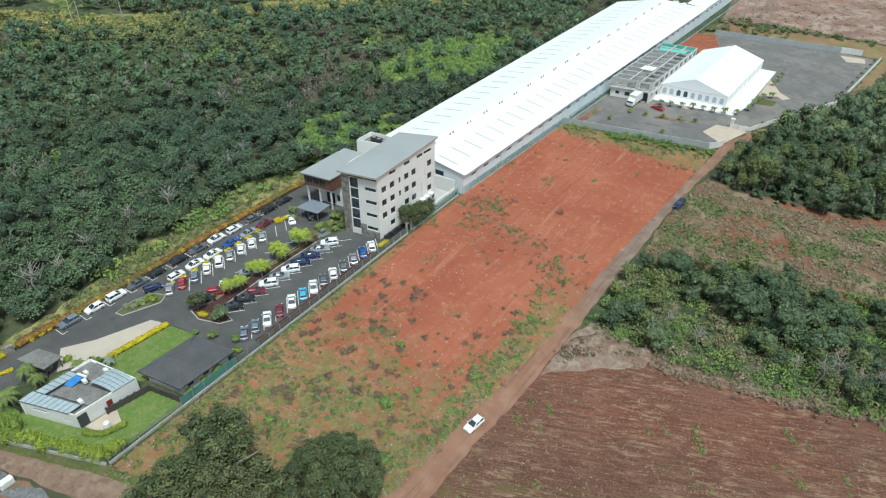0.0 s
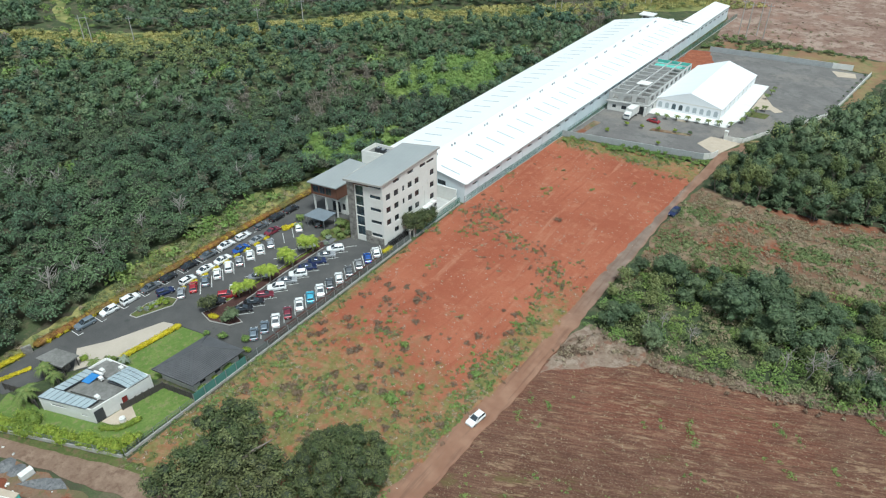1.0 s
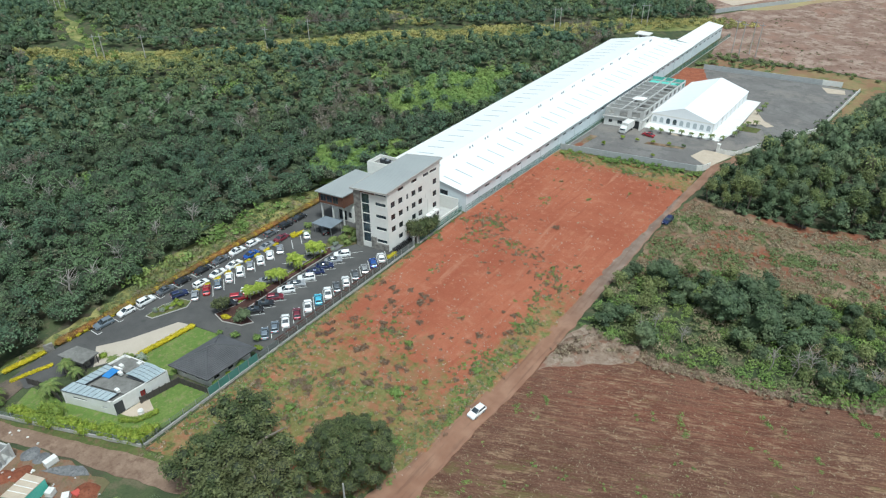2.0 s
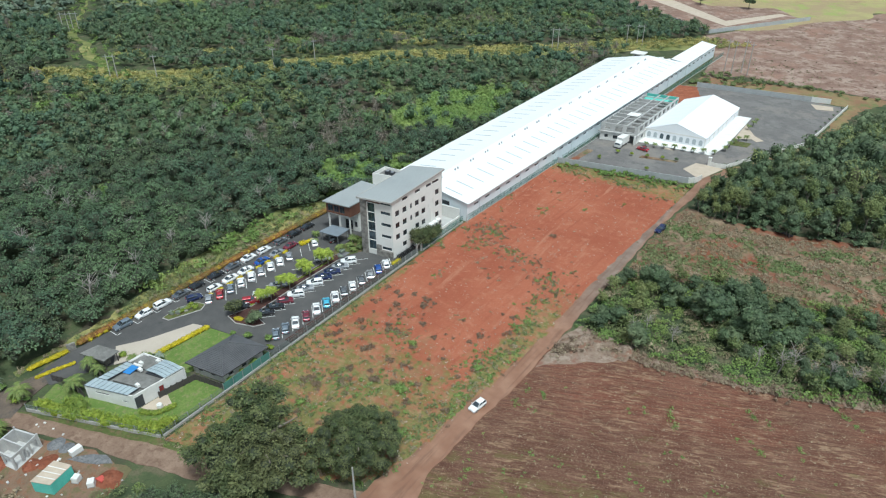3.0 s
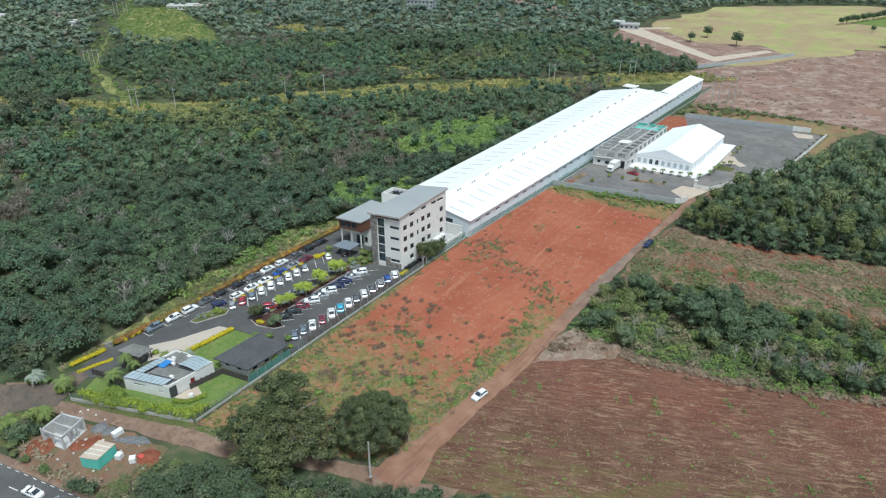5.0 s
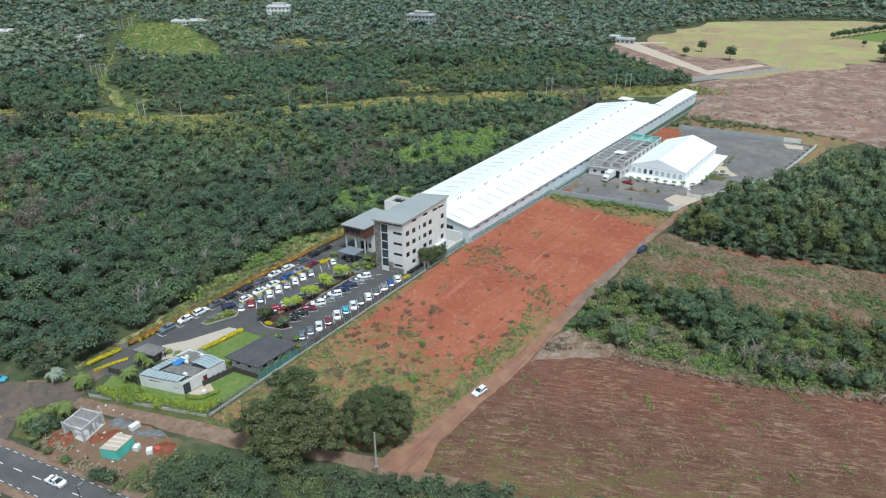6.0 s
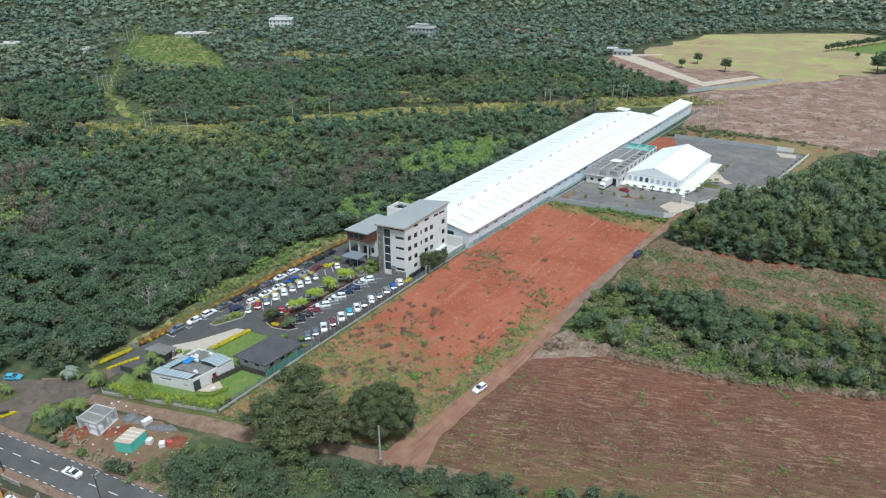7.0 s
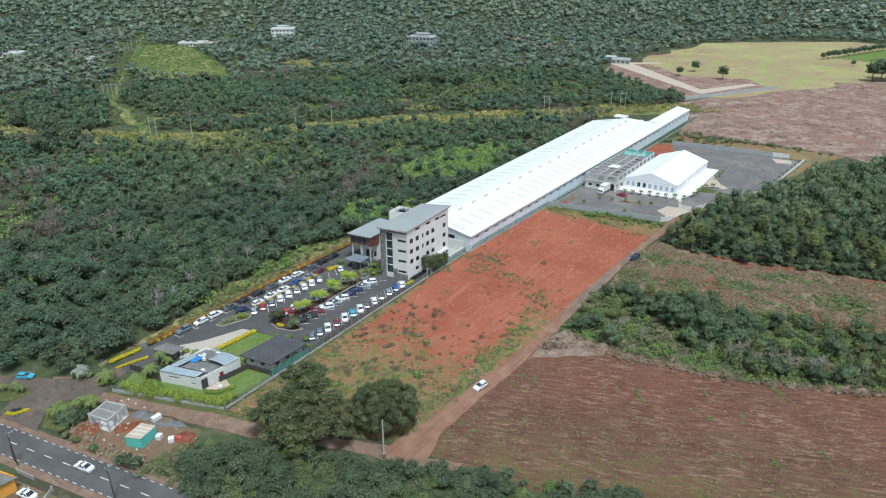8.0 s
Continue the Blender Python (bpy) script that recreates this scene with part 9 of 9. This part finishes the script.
# ---- far houses and the estate ----
def far_house(x, y, turn, w, d, storeys, material, label, extra=False):
    t = thing("house", label, "house", "far houses", "", pose(x, y, 0, 0, 0, turn))
    h = 3.1 * storeys
    bays = max(2, int(w / 3.2))
    wins = []
    for s in range(storeys):
        for b in range(bays):
            u = (b + 0.5) * w / bays
            wins.append((u - 0.8, u + 0.8, 3.1 * s + 0.9, 3.1 * s + 2.3))
    facade(t, "wall", (-w / 2, -d / 2), (w / 2, -d / 2), 0.0, h, wins, material)
    db = max(1, int(d / 4))
    wins = [((b + 0.5) * d / db - 0.7, (b + 0.5) * d / db + 0.7, 3.1 * s + 0.9, 3.1 * s + 2.2) for s in range(storeys) for b in range(db)]
    facade(t, "wall", (w / 2, -d / 2), (w / 2, d / 2), 0.0, h, wins, material)
    facade(t, "wall", (w / 2, d / 2), (-w / 2, d / 2), 0.0, h, [], material)
    facade(t, "wall", (-w / 2, d / 2), (-w / 2, -d / 2), 0.0, h, [], material)
    part("roof", G().box(-w / 2 - 0.4, w / 2 + 0.4, -d / 2 - 0.4, d / 2 + 0.4, h, h + 0.3), M["concrete"], t)
    for x0, x1, y0, y1 in ((-w / 2, w / 2, -d / 2, -d / 2 + 0.25), (-w / 2, w / 2, d / 2 - 0.25, d / 2), (-w / 2, -w / 2 + 0.25, -d / 2 + 0.25, d / 2 - 0.25), (w / 2 - 0.25, w / 2, -d / 2 + 0.25, d / 2 - 0.25)):
        part("parapet", G().box(x0, x1, y0, y1, h + 0.3, h + 1.0), material, t)
    if extra:
        part("stair_head", G().box(-w / 4, w / 4, -d / 4, d / 4, h + 0.3, h + 3.0), material, t)
        part("stair_roof", G().box(-w / 4 - 0.3, w / 4 + 0.3, -d / 4 - 0.3, d / 4 + 0.3, h + 3.0, h + 3.25), M["concrete"], t)
    return t


far_house(-424, 418, 38, 22, 14, 3, M["white"], "distant white three-storey house above the forest", True)
far_house(-274, 449, 20, 24, 12, 3, M["grey_wall"], "distant grey unfinished three-storey house", True)
far_house(-456, 335, 40, 26, 12, 1, M["white"], "distant long white single-storey house")
far_house(-440, 342, 40, 12, 10, 1, M["beige"], "distant beige single-storey house")
far_house(-455, 230, 40, 13, 10, 1, M["white"], "distant white single-storey house")
far_house(-536, 208, 40, 22, 12, 1, M["white"], "distant white single-storey house")
far_house(-500, 250, 40, 12, 10, 1, M["beige"], "distant beige single-storey house")
far_house(-90, 468, 15, 14, 8, 1, M["grey_wall"], "single-storey grey house at the estate entrance")
far_house(-101, 474, 15, 8, 6, 1, M["white"], "small white house at the estate entrance")
far_house(20, 1085, 10, 40, 20, 1, M["white"], "distant white farm building")
panel_wall("estate_wall", [(-88, 420), (-7.3, 361.9), (33.6, 430.8)], 2.2, M["grey_wall"], "grey block wall round the new estate", 6.0)
sheet("estate_road", [(-97, 462), (-12, 392), (-4, 386), (20, 437), (15, 440), (-8, 400), (-80, 470), (-62, 486), (-66, 489), (-92, 470)], 0.12, M["beige"], "pale new estate road", "road", 0.0, 4.0)
sheet("estate_earth", [(-86, 424), (-8, 366), (30, 430), (10, 455), (-30, 440), (-70, 478), (-95, 464)], 0.09, M["brownfield"], "bare earth of the new estate", "earth", 3.0, 4.0, freq=0.08)
sheet("far_road", [(-24, 1005), (56, 1055), (56, 1075), (-24, 1040)], 0.12, M["beige"], "pale far farm road", "road", 2.0, 8.0)
sheet("far_clearing", [(-269, 560), (-205, 528), (-149, 484), (-138, 492), (-195, 545), (-262, 580)], 0.12, M["brownfield"], "bare brown clearing in the forest", "clearing", 5.0, 5.0, freq=0.08)
sheet("green_field", [(47, 592), (84, 676), (160, 720), (170, 640), (92, 580)], 0.13, M["lawn"], "bright green far field", "field", 2.0, 6.0)
fp = tree("field_tree", "single dark green tree in the dry field", 301, 10.0, 4.2, 7, 500, 0.55, M["thicket"], 0.3, 0.25, "far field trees")
at(fp, -5.1, 443.5, 0)
for i, (x, y, s) in enumerate(((-30, 463.5, 0.85), (-35, 441, 0.7), (84, 495, 1.5), (91, 500, 1.5), (97, 507, 1.4), (88, 509, 1.5), (66, 556, 0.5), (-16, 361, 0.8))):
    copy_thing(fp, pose(x, y, 0, 0, 0, 61 * i) @ Matrix.Scale(s, 4))
for i in range(14):
    s = i / 13
    copy_thing(fp, pose(42 + 40 * s, 577 + 88 * s, 0, 0, 0, 77 * i) @ Matrix.Scale(0.62 + 0.06 * (i % 3), 4))["label"] = "tree in the row along the green field"
